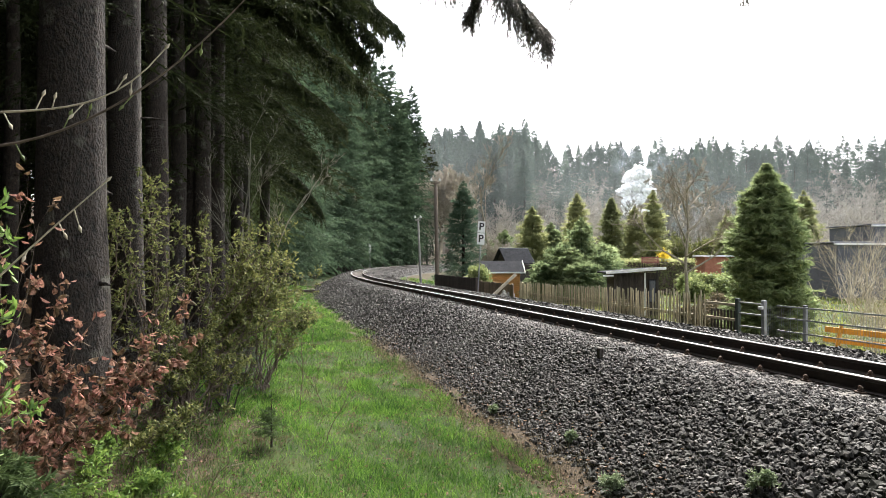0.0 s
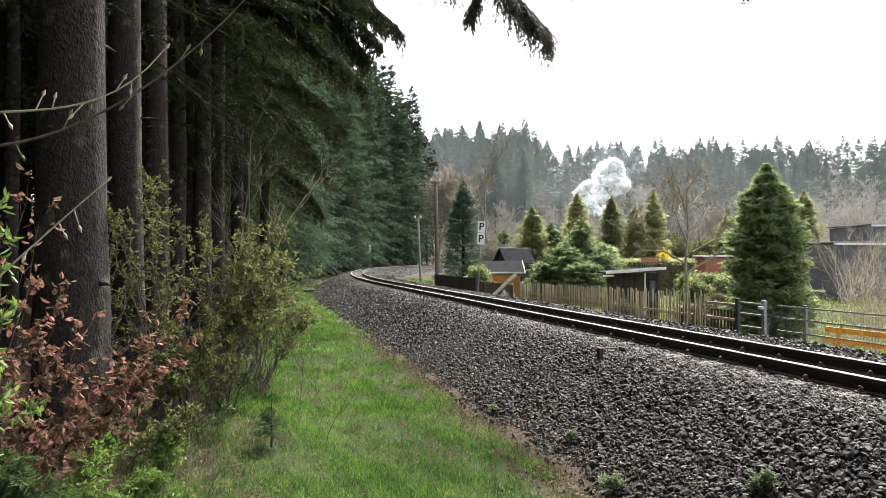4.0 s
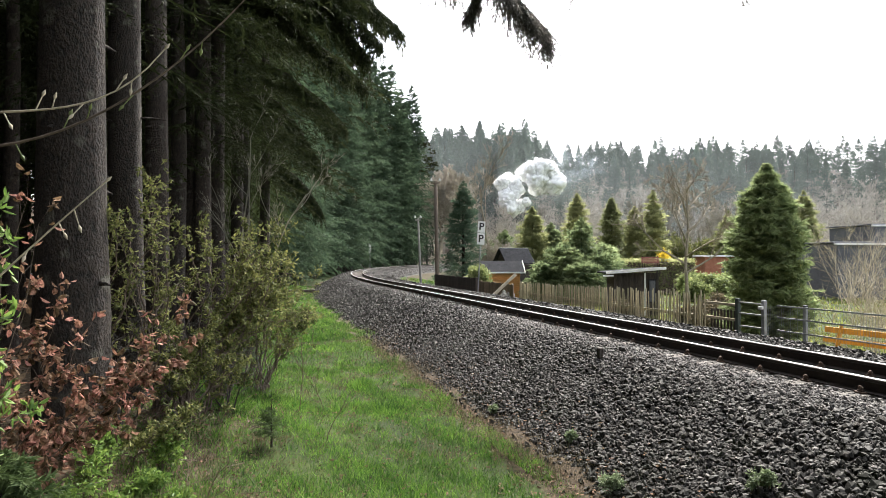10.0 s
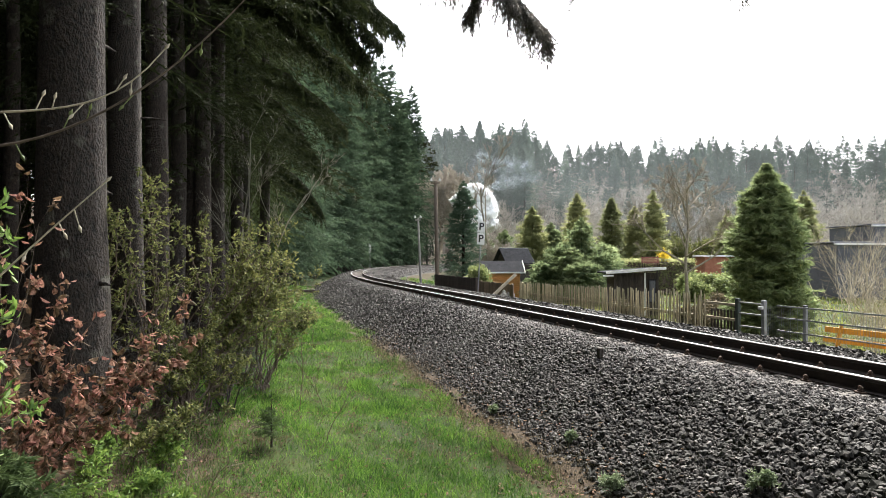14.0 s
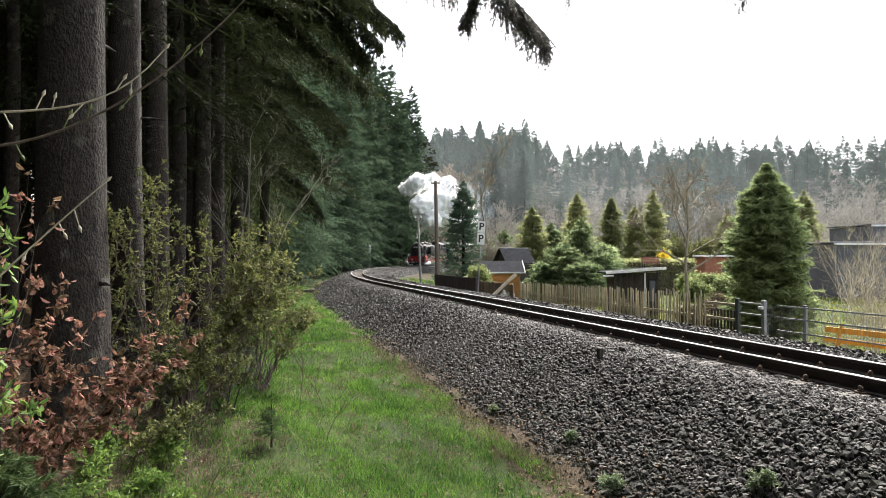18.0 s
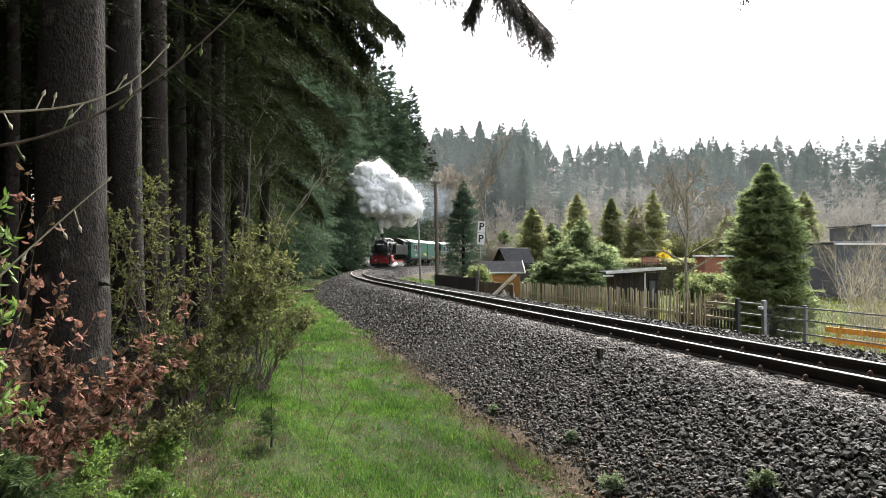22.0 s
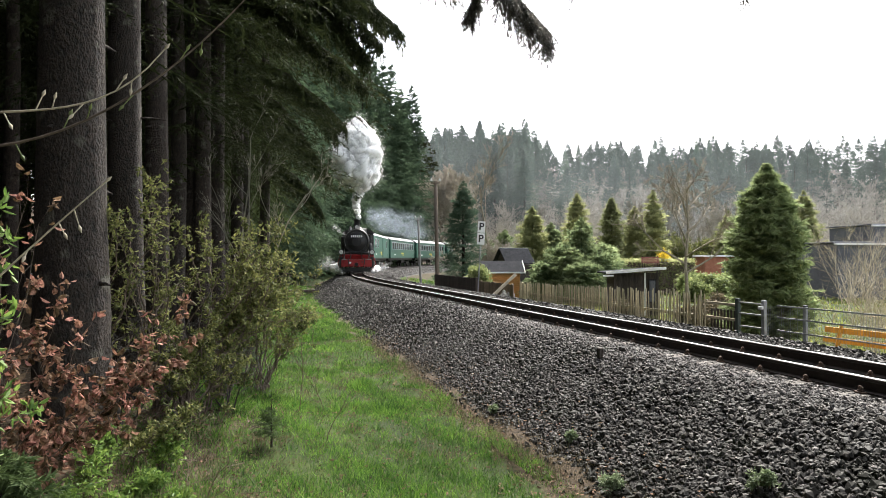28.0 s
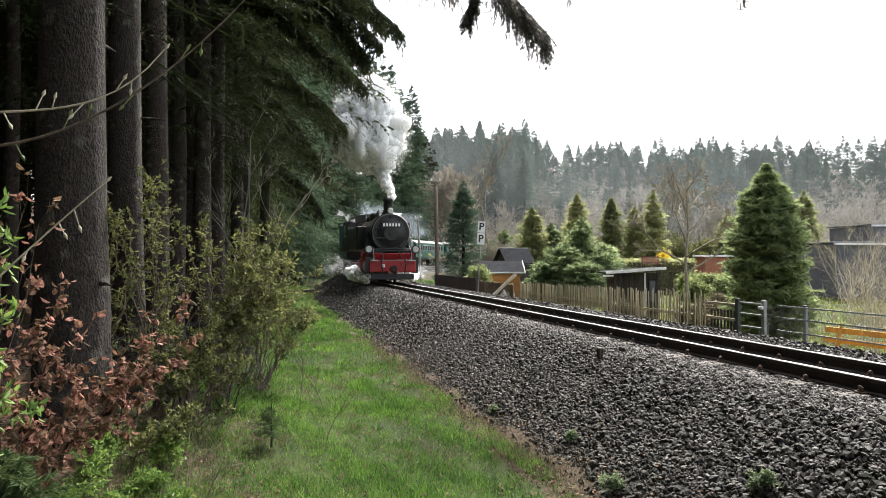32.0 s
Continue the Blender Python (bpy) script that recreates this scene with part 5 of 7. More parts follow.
# ---- the verge and the wood's edge ----
def build_grass():
    r = np.random.default_rng(15)

    def patch(n, s0, s1, d0, d1, ln, w, dry=1):
        s = s0 + (s1 - s0) * r.random(n) ** 1.3
        d = d0 + (d1 - d0) * r.random(n)
        if d0 < -5:
            ok = d > -6.6 - 0.45 * np.sin(s * 1.3) + r.normal(0, 0.4, n)
            s, d = s[ok], d[ok]
            n = len(s)
        x, y, _, h = line(s, d)
        clump = np.sin(x * 2.3 + 1.1 * np.sin(y * 1.7)) * np.sin(y * 1.9 + 0.7 * x) + 0.5 * np.sin(x * 6 + y * 5)
        ok = dry * clump > r.uniform(-2.0, 0.5, n) if dry > 0 else clump < r.uniform(-1.2, 0.6, n)
        x, y, clump = x[ok], y[ok], clump[ok]
        z = ground_z(x, y)
        k = len(x)
        p = np.stack([x, y, z - 0.01], 1)
        v = np.stack([r.normal(0, 0.45, k), r.normal(0, 0.45, k), np.ones(k)], 1) * (ln * (0.5 + 0.8 * r.random(k)) * (1 + 0.35 * np.clip(clump, -1, 1.5)))[:, None]
        a = r.uniform(0, np.pi, k)
        return tris(p, v, np.stack([np.cos(a), np.sin(a), np.zeros(k)], 1) * w)
    v, f = join([patch(150000, -8.5, 6, -7.4, -2.98, 0.052, 0.0036), patch(7000, -8, 5, -7.2, -3.2, 0.12, 0.003), patch(120000, -3, 22, -7.2, -2.95, 0.06, 0.005), patch(60000, 12, 42, -7, -2.6, 0.075, 0.01),
                 patch(9000, 28, 60, 2.6, 9, 0.14, 0.025)])
    lawn = join([patch(60000, 2, 30, 3.3, 12, 0.09, 0.012), patch(16000, -5, 6, 3.2, 9, 0.09, 0.008), patch(30000, -8, 44, 8, 36, 0.14, 0.03)])
    tagged(new("garden_grass", mesh_of("garden_grass", *lawn, M_LAWN)), "yellow-green grass of the gardens with sunlight put into its colour", "grass", kind="stuff")
    def tufts(n, per, s0, s1, d0, d1, ln, w, wide):
        """Tussocks: blades that fan out of one foot."""
        x, y, _, h = line(s0 + (s1 - s0) * r.random(n) ** 1.3, d0 + (d1 - d0) * r.random(n))
        foot = np.repeat(np.stack([x, y, ground_z(x, y) - 0.01], 1), per, 0)
        k = len(foot)
        size = np.repeat(r.uniform(0.6, 1.3, n), per)
        out = np.stack([r.normal(0, 1, k), r.normal(0, 1, k), np.zeros(k)], 1)
        p = foot + out * wide * size[:, None]
        q = unit(out * 0.55 + np.array([0, 0, 1.0]) + 0.25 * r.normal(size=(k, 3))) * (ln * size * r.uniform(0.5, 1.2, k))[:, None]
        a = r.uniform(0, np.pi, k)
        return tris(p, q, np.stack([np.cos(a), np.sin(a), np.zeros(k)], 1) * w)
    v, f = join([(v, f), tufts(700, 46, -8.5, 8, -7.2, -3.0, 0.09, 0.0035, 0.04), tufts(300, 50, 4, 24, -7.0, -3.0, 0.15, 0.006, 0.06)])
    tagged(new("grass", mesh_of("grass", v, f, M_GRASS)), "short bright green spring grass on the verge", "grass", kind="stuff")
    v, f = join([patch(26000, 0, 30, 3.1, 15, 0.08, 0.012, -1), patch(22000, -8, 44, 8, 36, 0.14, 0.03, -1), patch(9000, -5, 8, 3.1, 9, 0.07, 0.008, -1), patch(30000, -8, 8, -7.6, -2.6, 0.07, 0.003, -1), patch(9000, -6, 10, -8.6, -6.0, 0.16, 0.003), patch(12000, -8, 12, -3.2, -2.6, 0.1, 0.003), patch(9000, 8, 30, -7, -2.7, 0.1, 0.006, -1)])
    v, f = join([(v, f), tufts(560, 60, -8.5, 8, -8.2, -2.9, 0.05, 0.004, 0.08), tufts(420, 60, -8.5, 1, -8.5, -4.6, 0.06, 0.004, 0.11), tufts(260, 50, -8.5, 3, -9, -5.4, 0.08, 0.0035, 0.07), tufts(160, 60, 2, 20, -7.0, -2.9, 0.07, 0.006, 0.09), tufts(420, 40, -8.5, 8, -3.25, -2.72, 0.06, 0.0035, 0.06)])
    tagged(new("dry_grass", mesh_of("dry_grass", v, f, M_STRAW)), "withered straw-coloured grass among the green", "grass", kind="stuff")


def build_litter():
    """Fallen leaves and twigs among the grass, and weeds on the stones."""
    r = np.random.default_rng(19)
    s = np.concatenate([r.uniform(-8.5, 10, 4200), r.uniform(-8, 20, 4600), r.uniform(-8, 14, 4600)])
    d = np.concatenate([r.uniform(-9.5, -5.6, 4200), r.uniform(-7, -3.0, 4600), -2.85 + r.normal(0, 0.3, 4600)])
    x, y, _, h = line(s, d)
    z = np.where(d > -2.85, bed_z(d), ground_z(x, y)) + 0.02 + 0.03 * r.random(len(x))
    v = ball(r, len(x)) * np.array([1, 1, 0.35]) * r.uniform(0.02, 0.06, (len(x), 1))
    w = unit(np.cross(v, ball(r, len(x)) * 0.4 + np.array([0, 0, 1]))) * r.uniform(0.008, 0.02, (len(x), 1))
    tagged(new("fallen_leaves", mesh_of("fallen_leaves", *leaves(np.stack([x, y, z], 1), v, w), M_DEADLEAF)), "curled brown leaves fallen in the grass", "leaf litter", kind="stuff")
    n = 420
    s, d = r.uniform(-8, 12, n), r.uniform(-9, -5.6, n)
    x, y, _, h = line(s, d)
    p0 = np.stack([x, y, ground_z(x, y) + 0.02], 1)
    a = r.uniform(0, 6.28, n)
    p1 = p0 + np.stack([np.cos(a), np.sin(a), r.uniform(-0.02, 0.25, n)], 1) * r.uniform(0.1, 0.5, (n, 1))
    tagged(new("fallen_twigs", mesh_of("fallen_twigs", *prisms(p0, p1, np.full(n, 0.005), np.full(n, 0.002)), M_TWIG)), "dry twigs lying at the wood's edge", "twigs", kind="stuff")
    for i, (s, d) in enumerate([(-2.6, -1.75), (-0.5, -2.1), (-3.6, -2.4), (1.8, -2.5), (-4.2, -1.5), (-3.1, -2.0), (-2.0, -2.6), (-4.4, -2.2), (0.6, -2.75), (3.6, -2.7), (-1.6, -2.75)]):
        x, y, _, h = line(s, d)
        bush("ballast_weed", float(x), float(y), "small grey-green weed between the stones", "plant", 0.07 + 0.035 * (i % 3), 2, 4, M_WEED, 2, 0.035, 0.007, 6, 300 + i, 0.7, 0.003, 0.0015, jit=0.01, group="weeds in the ballast", z=float(bed_z(d)) + 0.01, keep=0.6)


def arching(name, foot, ends, label, category, group, r, leaf_m, twig_m, rad=0.012, rise=0.5, twigs=19, reach=0.3, rosettes=3, per=5, size=0.05, width=0.0135, droop=0.45, first=0.3, bare=0.0, upright=0.25):
    """A shrub of long arching branches; side twigs bear rosettes of small leaves. Ends are places in the world."""
    x, y = foot
    g = gz(x, y)
    t = thing(name, pose(x, y, g - 0.03), label, category, group)
    sticks, at, way = [], [], []
    for k, e in enumerate(ends):
        e = np.array(e, float) - np.array([x, y, g])
        a = np.array([r.normal(0, 0.07), r.normal(0, 0.07), -0.05])
        c = a * 0.45 + e * 0.55 + np.array([0, 0, rise * r.uniform(0.5, 1.2)])
        u = np.linspace(0, 1, 15)[:, None]
        p = (1 - u) ** 2 * a + 2 * u * (1 - u) * c + u ** 2 * e
        p[1:-1] += r.normal(0, 0.022, (13, 3))
        rr = rad * r.uniform(0.7, 1.2) * (1.08 - u[:, 0])
        sticks.append(prisms(p[:-1], p[1:], rr[:-1], rr[1:], 5))
        d = unit(np.gradient(p, axis=0))
        f = first + (1 - first) * np.sort(r.random(twigs)) ** 0.8
        q = np.minimum((f * 14).astype(int), 13)
        o = p[q] + (p[q + 1] - p[q]) * (f * 14 - q)[:, None]
        w = unit(d[q] * 0.7 + 0.75 * ball(r, twigs) + np.array([0, 0, upright]))
        ln = reach * r.uniform(0.35, 1.3, twigs) * (1.15 - 0.5 * f)
        m = o + w * (ln * 0.55)[:, None]
        w2 = unit(w + 0.35 * ball(r, twigs) + np.array([0, 0, 0.1]))
        n = m + w2 * (ln * 0.45)[:, None]
        sticks.append(prisms(o, m, np.full(twigs, rad * 0.22), np.full(twigs, rad * 0.17), 4))
        sticks.append(prisms(m, n, np.full(twigs, rad * 0.17), np.full(twigs, rad * 0.1), 4))
        spots = [n, m, (m + n) / 2 + 0.03 * ball(r, twigs)][:rosettes]
        ok = r.random(twigs) >= bare
        for sp in spots:
            at.append(sp[ok]), way.append(w2[ok])
        at.append(p[-1:]), way.append(d[-1:])
    part("branchwork", mesh_of("branchwork", *join(sticks), twig_m), t)
    at, way = np.concatenate(at), np.concatenate(way)
    n = len(at)
    p = np.repeat(at, per, 0) + r.normal(0, size * 0.22, (n * per, 3))
    v = unit(np.repeat(way, per, 0) * 0.6 + ball(r, n * per) + np.array([0, 0, -droop])) * size * r.uniform(0.55, 1.25, (n * per, 1))
    w = unit(np.cross(v, ball(r, n * per) * 0.6 + np.array([0, 0, 1.0]))) * width * r.uniform(0.6, 1.3, (n * per, 1))
    part("foliage", mesh_of("foliage", *leaves(p, v, w), leaf_m), t)
    return t


def fan(r, n, x, y, z):
    """Places spread over a block of air."""
    return np.stack([r.uniform(*x, n), r.uniform(*y, n), r.uniform(*z, n)], 1)


def build_verge():
    gr = "shrubs at the wood's edge"
    r = np.random.default_rng(61)
    olive = "arching shrub with clusters of small olive-green spring leaves"
    arching("leafy_shrub", (-3.35, 8.0), np.concatenate([fan(r, 11, (-2.8, -1.7), (7.6, 9.0), (0.35, 1.5)), fan(r, 9, (-4.2, -2.9), (7.4, 8.6), (0.4, 2.1))]), olive, "shrub", gr, r, M_LEAF, M_TWIG, rad=0.014, twigs=17, rosettes=2, size=0.062, width=0.016)
    arching("leafy_shrub", (-3.0, 8.9), np.concatenate([fan(r, 20, (-2.7, -1.75), (8.2, 9.6), (0.25, 1.3)), fan(r, 6, (-3.4, -2.1), (8.6, 9.4), (1.0, 1.85))]), olive, "shrub", gr, r, M_LEAF, M_TWIG, rad=0.014, twigs=17, rosettes=2, size=0.062, width=0.016)
    arching("leafy_shrub", (-3.9, 7.3), fan(r, 10, (-4.1, -2.2), (6.6, 7.8), (0.2, 1.9)), olive, "shrub", gr, r, M_LEAF, M_TWIG, twigs=14, rosettes=2)
    arching("leafy_shrub", (-2.75, 7.4), fan(r, 22, (-3.2, -2.1), (6.8, 8.0), (-0.35, 0.5)), "low spreading shrub with grey-green leaves", "shrub", gr, r, M_LEAF, M_TWIG, rise=0.25, twigs=17, reach=0.2, size=0.05)
    arching("leafy_shrub", (-2.6, 9.6), fan(r, 16, (-2.9, -1.85), (8.8, 10.2), (0.1, 0.95)), olive, "shrub", gr, r, M_LEAF, M_TWIG, rise=0.35, twigs=17)
    arching("leafy_shrub", (-2.7, 6.0), fan(r, 9, (-2.7, -2.0), (5.6, 6.5), (-0.6, -0.1)), "low seedlings and runners with small green leaves", "shrub", gr, r, M_LEAF, M_TWIG, rad=0.007, rise=0.15, twigs=10, reach=0.16, size=0.045, width=0.013)
    # tangles of dead boughs under them
    for i, (x, y, H) in enumerate([(-2.95, 7.7, 0.8), (-2.55, 8.1, 0.7), (-3.4, 7.2, 0.9)]):
        bush("dead_brush", x, y, "tangle of dark dead twigs under the shrubs", "brush", H, 3, 5, M_LEAF, 0, 0, 0, 6, 221 + i, 0.9, 0.01, 0.0022, M_DEADTWIG, group="dead brush", up=-0.1)
    # young beeches that keep last year's leaves
    dry = dict(leaf_m=M_BEECH, twig_m=M_TWIG, rad=0.009, rise=0.12, twigs=15, reach=0.22, rosettes=3, per=3, size=0.064, width=0.021, droop=0.9, first=0.25)
    for foot, ends in (((-3.15, 4.5), [(-2.42, 4.35, 0.8), (-2.3, 4.5, 0.74), (-2.62, 4.4, 0.95), (-1.98, 4.6, 0.46), (-2.1, 4.5, 0.38)]),
                       ((-3.25, 4.75), [(-1.8, 4.85, 0.5), (-2.05, 4.9, 0.3), (-1.9, 4.95, 0.68), (-2.2, 4.9, 0.28), (-2.1, 4.7, 0.12), (-2.45, 4.6, 0.2), (-2.7, 4.5, 0.55)]),
                       ((-2.95, 4.2), [(-2.15, 4.3, 0.22), (-2.65, 4.15, 0.4), (-2.4, 4.3, 0.05)])):
        arching("young_beech", foot, ends, "young beech with curled dry red-brown leaves", "shrub", "young beeches", r, **dry)
    arching("young_beech", (-3.0, 4.1), [(-2.45, 4.0, 1.58), (-2.3, 4.0, 1.42), (-2.62, 4.0, 1.3), (-2.5, 4.1, 1.18)], "slender young beech with a few dry leaves", "shrub", "young beeches", r, M_BEECH, M_TWIG, rad=0.008, rise=0.1, twigs=6, reach=0.14,
            rosettes=1, per=2, size=0.06, width=0.017, droop=0.8, first=0.6, bare=0.3)
    arching("green_seedling", (-2.75, 3.6), [(-2.32, 3.55, 1.38), (-2.3, 3.5, 1.1), (-2.28, 3.55, 0.86), (-2.3, 3.6, 0.42), (-2.2, 3.6, 0.3)], "upright seedling with fresh bright green leaves", "shrub", "seedlings", r, M_FRESH, M_TWIG, rad=0.007, rise=0.1, twigs=7, reach=0.13,
            rosettes=1, per=5, size=0.07, width=0.014, droop=0.2, first=0.6)
    cone_bush("spruce_sapling", -2.42, 3.75, "small dark green spruce sapling in the undergrowth", 0.75, 0.4, M_SAPLING, 240, 70, 8, 9, 0.07, 0.007, 0.6, 0.1, "saplings", cat="sapling")
    cone_bush("spruce_sapling", -1.7, 6.6, "tiny spruce sapling in the grass", 0.42, 0.24, M_SAPLING, 241, 34, 6, 8, 0.05, 0.003, 0.7, 0.1, "saplings", cat="sapling")
    for i, (x, y, H) in enumerate([(-2.3, 3.7, 0.42), (-2.25, 4.6, 0.22), (-2.3, 5.3, 0.18), (-2.56, 4.0, 0.5), (-1.95, 5.0, 0.12), (-2.5, 4.5, 0.3), (-2.7, 5.3, 0.38), (-2.45, 5.9, 0.3), (-2.15, 4.2, 0.26), (-2.9, 5.9, 0.42), (-2.05, 4.0, 0.2)]):
        bush("green_herb", x, y, "fresh light green undergrowth plant", "plant", H * 0.8, 2, 4, M_FRESH, 3, 0.042, 0.011, 5, 245 + i, 0.7, 0.006, 0.002, jit=0.02, group="herbs", keep=0.6)
    for i, (x, y, H, ln) in enumerate([(-1.75, 8.2, 0.8, 18), (-1.5, 8.6, 0.75, -14), (-1.6, 4.3, 0.55, 20), (-1.2, 7.0, 0.5, 10), (-2.6, 10.5, 0.9, 5)]):
        q, b = bare_meshes(250 + i, H, 2, 0.006, 4, 0.6, 0.5, 0.002, 0.3, 0.1)
        t = thing("bare_sapling", pose(x, y, gz(x, y) - 0.02, 0, ln, 0), "thin leafless twig standing in the grass", "sapling", "bare saplings")
        part("branchwork", mesh_of("branchwork", *q, M_TWIG), t)
    for i, (x, y, H) in enumerate([(-4.15, 14.2, 4.4), (-3.95, 14.5, 4.0), (-3.55, 14.0, 3.4)]):
        q, b = bare_meshes(210 + i, H, 4, 0.03, 4, 0.6, 0.5, 0.003, 0.3, 0.12)
        t = thing("bare_sapling", pose(x, y, gz(x, y)), "slender leafless sapling with pale twigs", "tree", "bare saplings")
        part("branchwork", mesh_of("branchwork", *q, M_BARE), t)
    # a sapling beside the eye sends two budding twigs across
    t = thing("maple_sapling", pose(-2.0, 2.6, gz(-2, 2.6)), "slender sapling with opening pale green buds", "sapling")
    g = -gz(-2, 2.6)
    part("stem", mesh_of("stem", *tube([(0, 0, -0.1), (0.02, 0, 1.2), (0.05, 0, g + 1.4), (0.02, 0, g + 2.4)], [0.022, 0.018, 0.014, 0.006], 8), M_TWIG, True), t)
    u = np.linspace(-0.3, 1, 16)
    pale = np.stack([0.213 + 0.69 * u, 0.05 * u, g + 1.625 + 0.039 * u + 0.217 * np.clip(u, 0, 1) ** 4], 1)
    dark = np.stack([0.213 + 0.998 * u, 0.12 * u, g + 1.49 + 0.087 * u + 0.542 * np.clip(u, 0, 1) ** 2], 1)
    low = np.stack([0.02 + 0.66 * np.clip(u, 0, 1), 0.04 * u, g + 0.7 + 0.63 * np.clip(u, 0, 1) ** 0.9], 1) + np.array([0, 0, 0.002]) * np.arange(16)[:, None]
    for nm, path, m, rad in (("pale_twig", pale, M_TWIG_PALE, 0.0052), ("dark_twig", dark, M_TWIG, 0.006), ("low_twig", low, M_TWIG_PALE, 0.0055)):
        tw = part(nm, mesh_of(nm, *tube(path, rad * (1.05 - 0.6 * np.clip(u, 0, 1)), 7), m, True), t)
        r = np.random.default_rng(len(nm))
        for k in (5, 7, 8, 10, 12, 13, 15):
            o = path[k]
            d = unit(np.array([r.uniform(-0.4, 0.5), r.uniform(-0.3, 0.3), r.choice([-0.6, 0.9])])) * r.uniform(0.012, 0.07)
            if k == 15:
                d = (path[15] - path[14]) * 0.1
            bits = [tube([o, o + d * 0.6, o + d], [0.003, 0.0025, 0.002], 5), tube([o + d, o + d * 1.0 + unit(d) * 0.012, o + d + unit(d) * 0.03], [0.003, 0.0075, 0.001], 6)]
            part("bud", mesh_of("bud", *join(bits), M_GREEN_BUSH if nm == "dark_twig" else M_TWIG_PALE, True), tw)


def bough_mesh(r, path, n, ln, twig, w, m=12):
    """A hanging spruce bough: shoots along a drooping stem, each with a comb of twigs."""
    path = np.asarray(path, float)
    k = np.linspace(0, len(path) - 1, 40)
    i = np.arange(len(path))
    fine = np.stack([np.interp(k, i, path[:, c]) for c in range(3)], 1)
    for _ in range(6):
        fine[1:-1] = (fine[:-2] + fine[1:-1] * 2 + fine[2:]) / 4
    d = unit(np.gradient(fine, axis=0))
    u = np.sort(r.random(n)) * 39
    j = np.minimum(u.astype(int), 38)
    o = fine[j] + (fine[j + 1] - fine[j]) * (u - j)[:, None]
    a = d[j]
    sd = unit(np.cross(a, np.array([0, 0, 1.0])))
    sh = unit(a * 0.4 + sd * r.choice([-1, 1], n)[:, None] * r.uniform(0.1, 0.8, n)[:, None] + np.array([-0.25, 0, -1.0]) * r.uniform(0.35, 1.2, n)[:, None])
    ls = ln * r.uniform(0.4, 1.2, n) * (1.1 - 0.45 * u / 39)
    g = (np.arange(m) + r.random((n, m))) / m
    q = o[:, None] + sh[:, None] * (ls[:, None] * g)[..., None] + np.array([0, 0, -0.25]) * (ls[:, None] * g ** 2)[..., None]
    v = unit(sh[:, None] + 0.75 * r.normal(size=(n, m, 3)) + np.array([0, 0, -0.3])) * twig * r.uniform(0.6, 1.3, (n, m, 1))
    q, v = q.reshape(-1, 3), v.reshape(-1, 3)
    b1 = tris(q, v, unit(np.cross(v, ball(r, len(v)))) * w)
    b2 = tris(o, sh * ls[:, None], sd * w * 0.6)
    stem = tube(fine, np.linspace(0.03, 0.004, 40), 6)
    return join([b1, b2]), stem


def build_wide_boughs():
    """Long boughs of edge trees that reach out over the verge and the stones."""
    r = np.random.default_rng(81)
    for k, (x, y, ends) in enumerate([(-5.2, 15.6, [(-1.35, 15.0, 5.8, 7.8), (-2.3, 16.5, 5.5, 7.2), (-0.9, 15.8, 6.3, 8.3), (-2.5, 14.6, 6.2, 8.0), (-1.7, 17.0, 7.2, 9.0), (-1.25, 14.4, 6.2, 8.6), (-1.6, 15.2, 7.0, 9.0), (-2.1, 14.8, 6.7, 8.8), (-1.2, 16.2, 7.6, 9.6), (-1.7, 15.6, 5.7, 7.8)]),
                                      (-5.9, 19.5, [(-3.0, 19.2, 4.6, 6.6), (-2.3, 20.4, 6.2, 8.0), (-3.4, 18.6, 3.7, 5.6), (-1.3, 19.6, 7.8, 9.6), (-2.4, 21.0, 8.6, 10.4)]),
                                      (-6.3, 24.0, [(-3.9, 23.6, 3.9, 5.6), (-3.5, 24.6, 5.8, 7.6), (-4.2, 23.2, 2.7, 4.4), (-2.8, 24.4, 8.2, 10)])]):
        g = gz(x, y) - 0.05
        t = thing("spruce_tree", pose(x, y, g), "old spruce with wide hanging boughs over the verge", "tree", "spruces of the wood")
        part("trunk", mesh_of("trunk", *trunk_mesh(r, 24, 0.19, knots=20), M_BARK, True), t)
        part("crown", mesh_of("crown", *spruce_crown(r, 24, 3.6, 8.5, 80, 14, 16, 0.16, 0.022, 0.5, 0.6), M_NEEDLE_SHADE), t)
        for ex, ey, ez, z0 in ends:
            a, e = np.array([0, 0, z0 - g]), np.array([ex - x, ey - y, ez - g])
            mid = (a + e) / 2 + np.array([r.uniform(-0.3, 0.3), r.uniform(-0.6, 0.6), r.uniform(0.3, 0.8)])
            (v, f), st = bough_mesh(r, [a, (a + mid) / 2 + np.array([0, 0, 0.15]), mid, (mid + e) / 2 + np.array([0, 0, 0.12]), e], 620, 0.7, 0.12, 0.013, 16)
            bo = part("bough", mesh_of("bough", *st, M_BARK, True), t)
            part("needle_sprays", mesh_of("needle_sprays", v, f, M_NEEDLE_SHADE), bo)


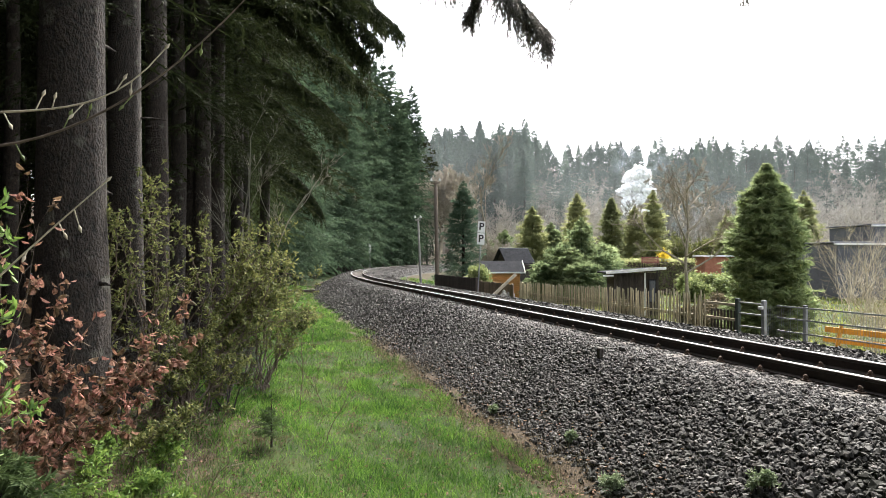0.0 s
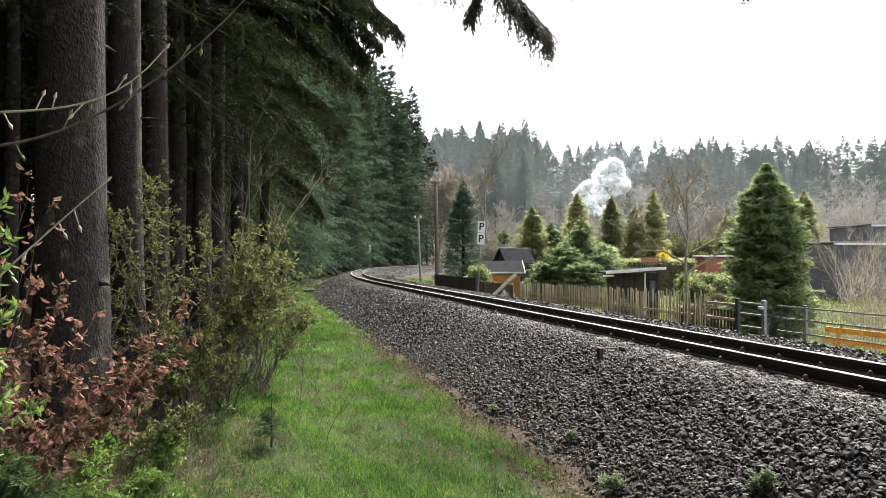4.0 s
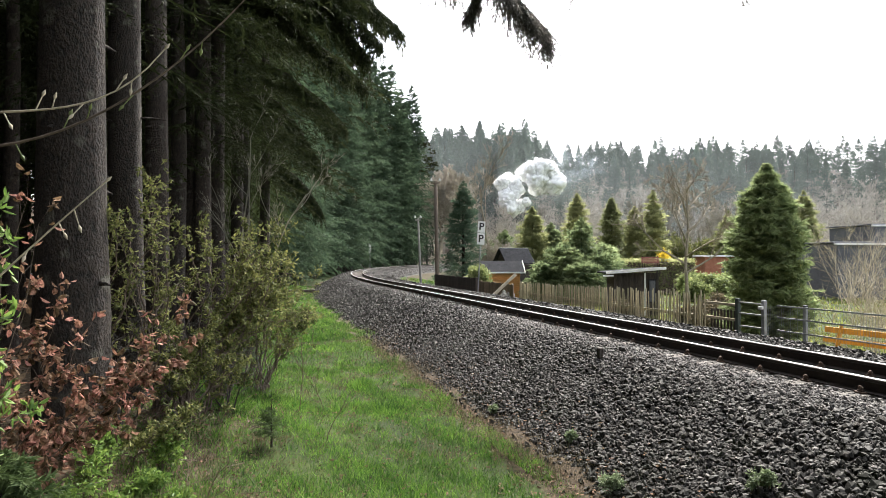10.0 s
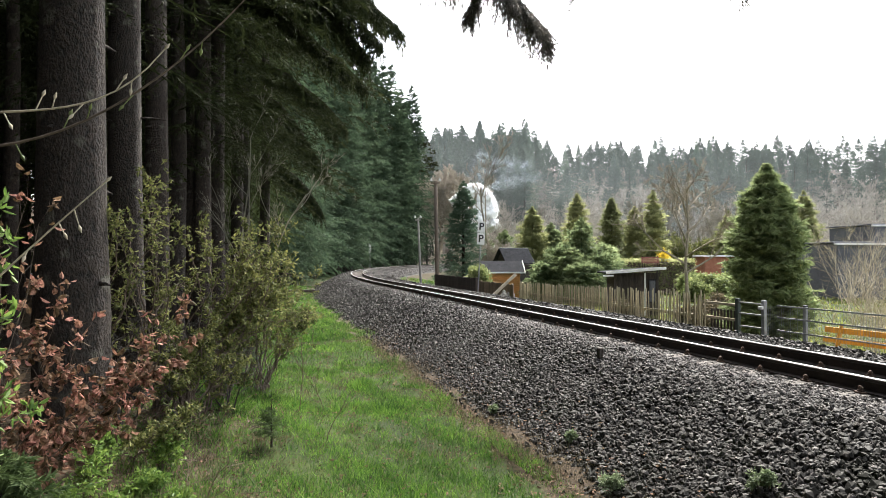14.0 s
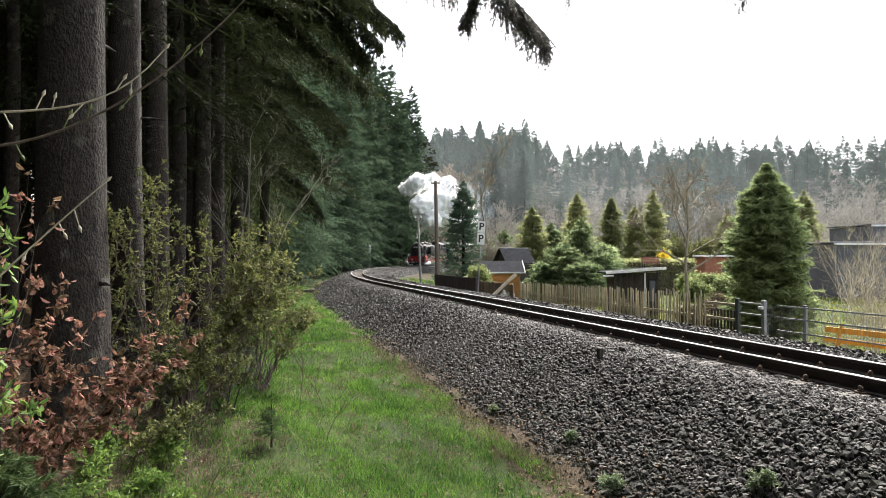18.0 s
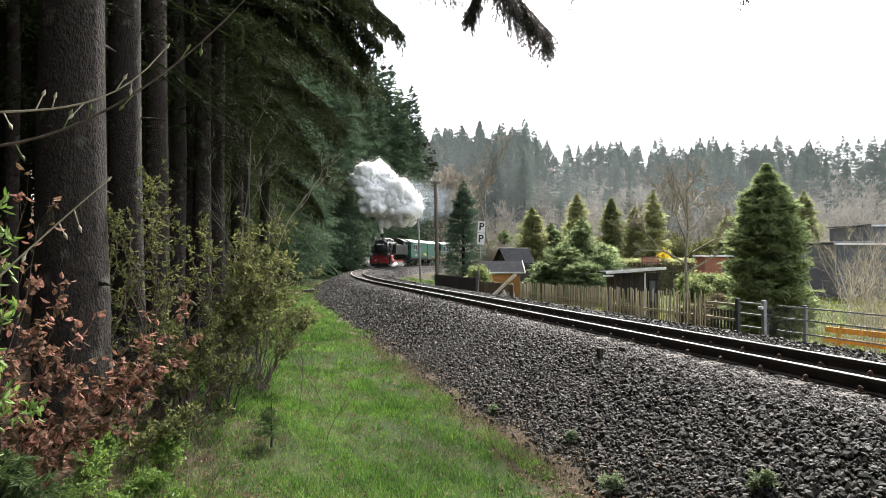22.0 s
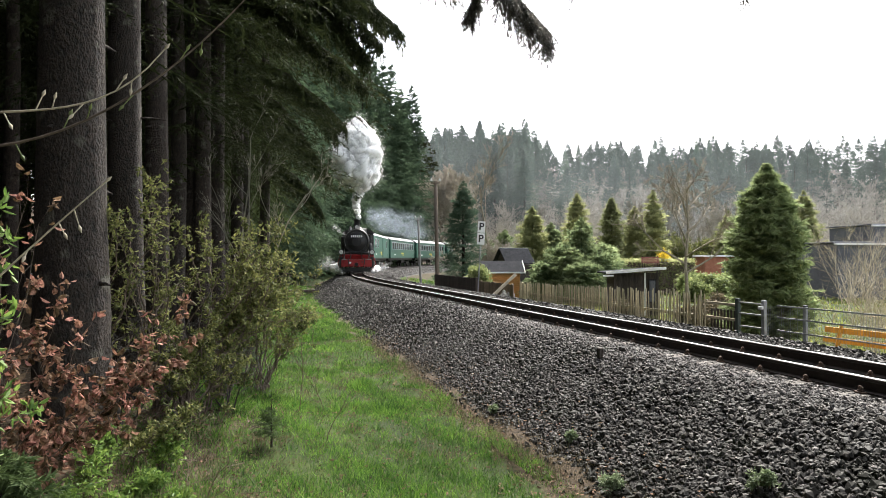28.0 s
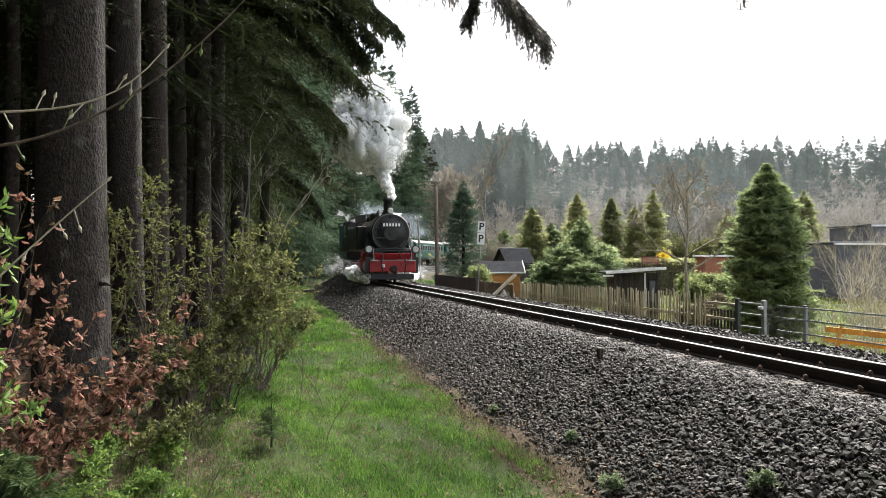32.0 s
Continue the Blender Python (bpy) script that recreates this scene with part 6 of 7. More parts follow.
def build_boughs():
    """Boughs of the nearest old spruce that hang over the verge."""
    tree = thing("spruce_tree", pose(-3.1, 3.2, gz(-3.1, 3.2) - 0.05), "old spruce whose low boughs hang over the verge", "tree", "spruces of the wood")
    r = np.random.default_rng(77)
    part("trunk", mesh_of("trunk", *trunk_mesh(r, 24, 0.24, knots=8), M_BARK, True), tree)
    g = gz(-3.1, 3.2) - 0.05
    part("crown", mesh_of("crown", *spruce_crown(r, 24, 3.4, 7.0, 90, 12, 14, 0.25, 0.014, 0.4), M_NEEDLE_SHADE), tree)
    out = []
    for path, n, ln, lb in (([(-3.1, 3.2, 5.2), (-1.6, 4.0, 4.75), (-0.3, 4.7, 3.95), (0.38, 5.0, 3.18), (0.82, 5.15, 2.77)], 1700, 0.35, "long drooping bough"),
                            ([(-3.1, 3.2, 4.9), (-2.0, 4.6, 4.4), (-0.9, 5.6, 3.75), (0.12, 6.2, 3.5)], 600, 0.3, "drooping bough"),
                            ([(-3.1, 3.2, 5.6), (-1.0, 4.2, 4.8), (0.5, 4.8, 3.65), (0.97, 5.0, 3.04)], 260, 0.2, "drooping bough"),
                            ([(-3.1, 3.2, 5.35), (-1.2, 4.1, 4.6), (0.3, 4.9, 3.16), (0.2, 5.05, 2.86)], 420, 0.17, "side spray"),
                            ([(-3.1, 3.2, 5.9), (-0.6, 4.2, 5.0), (1.2, 4.8, 3.7), (2.35, 5.1, 3.08)], 240, 0.25, "drooping bough")):
        base = np.array(path[0])
        rel = np.array(path) - base
        (a, b), st = bough_mesh(r, rel, n, ln, 0.05, 0.0042, 16)
        bo = part("bough", mesh_of("bough", *st, M_BARK, True), tree, lb + " of dark needles", at=pose(0, 0, base[2] - g))
        part("needle_sprays", mesh_of("needle_sprays", a, b, M_HANGING), bo)
        out.append((bo, base[2] - g))
    return out


build_grass()
build_litter()
build_verge()
build_wide_boughs()
BOUGHS = build_boughs()


# ---- the train ----
M_LOCO = mat("sooty_black_paint", (0.005, 0.005, 0.0058), (0.017, 0.0165, 0.017), 3, 0.42, 0.15, dirt=((0.03, 0.027, 0.025), 2.5, 0.62))
M_RED = mat("red_frame_paint", (0.23, 0.012, 0.014), (0.38, 0.024, 0.024), 3, 0.5, 0.1, dirt=((0.05, 0.02, 0.018), 3, 0.6))
M_STEEL = mat("oily_steel", (0.16, 0.155, 0.15), (0.36, 0.35, 0.34), 6, 0.35, 0.1, metal=0.8)
M_LAMP = mat("lamp_glass", (0.35, 0.35, 0.34), (0.6, 0.6, 0.57), 3, 0.1, 0)
M_COACH = mat("green_coach_paint", (0.024, 0.092, 0.066), (0.048, 0.138, 0.102), 2, 0.4, 0.05, dirt=((0.03, 0.07, 0.05), 1.6, 0.62))
M_COACHROOF = mat("grey_coach_roof", (0.3, 0.31, 0.32), (0.48, 0.49, 0.5), 2, 0.6, 0.1)
M_DARKROOF = mat("dark_coach_roof", (0.09, 0.1, 0.1), (0.17, 0.18, 0.18), 2, 0.7, 0.1)
M_GLASS = mat("dark_window_glass", (0.02, 0.025, 0.028), (0.05, 0.06, 0.065), 1, 0.08, 0, spec=0.8)
M_GOLD = mat("yellow_lettering_paint", (0.6, 0.45, 0.05), (0.75, 0.6, 0.1), 3, 0.5, 0)
WHEELS = []


def wheel(parent, x, y, r, material, spokes=10, label=""):
    """A wheelset's wheel, turning about its axle."""
    bm = bm_new()
    cyl(bm, (-0.05, 0, 0), (0.05, 0, 0), r, r, 24)
    cyl(bm, (0.05, 0, 0), (0.075, 0, 0), r * 0.22, r * 0.2, 12)
    w = part("wheel", bm, parent, label or "red spoked wheel", at=pose(x, y, r), material=M_STEEL)
    sgn = 1 if x > 0 else -1
    bm = bm_new()
    for i in range(spokes):
        a = 2 * math.pi * i / spokes
        box(bm, 0.056 * sgn, 0.53 * r * math.cos(a), 0.53 * r * math.sin(a), 0.03, 0.62 * r, 0.05, 0, Matrix.Rotation(a, 4, "X"))
    part("spokes", bm, w, material=material)
    WHEELS.append((w, x, y, r))
    return w


def build_loco():
    t = thing("steam_locomotive", pose(0, 0, 0), "black narrow-gauge tank engine with a red buffer beam", "locomotive")
    # frame and running board
    boxpart("frame", t, M_RED, 0, -0.2, 0.62, 1.0, 10.4, 0.35, 0.02, "red plate frame")
    boxpart("running_board", t, M_LOCO, 0, 1.4, 1.42, 2.1, 7.6, 0.05, 0.01)
    beam = boxpart("buffer_beam", t, M_RED, 0, 5.62, 0.7, 1.92, 0.09, 0.46, 0.015, "red buffer beam")
    for sx in (-0.72, -0.36, 0.36, 0.72):
        cylpart("rivet", beam, M_RED, (sx, 5.66, 0.86), (sx, 5.69, 0.86), 0.03, sides=8)
    boxpart("apron", t, M_RED, 0, 5.36, 1.08, 1.5, 0.06, 0.34, 0.01, "sloping red front plate", Matrix.Rotation(radians(-28), 4, "X"))
    c = part("coupler", cyl(box(bm_new(), 0, 5.85, 0.62, 0.16, 0.4, 0.18, 0.03), (0, 6.0, 0.62), (0, 6.05, 0.62), 0.13, 0.12, 16), t, "dark centre coupling plate", material=M_LOCO)
    for sx in (-0.2, 0.2):
        part("hook_bar", cyl(bm_new(), (sx, 5.7, 0.5), (sx, 6.0, 0.44), 0.035, 0.03, 8), c, material=M_STEEL)
    for sx in (-0.5, 0.5):
        part("brake_hose", mesh_of("brake_hose", *tube([(sx, 5.68, 0.95), (sx, 5.85, 0.98), (sx, 5.92, 0.75), (sx * 0.9, 5.86, 0.42)], [0.03] * 4, 8), M_LOCO, True), t)
    boxpart("rail_guard", t, M_LOCO, 0, 5.55, 0.27, 1.8, 0.06, 0.24, 0.02, "black snow guard")
    for sx in (-0.98, 0.98):
        boxpart("step", t, M_LOCO, sx, 5.3, 0.42, 0.26, 0.3, 0.04, 0.006)
        boxpart("step_hanger", t, M_LOCO, sx, 5.45, 0.75, 0.22, 0.03, 0.65, 0.005)
        l = part("headlamp", cyl(bm_new(), (sx, 5.3, 1.4), (sx, 5.5, 1.4), 0.13, 0.15, 16), t, "round electric headlamp", material=M_LOCO)
        part("rim", cyl(bm_new(), (sx, 5.44, 1.4), (sx, 5.52, 1.4), 0.175, 0.175, 20), l, material=M_BLACK)
        part("lens", cyl(bm_new(), (sx, 5.52, 1.4), (sx, 5.55, 1.4), 0.13, 0.11, 16), l, "white lamp glass", material=M_LAMP)
        boxpart("bracket", l, M_LOCO, sx, 5.35, 1.2, 0.06, 0.1, 0.22, 0.005)
    # smokebox and boiler
    bm = cyl(bm_new(), (0, 3.6, 2.1), (0, 5.05, 2.1), 0.83, 0.83, 40)
    part("smokebox", bm, t, "sooty black smokebox", material=M_LOCO)
    ring = cyl(cyl(bm_new(), (0, 5.05, 2.1), (0, 5.1, 2.1), 0.83, 0.8, 40), (0, 5.1, 2.08), (0, 5.16, 2.08), 0.64, 0.62, 36)
    door = part("smokebox_door", ring, t, "round smokebox door", material=M_LOCO)
    part("dished_door", cyl(bm_new(), (0, 5.16, 2.08), (0, 5.27, 2.08), 0.6, 0.3, 36), door, material=M_LOCO)
    part("door_wheel", cyl(cyl(bm_new(), (0, 5.27, 2.08), (0, 5.36, 2.08), 0.04, 0.04, 10), (0, 5.34, 2.08), (0, 5.37, 2.08), 0.1, 0.1, 16), door, material=M_LOCO)
    for a in range(10):
        an = radians(36 * a)
        part("clamp", box(bm_new(), 0.69 * math.sin(an), 5.14, 2.08 + 0.69 * math.cos(an), 0.05, 0.06, 0.14, 0.008, Matrix.Rotation(an, 4, "Y")), door, material=M_LOCO)
    for dz in (-0.14, 0.14):
        boxpart("hinge_strap", door, M_LOCO, 0.25, 5.24, 2.08 + dz * 1.5, 0.75, 0.03, 0.05, 0.005)
    an = np.linspace(-2.0, 2.0, 15)
    part("door_handrail", mesh_of("door_handrail", *tube(np.stack([0.78 * np.sin(an), np.full(15, 5.2), 2.1 + 0.78 * np.cos(an)], 1), [0.016] * 15, 6), M_STEEL, True), t, "bright curved handrail")
    for sx in (-0.62, 0.62):
        boxpart("front_locker", t, M_LOCO, sx, 5.12, 1.22, 0.42, 0.45, 0.34, 0.02)
        part("valve_rod", cyl(bm_new(), (sx * 1.1, 4.8, 1.15), (sx * 1.1, 5.25, 1.15), 0.05, 0.04, 10), t, material=M_STEEL)
    for sx in (-0.3, 0.34):
        part("front_pipe", mesh_of("front_pipe", *tube([(sx, 5.1, 1.35), (sx, 5.4, 1.28), (sx * 1.2, 5.6, 1.0), (sx * 1.2, 5.68, 0.7)], [0.028] * 4, 7), M_LOCO, True), t)
    boxpart("beam_edge", t, M_STEEL, 0, 5.64, 0.95, 1.86, 0.06, 0.025, 0.004, "pale edge strip on the beam")
    plate = boxpart("number_plate", t, M_BLACK, 0, 5.3, 2.42, 0.84, 0.02, 0.2, 0.005, "black plate with pale bars")
    for i in range(6):
        boxpart("bar", plate, M_WHITE, -0.32 + i * 0.128, 5.315, 2.42, 0.075, 0.01, 0.13, 0.002)
    part("boiler", cyl(cyl(bm_new(), (0, -1.9, 2.1), (0, 3.6, 2.1), 0.76, 0.76, 36), (0, 1.2, 2.1), (0, 1.28, 2.1), 0.775, 0.775, 36), t, "black boiler barrel", material=M_LOCO)
    part("saddle", box(bm_new(), 0, 4.3, 1.2, 1.0, 1.3, 0.5, 0.04), t, material=M_LOCO)
    ch = part("chimney", mesh_of("chimney", *tube([(0, 4.35, 2.85), (0, 4.35, 2.98), (0, 4.35, 3.1), (0, 4.35, 3.46), (0, 4.35, 3.48), (0, 4.35, 3.58), (0, 4.35, 3.58), (0, 4.35, 3.4)], [0.34, 0.25, 0.19, 0.185, 0.24, 0.24, 0.16, 0.155], 20), M_LOCO, True), t, "short black chimney")
    top = part("upper_headlamp", cyl(bm_new(), (0, 4.85, 3.02), (0, 5.02, 3.02), 0.12, 0.14, 16), t, "round headlamp before the chimney", material=M_LOCO)
    part("lens", cyl(bm_new(), (0, 5.02, 3.02), (0, 5.05, 3.02), 0.125, 0.11, 16), top, material=M_LAMP)
    part("bell", mesh_of("bell", *tube([(0.42, 4.6, 2.8), (0.42, 4.6, 2.84), (0.42, 4.6, 2.98), (0.42, 4.6, 3.06), (0.42, 4.6, 3.1)], [0.14, 0.13, 0.1, 0.06, 0.02], 12), M_STEEL, True), t, "small bell")
    part("generator", cyl(bm_new(), (-0.62, 4.1, 2.85), (-0.3, 4.1, 2.85), 0.14, 0.14, 14), t, "turbo generator", material=M_STEEL)
    part("feed_pump", cyl(cyl(bm_new(), (-0.85, 4.2, 1.5), (-0.85, 4.2, 2.0), 0.13, 0.13, 12), (-0.85, 4.2, 2.05), (-0.85, 4.2, 2.55), 0.16, 0.16, 12), t, "upright pump", material=M_LOCO)
    for nm, y, r, h in (("sand_dome", 2.9, 0.36, 3.15), ("steam_dome", 1.3, 0.4, 3.2), ("sand_dome", -0.2, 0.36, 3.12)):
        part(nm, mesh_of(nm, *tube([(0, y, 2.7), (0, y, 2.85), (0, y, h - 0.14), (0, y, h - 0.04), (0, y, h)], [r * 1.2, r, r * 0.96, r * 0.7, 0.02], 20), M_LOCO, True), t, "rounded black dome")
    part("whistle", cyl(bm_new(), (0.2, -1.6, 2.8), (0.2, -1.6, 3.3), 0.05, 0.05, 8), t, material=M_STEEL)
    part("safety_valve", cyl(cyl(bm_new(), (-0.12, -1.2, 2.8), (-0.12, -1.2, 3.18), 0.06, 0.05, 8), (0.12, -1.2, 2.8), (0.12, -1.2, 3.18), 0.06, 0.05, 8), t, material=M_STEEL)
    # fittings of the front
    for sx in (-0.78, 0.78):
        part("beam_step", box(bm_new(), sx, 5.75, 0.93, 0.26, 0.2, 0.03, 0.005), t, "worn steel footplate", material=M_STEEL)
        part("lamp_iron", box(bm_new(), sx, 5.6, 1.03, 0.04, 0.05, 0.2, 0.004), t, material=M_STEEL)
        part("front_handrail", mesh_of("front_handrail", *tube([(sx, 5.6, 0.95), (sx * 1.02, 5.5, 1.3), (sx * 0.98, 5.2, 1.55)], [0.016] * 3, 6), M_STEEL, True), t)
    boxpart("lamp_bridge", t, M_LOCO, 0, 5.34, 1.34, 2.1, 0.1, 0.06, 0.01, "black bridge that carries the lamps")
    boxpart("shield", t, M_WHITE, 0.42, 5.68, 0.72, 0.16, 0.02, 0.11, 0.004, "small pale plate on the beam")
    for sx in (-0.5, 0.5):
        cylpart("feed_pipe", t, M_CLIP, (sx * 1.5, 3.4, 2.62), (sx * 1.5, 0.0, 2.66), 0.035, sides=8)
    # tanks, cab, bunker
    for sx in (-0.86, 0.86):
        boxpart("side_tank", t, M_LOCO, sx, 0.1, 1.95, 0.5, 4.3, 1.1, 0.05, "black riveted side tank")
        cylpart("tank_filler", t, M_LOCO, (sx, 1.0, 2.5), (sx, 1.0, 2.6), 0.18, sides=14)
        part("handrail", mesh_of("handrail", *tube([(sx * 0.92, 4.9, 2.55), (sx * 0.95, 3.5, 2.58), (sx * 0.95, 2.3, 2.58)], [0.018] * 3, 6), M_STEEL, True), t)
        part("steam_pipe", mesh_of("steam_pipe", *tube([(sx * 0.8, 4.35, 2.2), (sx * 1.05, 4.35, 1.9), (sx * 1.08, 4.35, 1.3)], [0.12, 0.12, 0.12], 10), M_LOCO, True), t)
        cy = part("cylinder", cyl(box(bm_new(), sx * 1.1, 4.25, 0.78, 0.45, 0.85, 0.5, 0.04), (sx * 1.12, 3.75, 0.68), (sx * 1.12, 4.78, 0.68), 0.27, 0.27, 20), t, "red outside steam cylinder", material=M_RED)
        part("valve_chest", cyl(bm_new(), (sx * 1.1, 3.7, 1.15), (sx * 1.1, 4.8, 1.15), 0.16, 0.16, 16), cy, material=M_RED)
        part("cylinder_cover", cyl(bm_new(), (sx * 1.12, 4.78, 0.68), (sx * 1.12, 4.84, 0.68), 0.24, 0.2, 20), cy, material=M_STEEL)
        boxpart("slide_bar", t, M_STEEL, sx * 1.12, 3.1, 0.78, 0.06, 1.3, 0.06, 0.006)
        for sgn, yy in ((1, 2.3), (1, -3.3)):
            boxpart("frame_step", t, M_LOCO, sx * 1.18, yy, 0.45, 0.18, 0.35, 0.03, 0.005)
    cab = boxpart("cab", t, M_LOCO, 0, -3.05, 2.15, 2.24, 1.9, 1.55, 0.03, "black cab with side openings")
    for sx in (-1, 1):
        boxpart("cab_window", cab, M_GLASS, sx * 1.121, -3.0, 2.45, 0.02, 0.75, 0.6, 0.01)
        cylpart("front_window", cab, M_GLASS, (sx * 0.85, -2.09, 2.55), (sx * 0.85, -2.06, 2.55), 0.16, sides=16)
    bm = cyl(bm_new(), (0, -4.25, 1.2), (0, -1.9, 1.2), 2.1, 2.1, 48)
    bmesh.ops.bisect_plane(bm, geom=bm.verts[:] + bm.edges[:] + bm.faces[:], plane_co=(0, 0, 2.9), plane_no=(0, 0, -1), clear_outer=True)
    bmesh.ops.holes_fill(bm, edges=bm.edges[:])
    part("cab_roof", bm, t, "rounded black cab roof", material=M_LOCO)
    boxpart("coal_bunker", t, M_LOCO, 0, -4.75, 1.95, 2.1, 1.5, 1.15, 0.04, "coal bunker")
    boxpart("rear_beam", t, M_LOCO, 0, -5.55, 0.68, 1.86, 0.09, 0.45, 0.015)
    coal = np.random.default_rng(2)
    part("coal", mesh_of("coal", *tris(np.stack([coal.uniform(-0.9, 0.9, 500), coal.uniform(-5.4, -4.1, 500), coal.uniform(2.5, 2.72, 500)], 1), ball(coal, 500) * 0.14, ball(coal, 500) * 0.07), M_BLACK), t, "heap of coal")
    # wheels and rods
    axles = [2.4, 1.4, 0.4, -0.6, -1.6]
    for y in axles:
        for sx in (-0.42, 0.42):
            wheel(t, sx, y, 0.4, M_RED)
    for y in (3.7, -3.4):
        for sx in (-0.4, 0.4):
            wheel(t, sx, y, 0.28, M_RED, 8)
    for sx in (-0.56, 0.56):
        rod = part("coupling_rod", box(bm_new(), 0, 0, 0, 0.05, 4.15, 0.09, 0.01), t, "bright steel coupling rod", at=pose(sx, 0.4, 0.4), material=M_STEEL)
        WHEELS.append((rod, sx, 0.4, -0.4))
    return t


def build_coach(van, seed):
    t = thing("baggage_van" if van else "passenger_coach", pose(0, 0, 0), "green narrow-gauge baggage van with a grey roof" if van else "green narrow-gauge passenger coach with a row of windows", "railway coach", "coaches of the train")
    L, W = 13.7, 2.15
    boxpart("body", t, M_COACH, 0, 0, 1.95, W, L, 2.0, 0.04, "green sheet-metal body")
    bm = cyl(bm_new(), (0, -L / 2 - 0.15, 1.62), (0, L / 2 + 0.15, 1.62), 1.72, 1.72, 56)
    bmesh.ops.bisect_plane(bm, geom=bm.verts[:] + bm.edges[:] + bm.faces[:], plane_co=(0, 0, 2.93), plane_no=(0, 0, -1), clear_outer=True)
    bmesh.ops.holes_fill(bm, edges=bm.edges[:])
    part("roof", bm, t, "rounded light grey roof" if van else "rounded dark grey roof", material=M_COACHROOF if van else M_DARKROOF)
    boxpart("underframe", t, M_LOCO, 0, 0, 0.86, 1.7, L, 0.22, 0.01)
    for sx in (-1, 1):
        boxpart("waist_strip", t, M_COACH, sx * (W / 2 + 0.012), 0, 1.72, 0.02, L, 0.05, 0.004)
        boxpart("sill_strip", t, M_LOCO, sx * (W / 2 + 0.012), 0, 0.99, 0.02, L, 0.07, 0.004)
        boxpart("number_bar", t, M_WHITE, sx * (W / 2 + 0.014), 4.6, 1.35, 0.012, 0.7, 0.12, 0.002)
        em = part("emblem", box(box(bm_new(), sx * (W / 2 + 0.014), 0.5, 1.5, 0.012, 1.3, 0.16, 0.002), sx * (W / 2 + 0.014), 0.1, 1.33, 0.012, 0.8, 0.1, 0.002), t, "yellow emblem bars", material=M_GOLD)
        if van:
            boxpart("sliding_door", t, M_COACH, sx * (W / 2 + 0.03), -1.8, 1.95, 0.05, 2.0, 1.85, 0.015)
            ws = [5.4, 4.6, 3.0, -4.8]
        else:
            ws = [-5.6 + 1.12 * k for k in range(11)]
        for y in ws:
            w = boxpart("window", t, M_COACHROOF, sx * (W / 2 + 0.008), y, 2.3, 0.03, 0.82, 0.78, 0.01, "window in a pale frame")
            boxpart("pane", w, M_GLASS, sx * (W / 2 + 0.022), y, 2.3, 0.015, 0.7, 0.66, 0.004)
        for y in (-6.6, 6.6):
            boxpart("door", t, M_COACH, sx * (W / 2 + 0.02), y, 1.95, 0.035, 0.75, 1.85, 0.012)
    for y in (-L / 2 - 0.02, L / 2 + 0.02):
        boxpart("end_door", t, M_COACH, 0, y, 1.9, 0.7, 0.03, 1.8, 0.01)
        boxpart("gangway", t, M_LOCO, 0, y * 1.055, 1.95, 1.3, 0.72, 2.0, 0.03, "dark gangway bellows")
        for sx in (-0.7, 0.7):
            boxpart("end_window", t, M_GLASS, sx, y, 2.3, 0.35, 0.02, 0.6, 0.005)
    for y in (-4.9, 4.9):
        b = boxpart("bogie", t, M_LOCO, 0, y, 0.45, 1.3, 2.1, 0.22, 0.02, "black bogie")
        for yy in (-0.7, 0.7):
            for sx in (-0.41, 0.41):
                part("wheel", cyl(cyl(bm_new(), (sx - 0.05, y + yy, 0.36), (sx + 0.05, y + yy, 0.36), 0.36, 0.36, 18), (sx * 1.3, y + yy, 0.36), (sx * 1.6, y + yy, 0.36), 0.08, 0.08, 8), b, material=M_LOCO)
    boxpart("battery_box", t, M_LOCO, 0.6, 0.5, 0.62, 0.5, 1.6, 0.4, 0.02)
    boxpart("air_tank", t, M_LOCO, -0.6, -1.0, 0.62, 0.4, 1.5, 0.35, 0.05)
    return t


def gone(t):
    """Metres along the line of the engine's front at t seconds."""
    return np.polyval(RUN, t)


CHIMNEY_TOP = 3.58
RUN = [0.00007, -0.003705, 0.055238, -4.831764, 168.6425]
LOCO = build_loco()
COACHES = [build_coach(True, 0), build_coach(False, 1)]
for k in range(3):
    COACHES.append(copy_thing(COACHES[1], pose(0, 0, 0)))


# ---- steam ----
def billow(n, o):
    """How far the surface of a puff swells in the direction n."""
    k = 0.0
    for fq, am in ((1.4, 0.6), (2.9, 0.24), (6.0, 0.1), (12, 0.045)):
        k += am * (abs(noise.noise(n * fq + o)) * 2 - 0.35)
    return 0.74 + 0.44 * k


def flakes(r, p, nrm, size):
    """Tiny droplets' veils: loose triangles that face along nrm."""
    a = unit(np.cross(nrm, ball(r, len(p))))
    b = np.cross(nrm, a)
    k = size * r.uniform(0.6, 1.4, (len(p), 1))
    v = np.stack([p + a * k, p - 0.5 * a * k + 0.87 * b * k, p - 0.5 * a * k - 0.87 * b * k], 1)
    return v.reshape(-1, 3), np.arange(3 * len(p)).reshape(-1, 3)


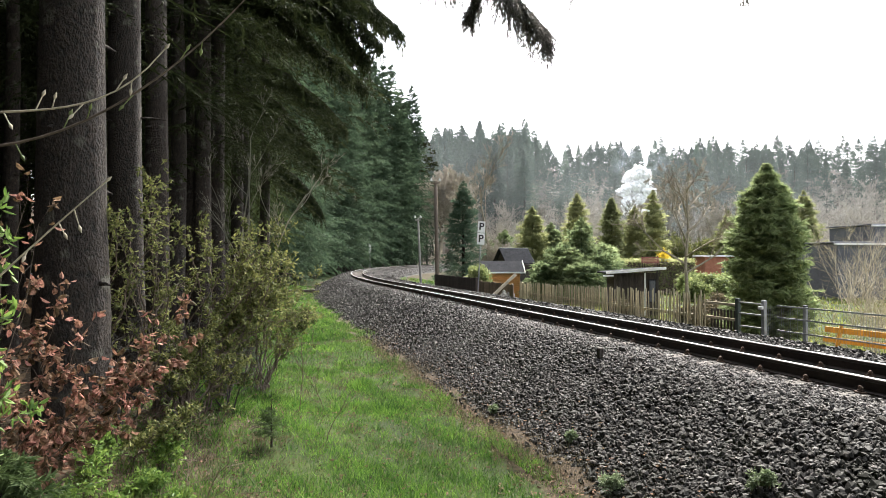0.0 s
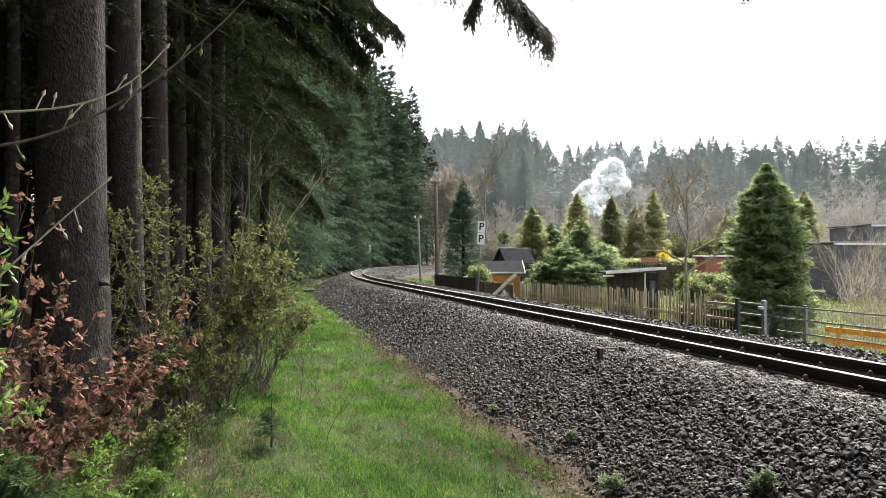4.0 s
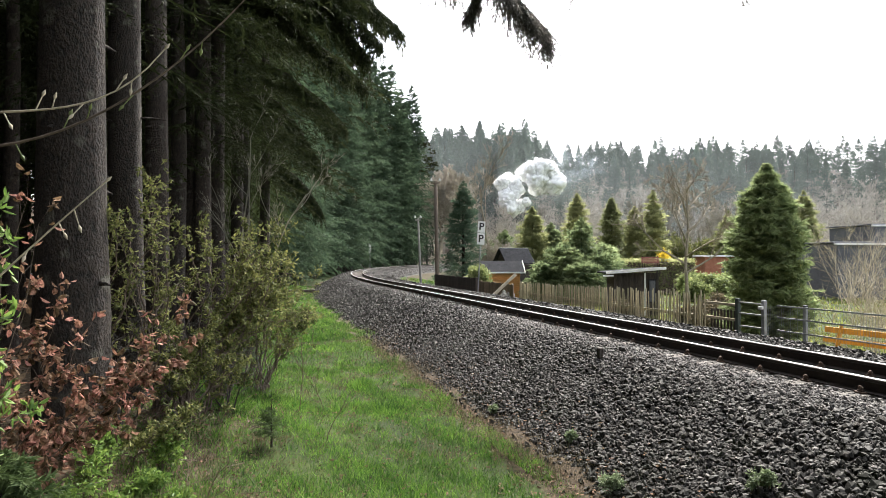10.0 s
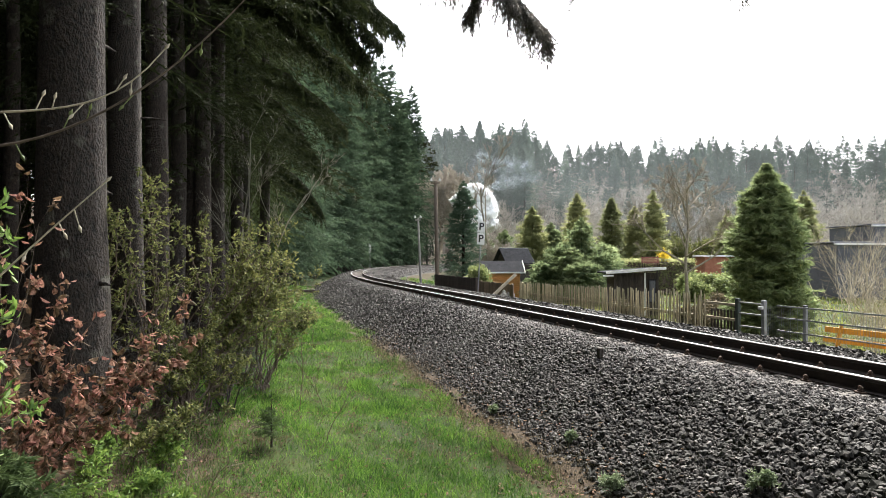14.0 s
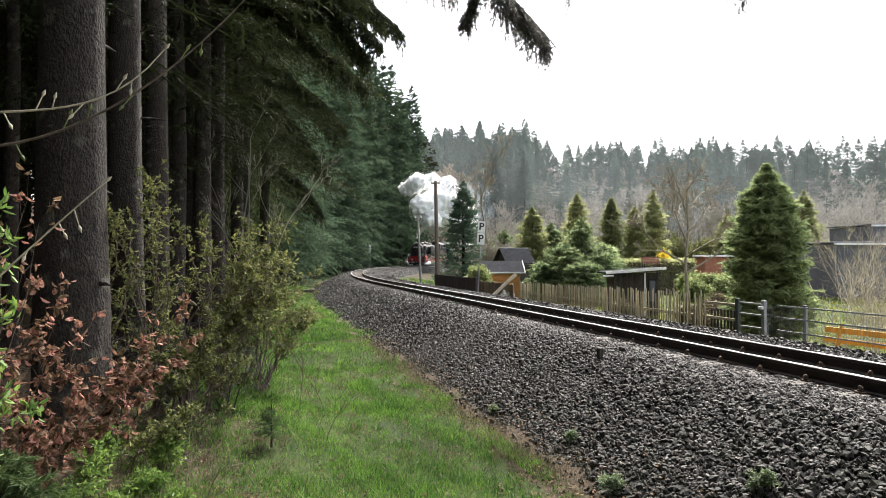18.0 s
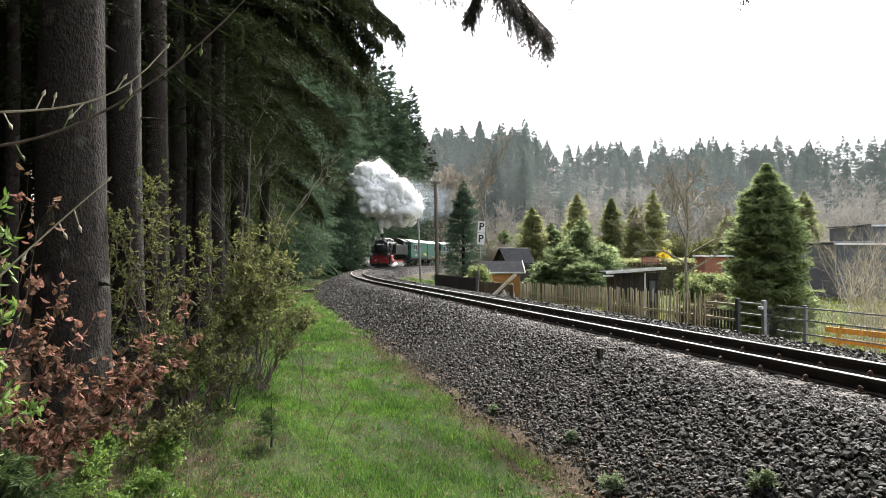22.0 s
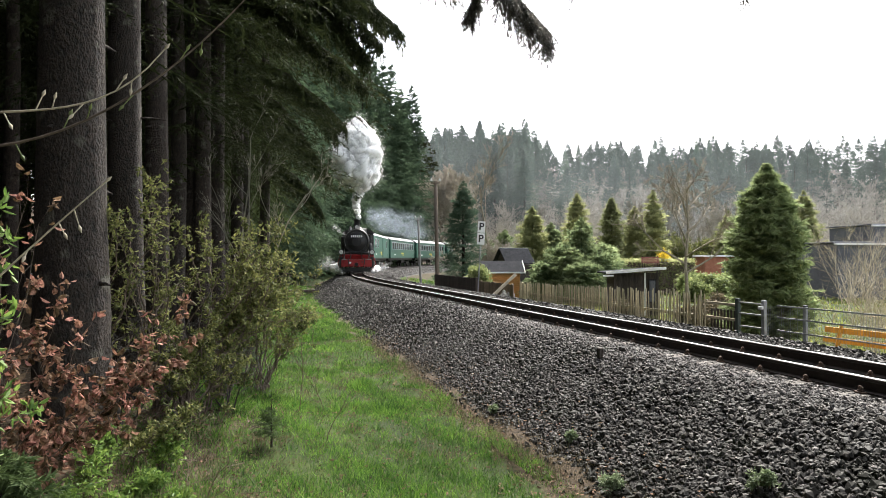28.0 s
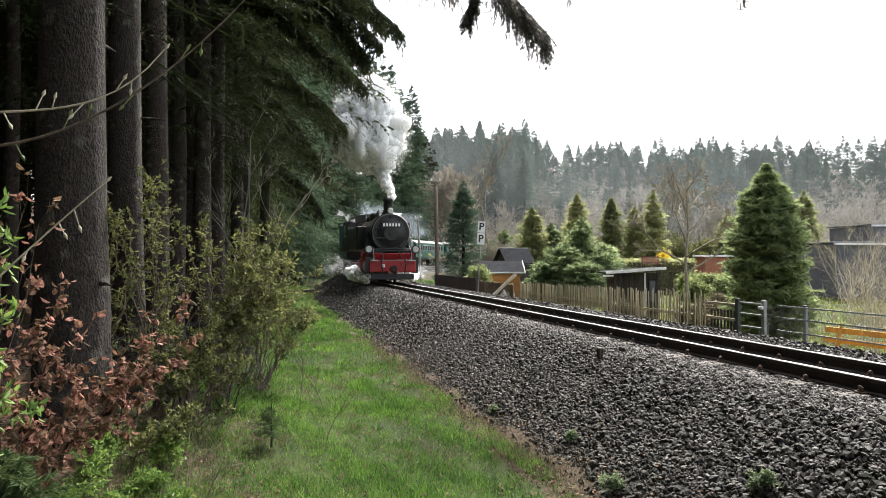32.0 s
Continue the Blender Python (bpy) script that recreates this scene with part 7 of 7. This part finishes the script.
def puff_mesh(seed, sub=4, n=3200, size=0.032):
    """A dense lumpy puff in a torn, thinning fringe."""
    r = np.random.default_rng(400 + seed)
    o = Vector((seed * 7.3, seed * 3.1, seed * 5.7))
    bm = bm_new()
    bmesh.ops.create_icosphere(bm, subdivisions=sub, radius=1)
    for q in bm.verts:
        d = q.co.normalized()
        q.co = d * billow(d, o)
    bm.verts.ensure_lookup_table()
    v = np.array([q.co[:] for q in bm.verts])
    f = np.array([[q.index for q in fc.verts] for fc in bm.faces])
    bm.free()
    d = ball(r, n)
    rad = np.array([billow(Vector(q), o) for q in d])
    tear = np.array([noise.noise(Vector(q) * 3.3 + o) for q in d])
    d, rad, tear = d[tear > -0.12], rad[tear > -0.12], tear[tear > -0.12]
    p = d * (rad + np.abs(r.normal(0, 0.12, len(d))) + 0.2 * np.clip(tear, 0, 1) * r.random(len(d)))[:, None]
    fv, ff = flakes(r, p, unit(d + 0.5 * r.normal(size=d.shape)), size)
    me = mesh_of("puff", *join([(v, f), (fv, ff)]), M_STEAM, True)
    me.materials.append(M_FRINGE)
    me.polygons.foreach_set("material_index", (np.arange(len(f) + len(ff)) >= len(f)).astype(np.int32))
    return me


def wisp_mesh(seed, material, n=5200, size=0.035, knots=14, spread=0.3):
    """A thin torn cloud with no firm body: strands of veils round a few knots."""
    r = np.random.default_rng(440 + seed)
    k = ball(r, knots) * r.random((knots, 1)) ** 0.5 * 0.72
    i = r.integers(0, knots, n)
    w = r.uniform(0.5, 1.3, knots)[i][:, None] * spread
    p = k[i] + r.normal(size=(n, 3)) * w * np.array([1, 1, 0.7])
    swirl = np.array([noise.noise(Vector(q) * 2.6 + Vector((seed * 3.3, 0, 0))) for q in p])
    p = p[swirl > -0.05]
    return mesh_of("wisp", *flakes(r, p, ball(r, len(p)), size), material)


PUFF = [puff_mesh(i) for i in range(6)]
WISP = [wisp_mesh(i, M_WISP) for i in range(4)]
MIST = [wisp_mesh(10 + i, M_MIST, 7000, 0.045, 10, 0.26) for i in range(3)]
STEAM, TRAIL, DRAIN, VALVE = [], [], [], []


def build_steam():
    for i in range(50):
        t = tagged(new("steam_puff", PUFF[i % 6]), "billowing white puff of steam above the engine", "steam", "steam plume")
        k = 0.2 + 0.06 * i if i < 8 else 1.4 * (0.75 + 0.5 * ((i * 7) % 11) / 10) if i % 2 else 1.9 * (0.8 + 0.4 * ((i * 7) % 11) / 10)
        t.scale = (k, k, k)
        STEAM.append((t, k))
    for i in range(16):
        t = tagged(new("steam_wisp", WISP[i % 4]), "thin bluish wisp of drifting steam", "steam", "steam wisps")
        k = 1.1 + 0.08 * i
        t.scale = (k * 1.2, k, k * 0.8)
        TRAIL.append((t, k))
    for i in range(3):
        t = tagged(new("valve_steam", MIST[i % 3]), "small white jet of steam beside the cab", "steam", "valve steam")
        t.scale = (0.16 + 0.06 * i,) * 3
        VALVE.append(t)
    for i in range(12):
        t = tagged(new("cylinder_steam", PUFF[i % 6] if i < 6 else MIST[i % 3]), "low white steam from the cylinder cocks", "steam", "cylinder steam")
        k = (0.3 + 0.09 * (i // 2)) * (0.6 if i % 2 == 0 else 0.95)
        t.scale = (k * 1.3, k, k * 0.9)
        DRAIN.append(t)


build_steam()


def along(front, back):
    """The pose of a vehicle whose two pivots lie at these places along the line, facing down the line."""
    a, b = line(front), line(back)
    x, y = (a[0] + b[0]) / 2, (a[1] + b[1]) / 2
    return pose(float(x), float(y), 0, 0, 0, math.degrees(math.atan2(b[0] - a[0], -(b[0] * 0 + b[1] - a[1]))))


# Each lobe of the plume: seconds, its middle from the chimney's mouth (right, up) and its half widths.
LOBE_A = [(0, 2.2, 10.4, 4.4, 5.4), (1, 4.6, 11.0, 4.4, 6.2), (2, 5.4, 10.6, 4.9, 6.0), (3, 6.2, 10.0, 5.1, 5.8), (6, 1.6, 10.0, 4.9, 3.5), (7, 2.4, 9.4, 4.6, 3.1), (8, 2.6, 9.3, 4.7, 2.9),
          (9, 3.4, 10.8, 4.8, 3.8), (10, 1.4, 9.2, 3.7, 4.7), (11, 0.3, 6.3, 2.4, 4.9), (12, 1.5, 4.2, 2.7, 3.9), (13, 2.7, 4.3, 3.2, 3.8), (14, 2.9, 5.2, 4.5, 4.8), (17, 2.3, 4.8, 5.2, 4.8),
          (18, 2.7, 4.9, 5.7, 4.6), (19, 2.3, 5.2, 5.2, 4.1), (20, 1.5, 5.0, 4.5, 3.2), (21, 0.3, 4.8, 4.0, 3.5), (22, -0.4, 4.6, 3.3, 3.6), (23, -0.5, 4.9, 3.2, 3.2), (24, -0.6, 4.5, 3.2, 3.2),
          (25, -1.4, 4.0, 2.7, 3.1), (28, 0.0, 4.1, 1.2, 2.4), (29, 0.0, 3.7, 1.3, 2.5), (30, -0.3, 3.8, 1.3, 2.5), (31, -0.5, 3.6, 1.35, 2.3), (32, -0.9, 3.1, 1.35, 2.0)]
LOBE_B = [(0, 4.2, 14.8, 4.2, 4.4), (3, 8.4, 14.6, 4.2, 4.4), (6, 9.7, 14.9, 4.7, 5.0), (7, 11.4, 14.5, 4.4, 4.7), (8, 12.3, 14.9, 4.8, 4.5), (9, 12.2, 14.4, 4.3, 3.9), (10, 7.2, 12.3, 5.0, 3.6),
          (11, 4.4, 11.4, 4.1, 2.8), (12, 4.8, 10.4, 3.6, 2.4), (13, 3.0, 5.6, 2.6, 2.8), (14, 3.3, 5.9, 3.3, 3.3), (17, 3.4, 3.6, 4.4, 3.4), (18, 3.9, 3.4, 4.8, 3.3), (20, 4.0, 3.8, 3.2, 3.0), (21, 3.4, 3.2, 3.1, 2.9),
          (22, 1.6, 3.4, 2.8, 2.6), (24, -0.8, 4.1, 2.1, 2.4), (25, -2.6, 4.8, 2.2, 3.1), (28, -8.4, 7.0, 2.4, 3.0), (30, -10.5, 8.0, 2.6, 3.0), (32, -13.5, 9.0, 2.8, 3.0)]
LOBE_W = [(0, 5.0, 20.0, 7.5, 3.6), (6, 13.7, 17.7, 6.6, 3.6), (9, 13.9, 15.5, 6.5, 3.8), (11, 13.0, 14.4, 5.2, 3.0), (13, 6.3, 12.3, 6.0, 3.0), (16, 8.3, 10.5, 6.0, 3.6), (18, 6.8, 4.9, 3.0, 3.8),
          (20, 6.6, 4.6, 2.9, 2.9), (22, 4.2, 3.7, 3.4, 2.4), (23, 4.4, 3.2, 3.6, 2.4), (24, 3.6, 3.0, 3.8, 2.3), (25, 3.0, 2.4, 3.4, 2.2), (28, 0.4, 1.4, 0.9, 1.6), (30, 0.3, 1.4, 0.9, 1.6), (32, 0.2, 1.6, 0.9, 1.6)]


def lobe(rows, t):
    return [float(np.interp(t, [a[0] for a in rows], [a[k] for a in rows])) for k in range(1, 5)]


def plume_at(t, i, size, r):
    x, y, _, h = line(gone(t) + 1.3)
    a = lobe(LOBE_A, t)
    if i < 8:
        # the neck over the chimney
        u = (i + 0.3) / 8
        u += (1.15 - u) * float(np.interp(t, [10, 14], [1, 0]))
        cx, cz = a[0] * u * u, (a[1] - 0.45 * a[3]) * u
        return float(x) + cx + 0.1 * math.sin(3 * t + i), float(y) + 0.1 * math.sin(2 * t + 2 * i), CHIMNEY_TOP + cz
    cx, cz, hw, hh = a if i % 2 else lobe(LOBE_B, t)
    # what has drifted off stays behind among the trees
    back = 0.0 if i % 2 else float(np.interp(t, [25, 28, 30, 32], [0, 15.6, 24, 31]))
    j = i // 2
    an, k = 2.39996 * j + 0.12 * math.sin(0.7 * t + 6 * r[0]), math.sqrt((j * 0.7548 + 0.2) % 1)
    w, v = max(0.12, hw - 0.8 * size), max(0.3, hh - 0.8 * size)
    return (float(x) + cx + w * k * math.cos(an) + 0.1 * math.sin(1.1 * t + 6 * r[1]), float(y) + back + (r[3] - 0.5) * 1.3 * w,
            CHIMNEY_TOP + cz + v * k * math.sin(an) + 0.12 * math.sin(0.9 * t + 6 * r[2]))


def motions():
    times = np.arange(0, 32.01, 0.5)
    walk(LOCO, [(t, along(gone(t) + 2.3, gone(t) + 9.3)) for t in times])
    o = 12.6
    for c in COACHES:
        walk(c, [(t, along(gone(t) + o + 2.6, gone(t) + o + 12.4)) for t in times])
        o += 15.3
    fine = np.arange(0, 32.01, 0.1)
    for w, x, y, r in WHEELS:
        if r > 0:
            walk(w, [(t, pose(x, y, r, -math.degrees((gone(0) - gone(t)) / r) % 360, 0, 0)) for t in fine])
        else:
            a = [(gone(0) - gone(t)) / 0.4 for t in fine]
            walk(w, [(t, pose(x, y + 0.17 * math.cos(q), 0.4 - 0.17 * math.sin(q))) for t, q in zip(fine, a)])
    sway = [(0, 0.0), (3, 0.1), (6, 0.15), (9, 0.0), (13, 0.05), (16, -0.3), (19, -0.55), (21, -0.1), (23, 0.1), (25, 0.0), (28, 0.05), (30, -0.2), (32, -0.3)]
    for k, (bo, z) in enumerate(BOUGHS):
        walk(bo, [(t, pose(0, 0, z, 0.1 * math.sin(t * 1.3 + k), -a * (0.8 + 0.1 * k), 0)) for t, a in sway])
    rr = np.random.default_rng(18)
    for i, (p, size) in enumerate(TRAIL):
        q = rr.random(6)
        rows = []
        for t in times:
            lag = float(np.interp(t, [24.5, 28, 32], [0, 15 + 2.0 * i, 26 + 2.4 * i]))
            x, y, _, h = line(gone(t) + 1.3 + lag)
            cx, cz, hw, hh = lobe(LOBE_W, t)
            an, k = 2.39996 * i, math.sqrt((i + 0.5) / len(TRAIL))
            rows.append((t, pose(float(x) + cx + max(0.3, hw - 0.25 * size) * k * math.cos(an), float(y) + 2.5 + 2 * q[0], CHIMNEY_TOP + cz + max(0.3, hh - 0.4 * size) * k * math.sin(an) + 0.15 * math.sin(0.5 * t + 6 * q[2]),
                                 30 * q[3], 10 * q[4], 360 * q[5] + 4 * t)))
        walk(p, rows)
    for i, p in enumerate(VALVE):
        rows = []
        for t in times:
            x, y, _, h = line(gone(t) + 5.5 + 0.2 * i, -1.0 - 0.3 * i)
            rows.append((t, pose(float(x), float(y), 2.75 + 0.22 * i + 0.06 * math.sin(2 * t + i), 0, 0, 30 * math.sin(t + i))))
        walk(p, rows)
    for i, p in enumerate(DRAIN):
        q = rr.random(6)
        side, k = (-1 if i % 2 else 1), i // 2
        rows = []
        for t in times:
            x, y, _, h = line(gone(t) + 1.3 + 0.4 * k, side * (1.0 + (0.17 if side < 0 else 0.14) * k))
            rows.append((t, pose(float(x), float(y), 0.14 + (0.09 + 0.1 * q[1]) * k * (1 if side < 0 else 0.35) + 0.06 * math.sin(3 * t + 6 * q[2]), 0, 0, 90 * q[3] + 25 * math.sin(0.8 * t + k))))
        walk(p, rows)
    rr = np.random.default_rng(8)
    for i, (p, size) in enumerate(STEAM):
        q = rr.random(8)
        rows = []
        for t in times:
            x, y, z = plume_at(t, i, size, q)
            rows.append((t, pose(x, y, z, 40 * q[4] + 6 * t * (q[5] - 0.5), 30 * q[6], 360 * q[7] + 9 * t * (q[5] - 0.5))))
        walk(p, rows)


motions()
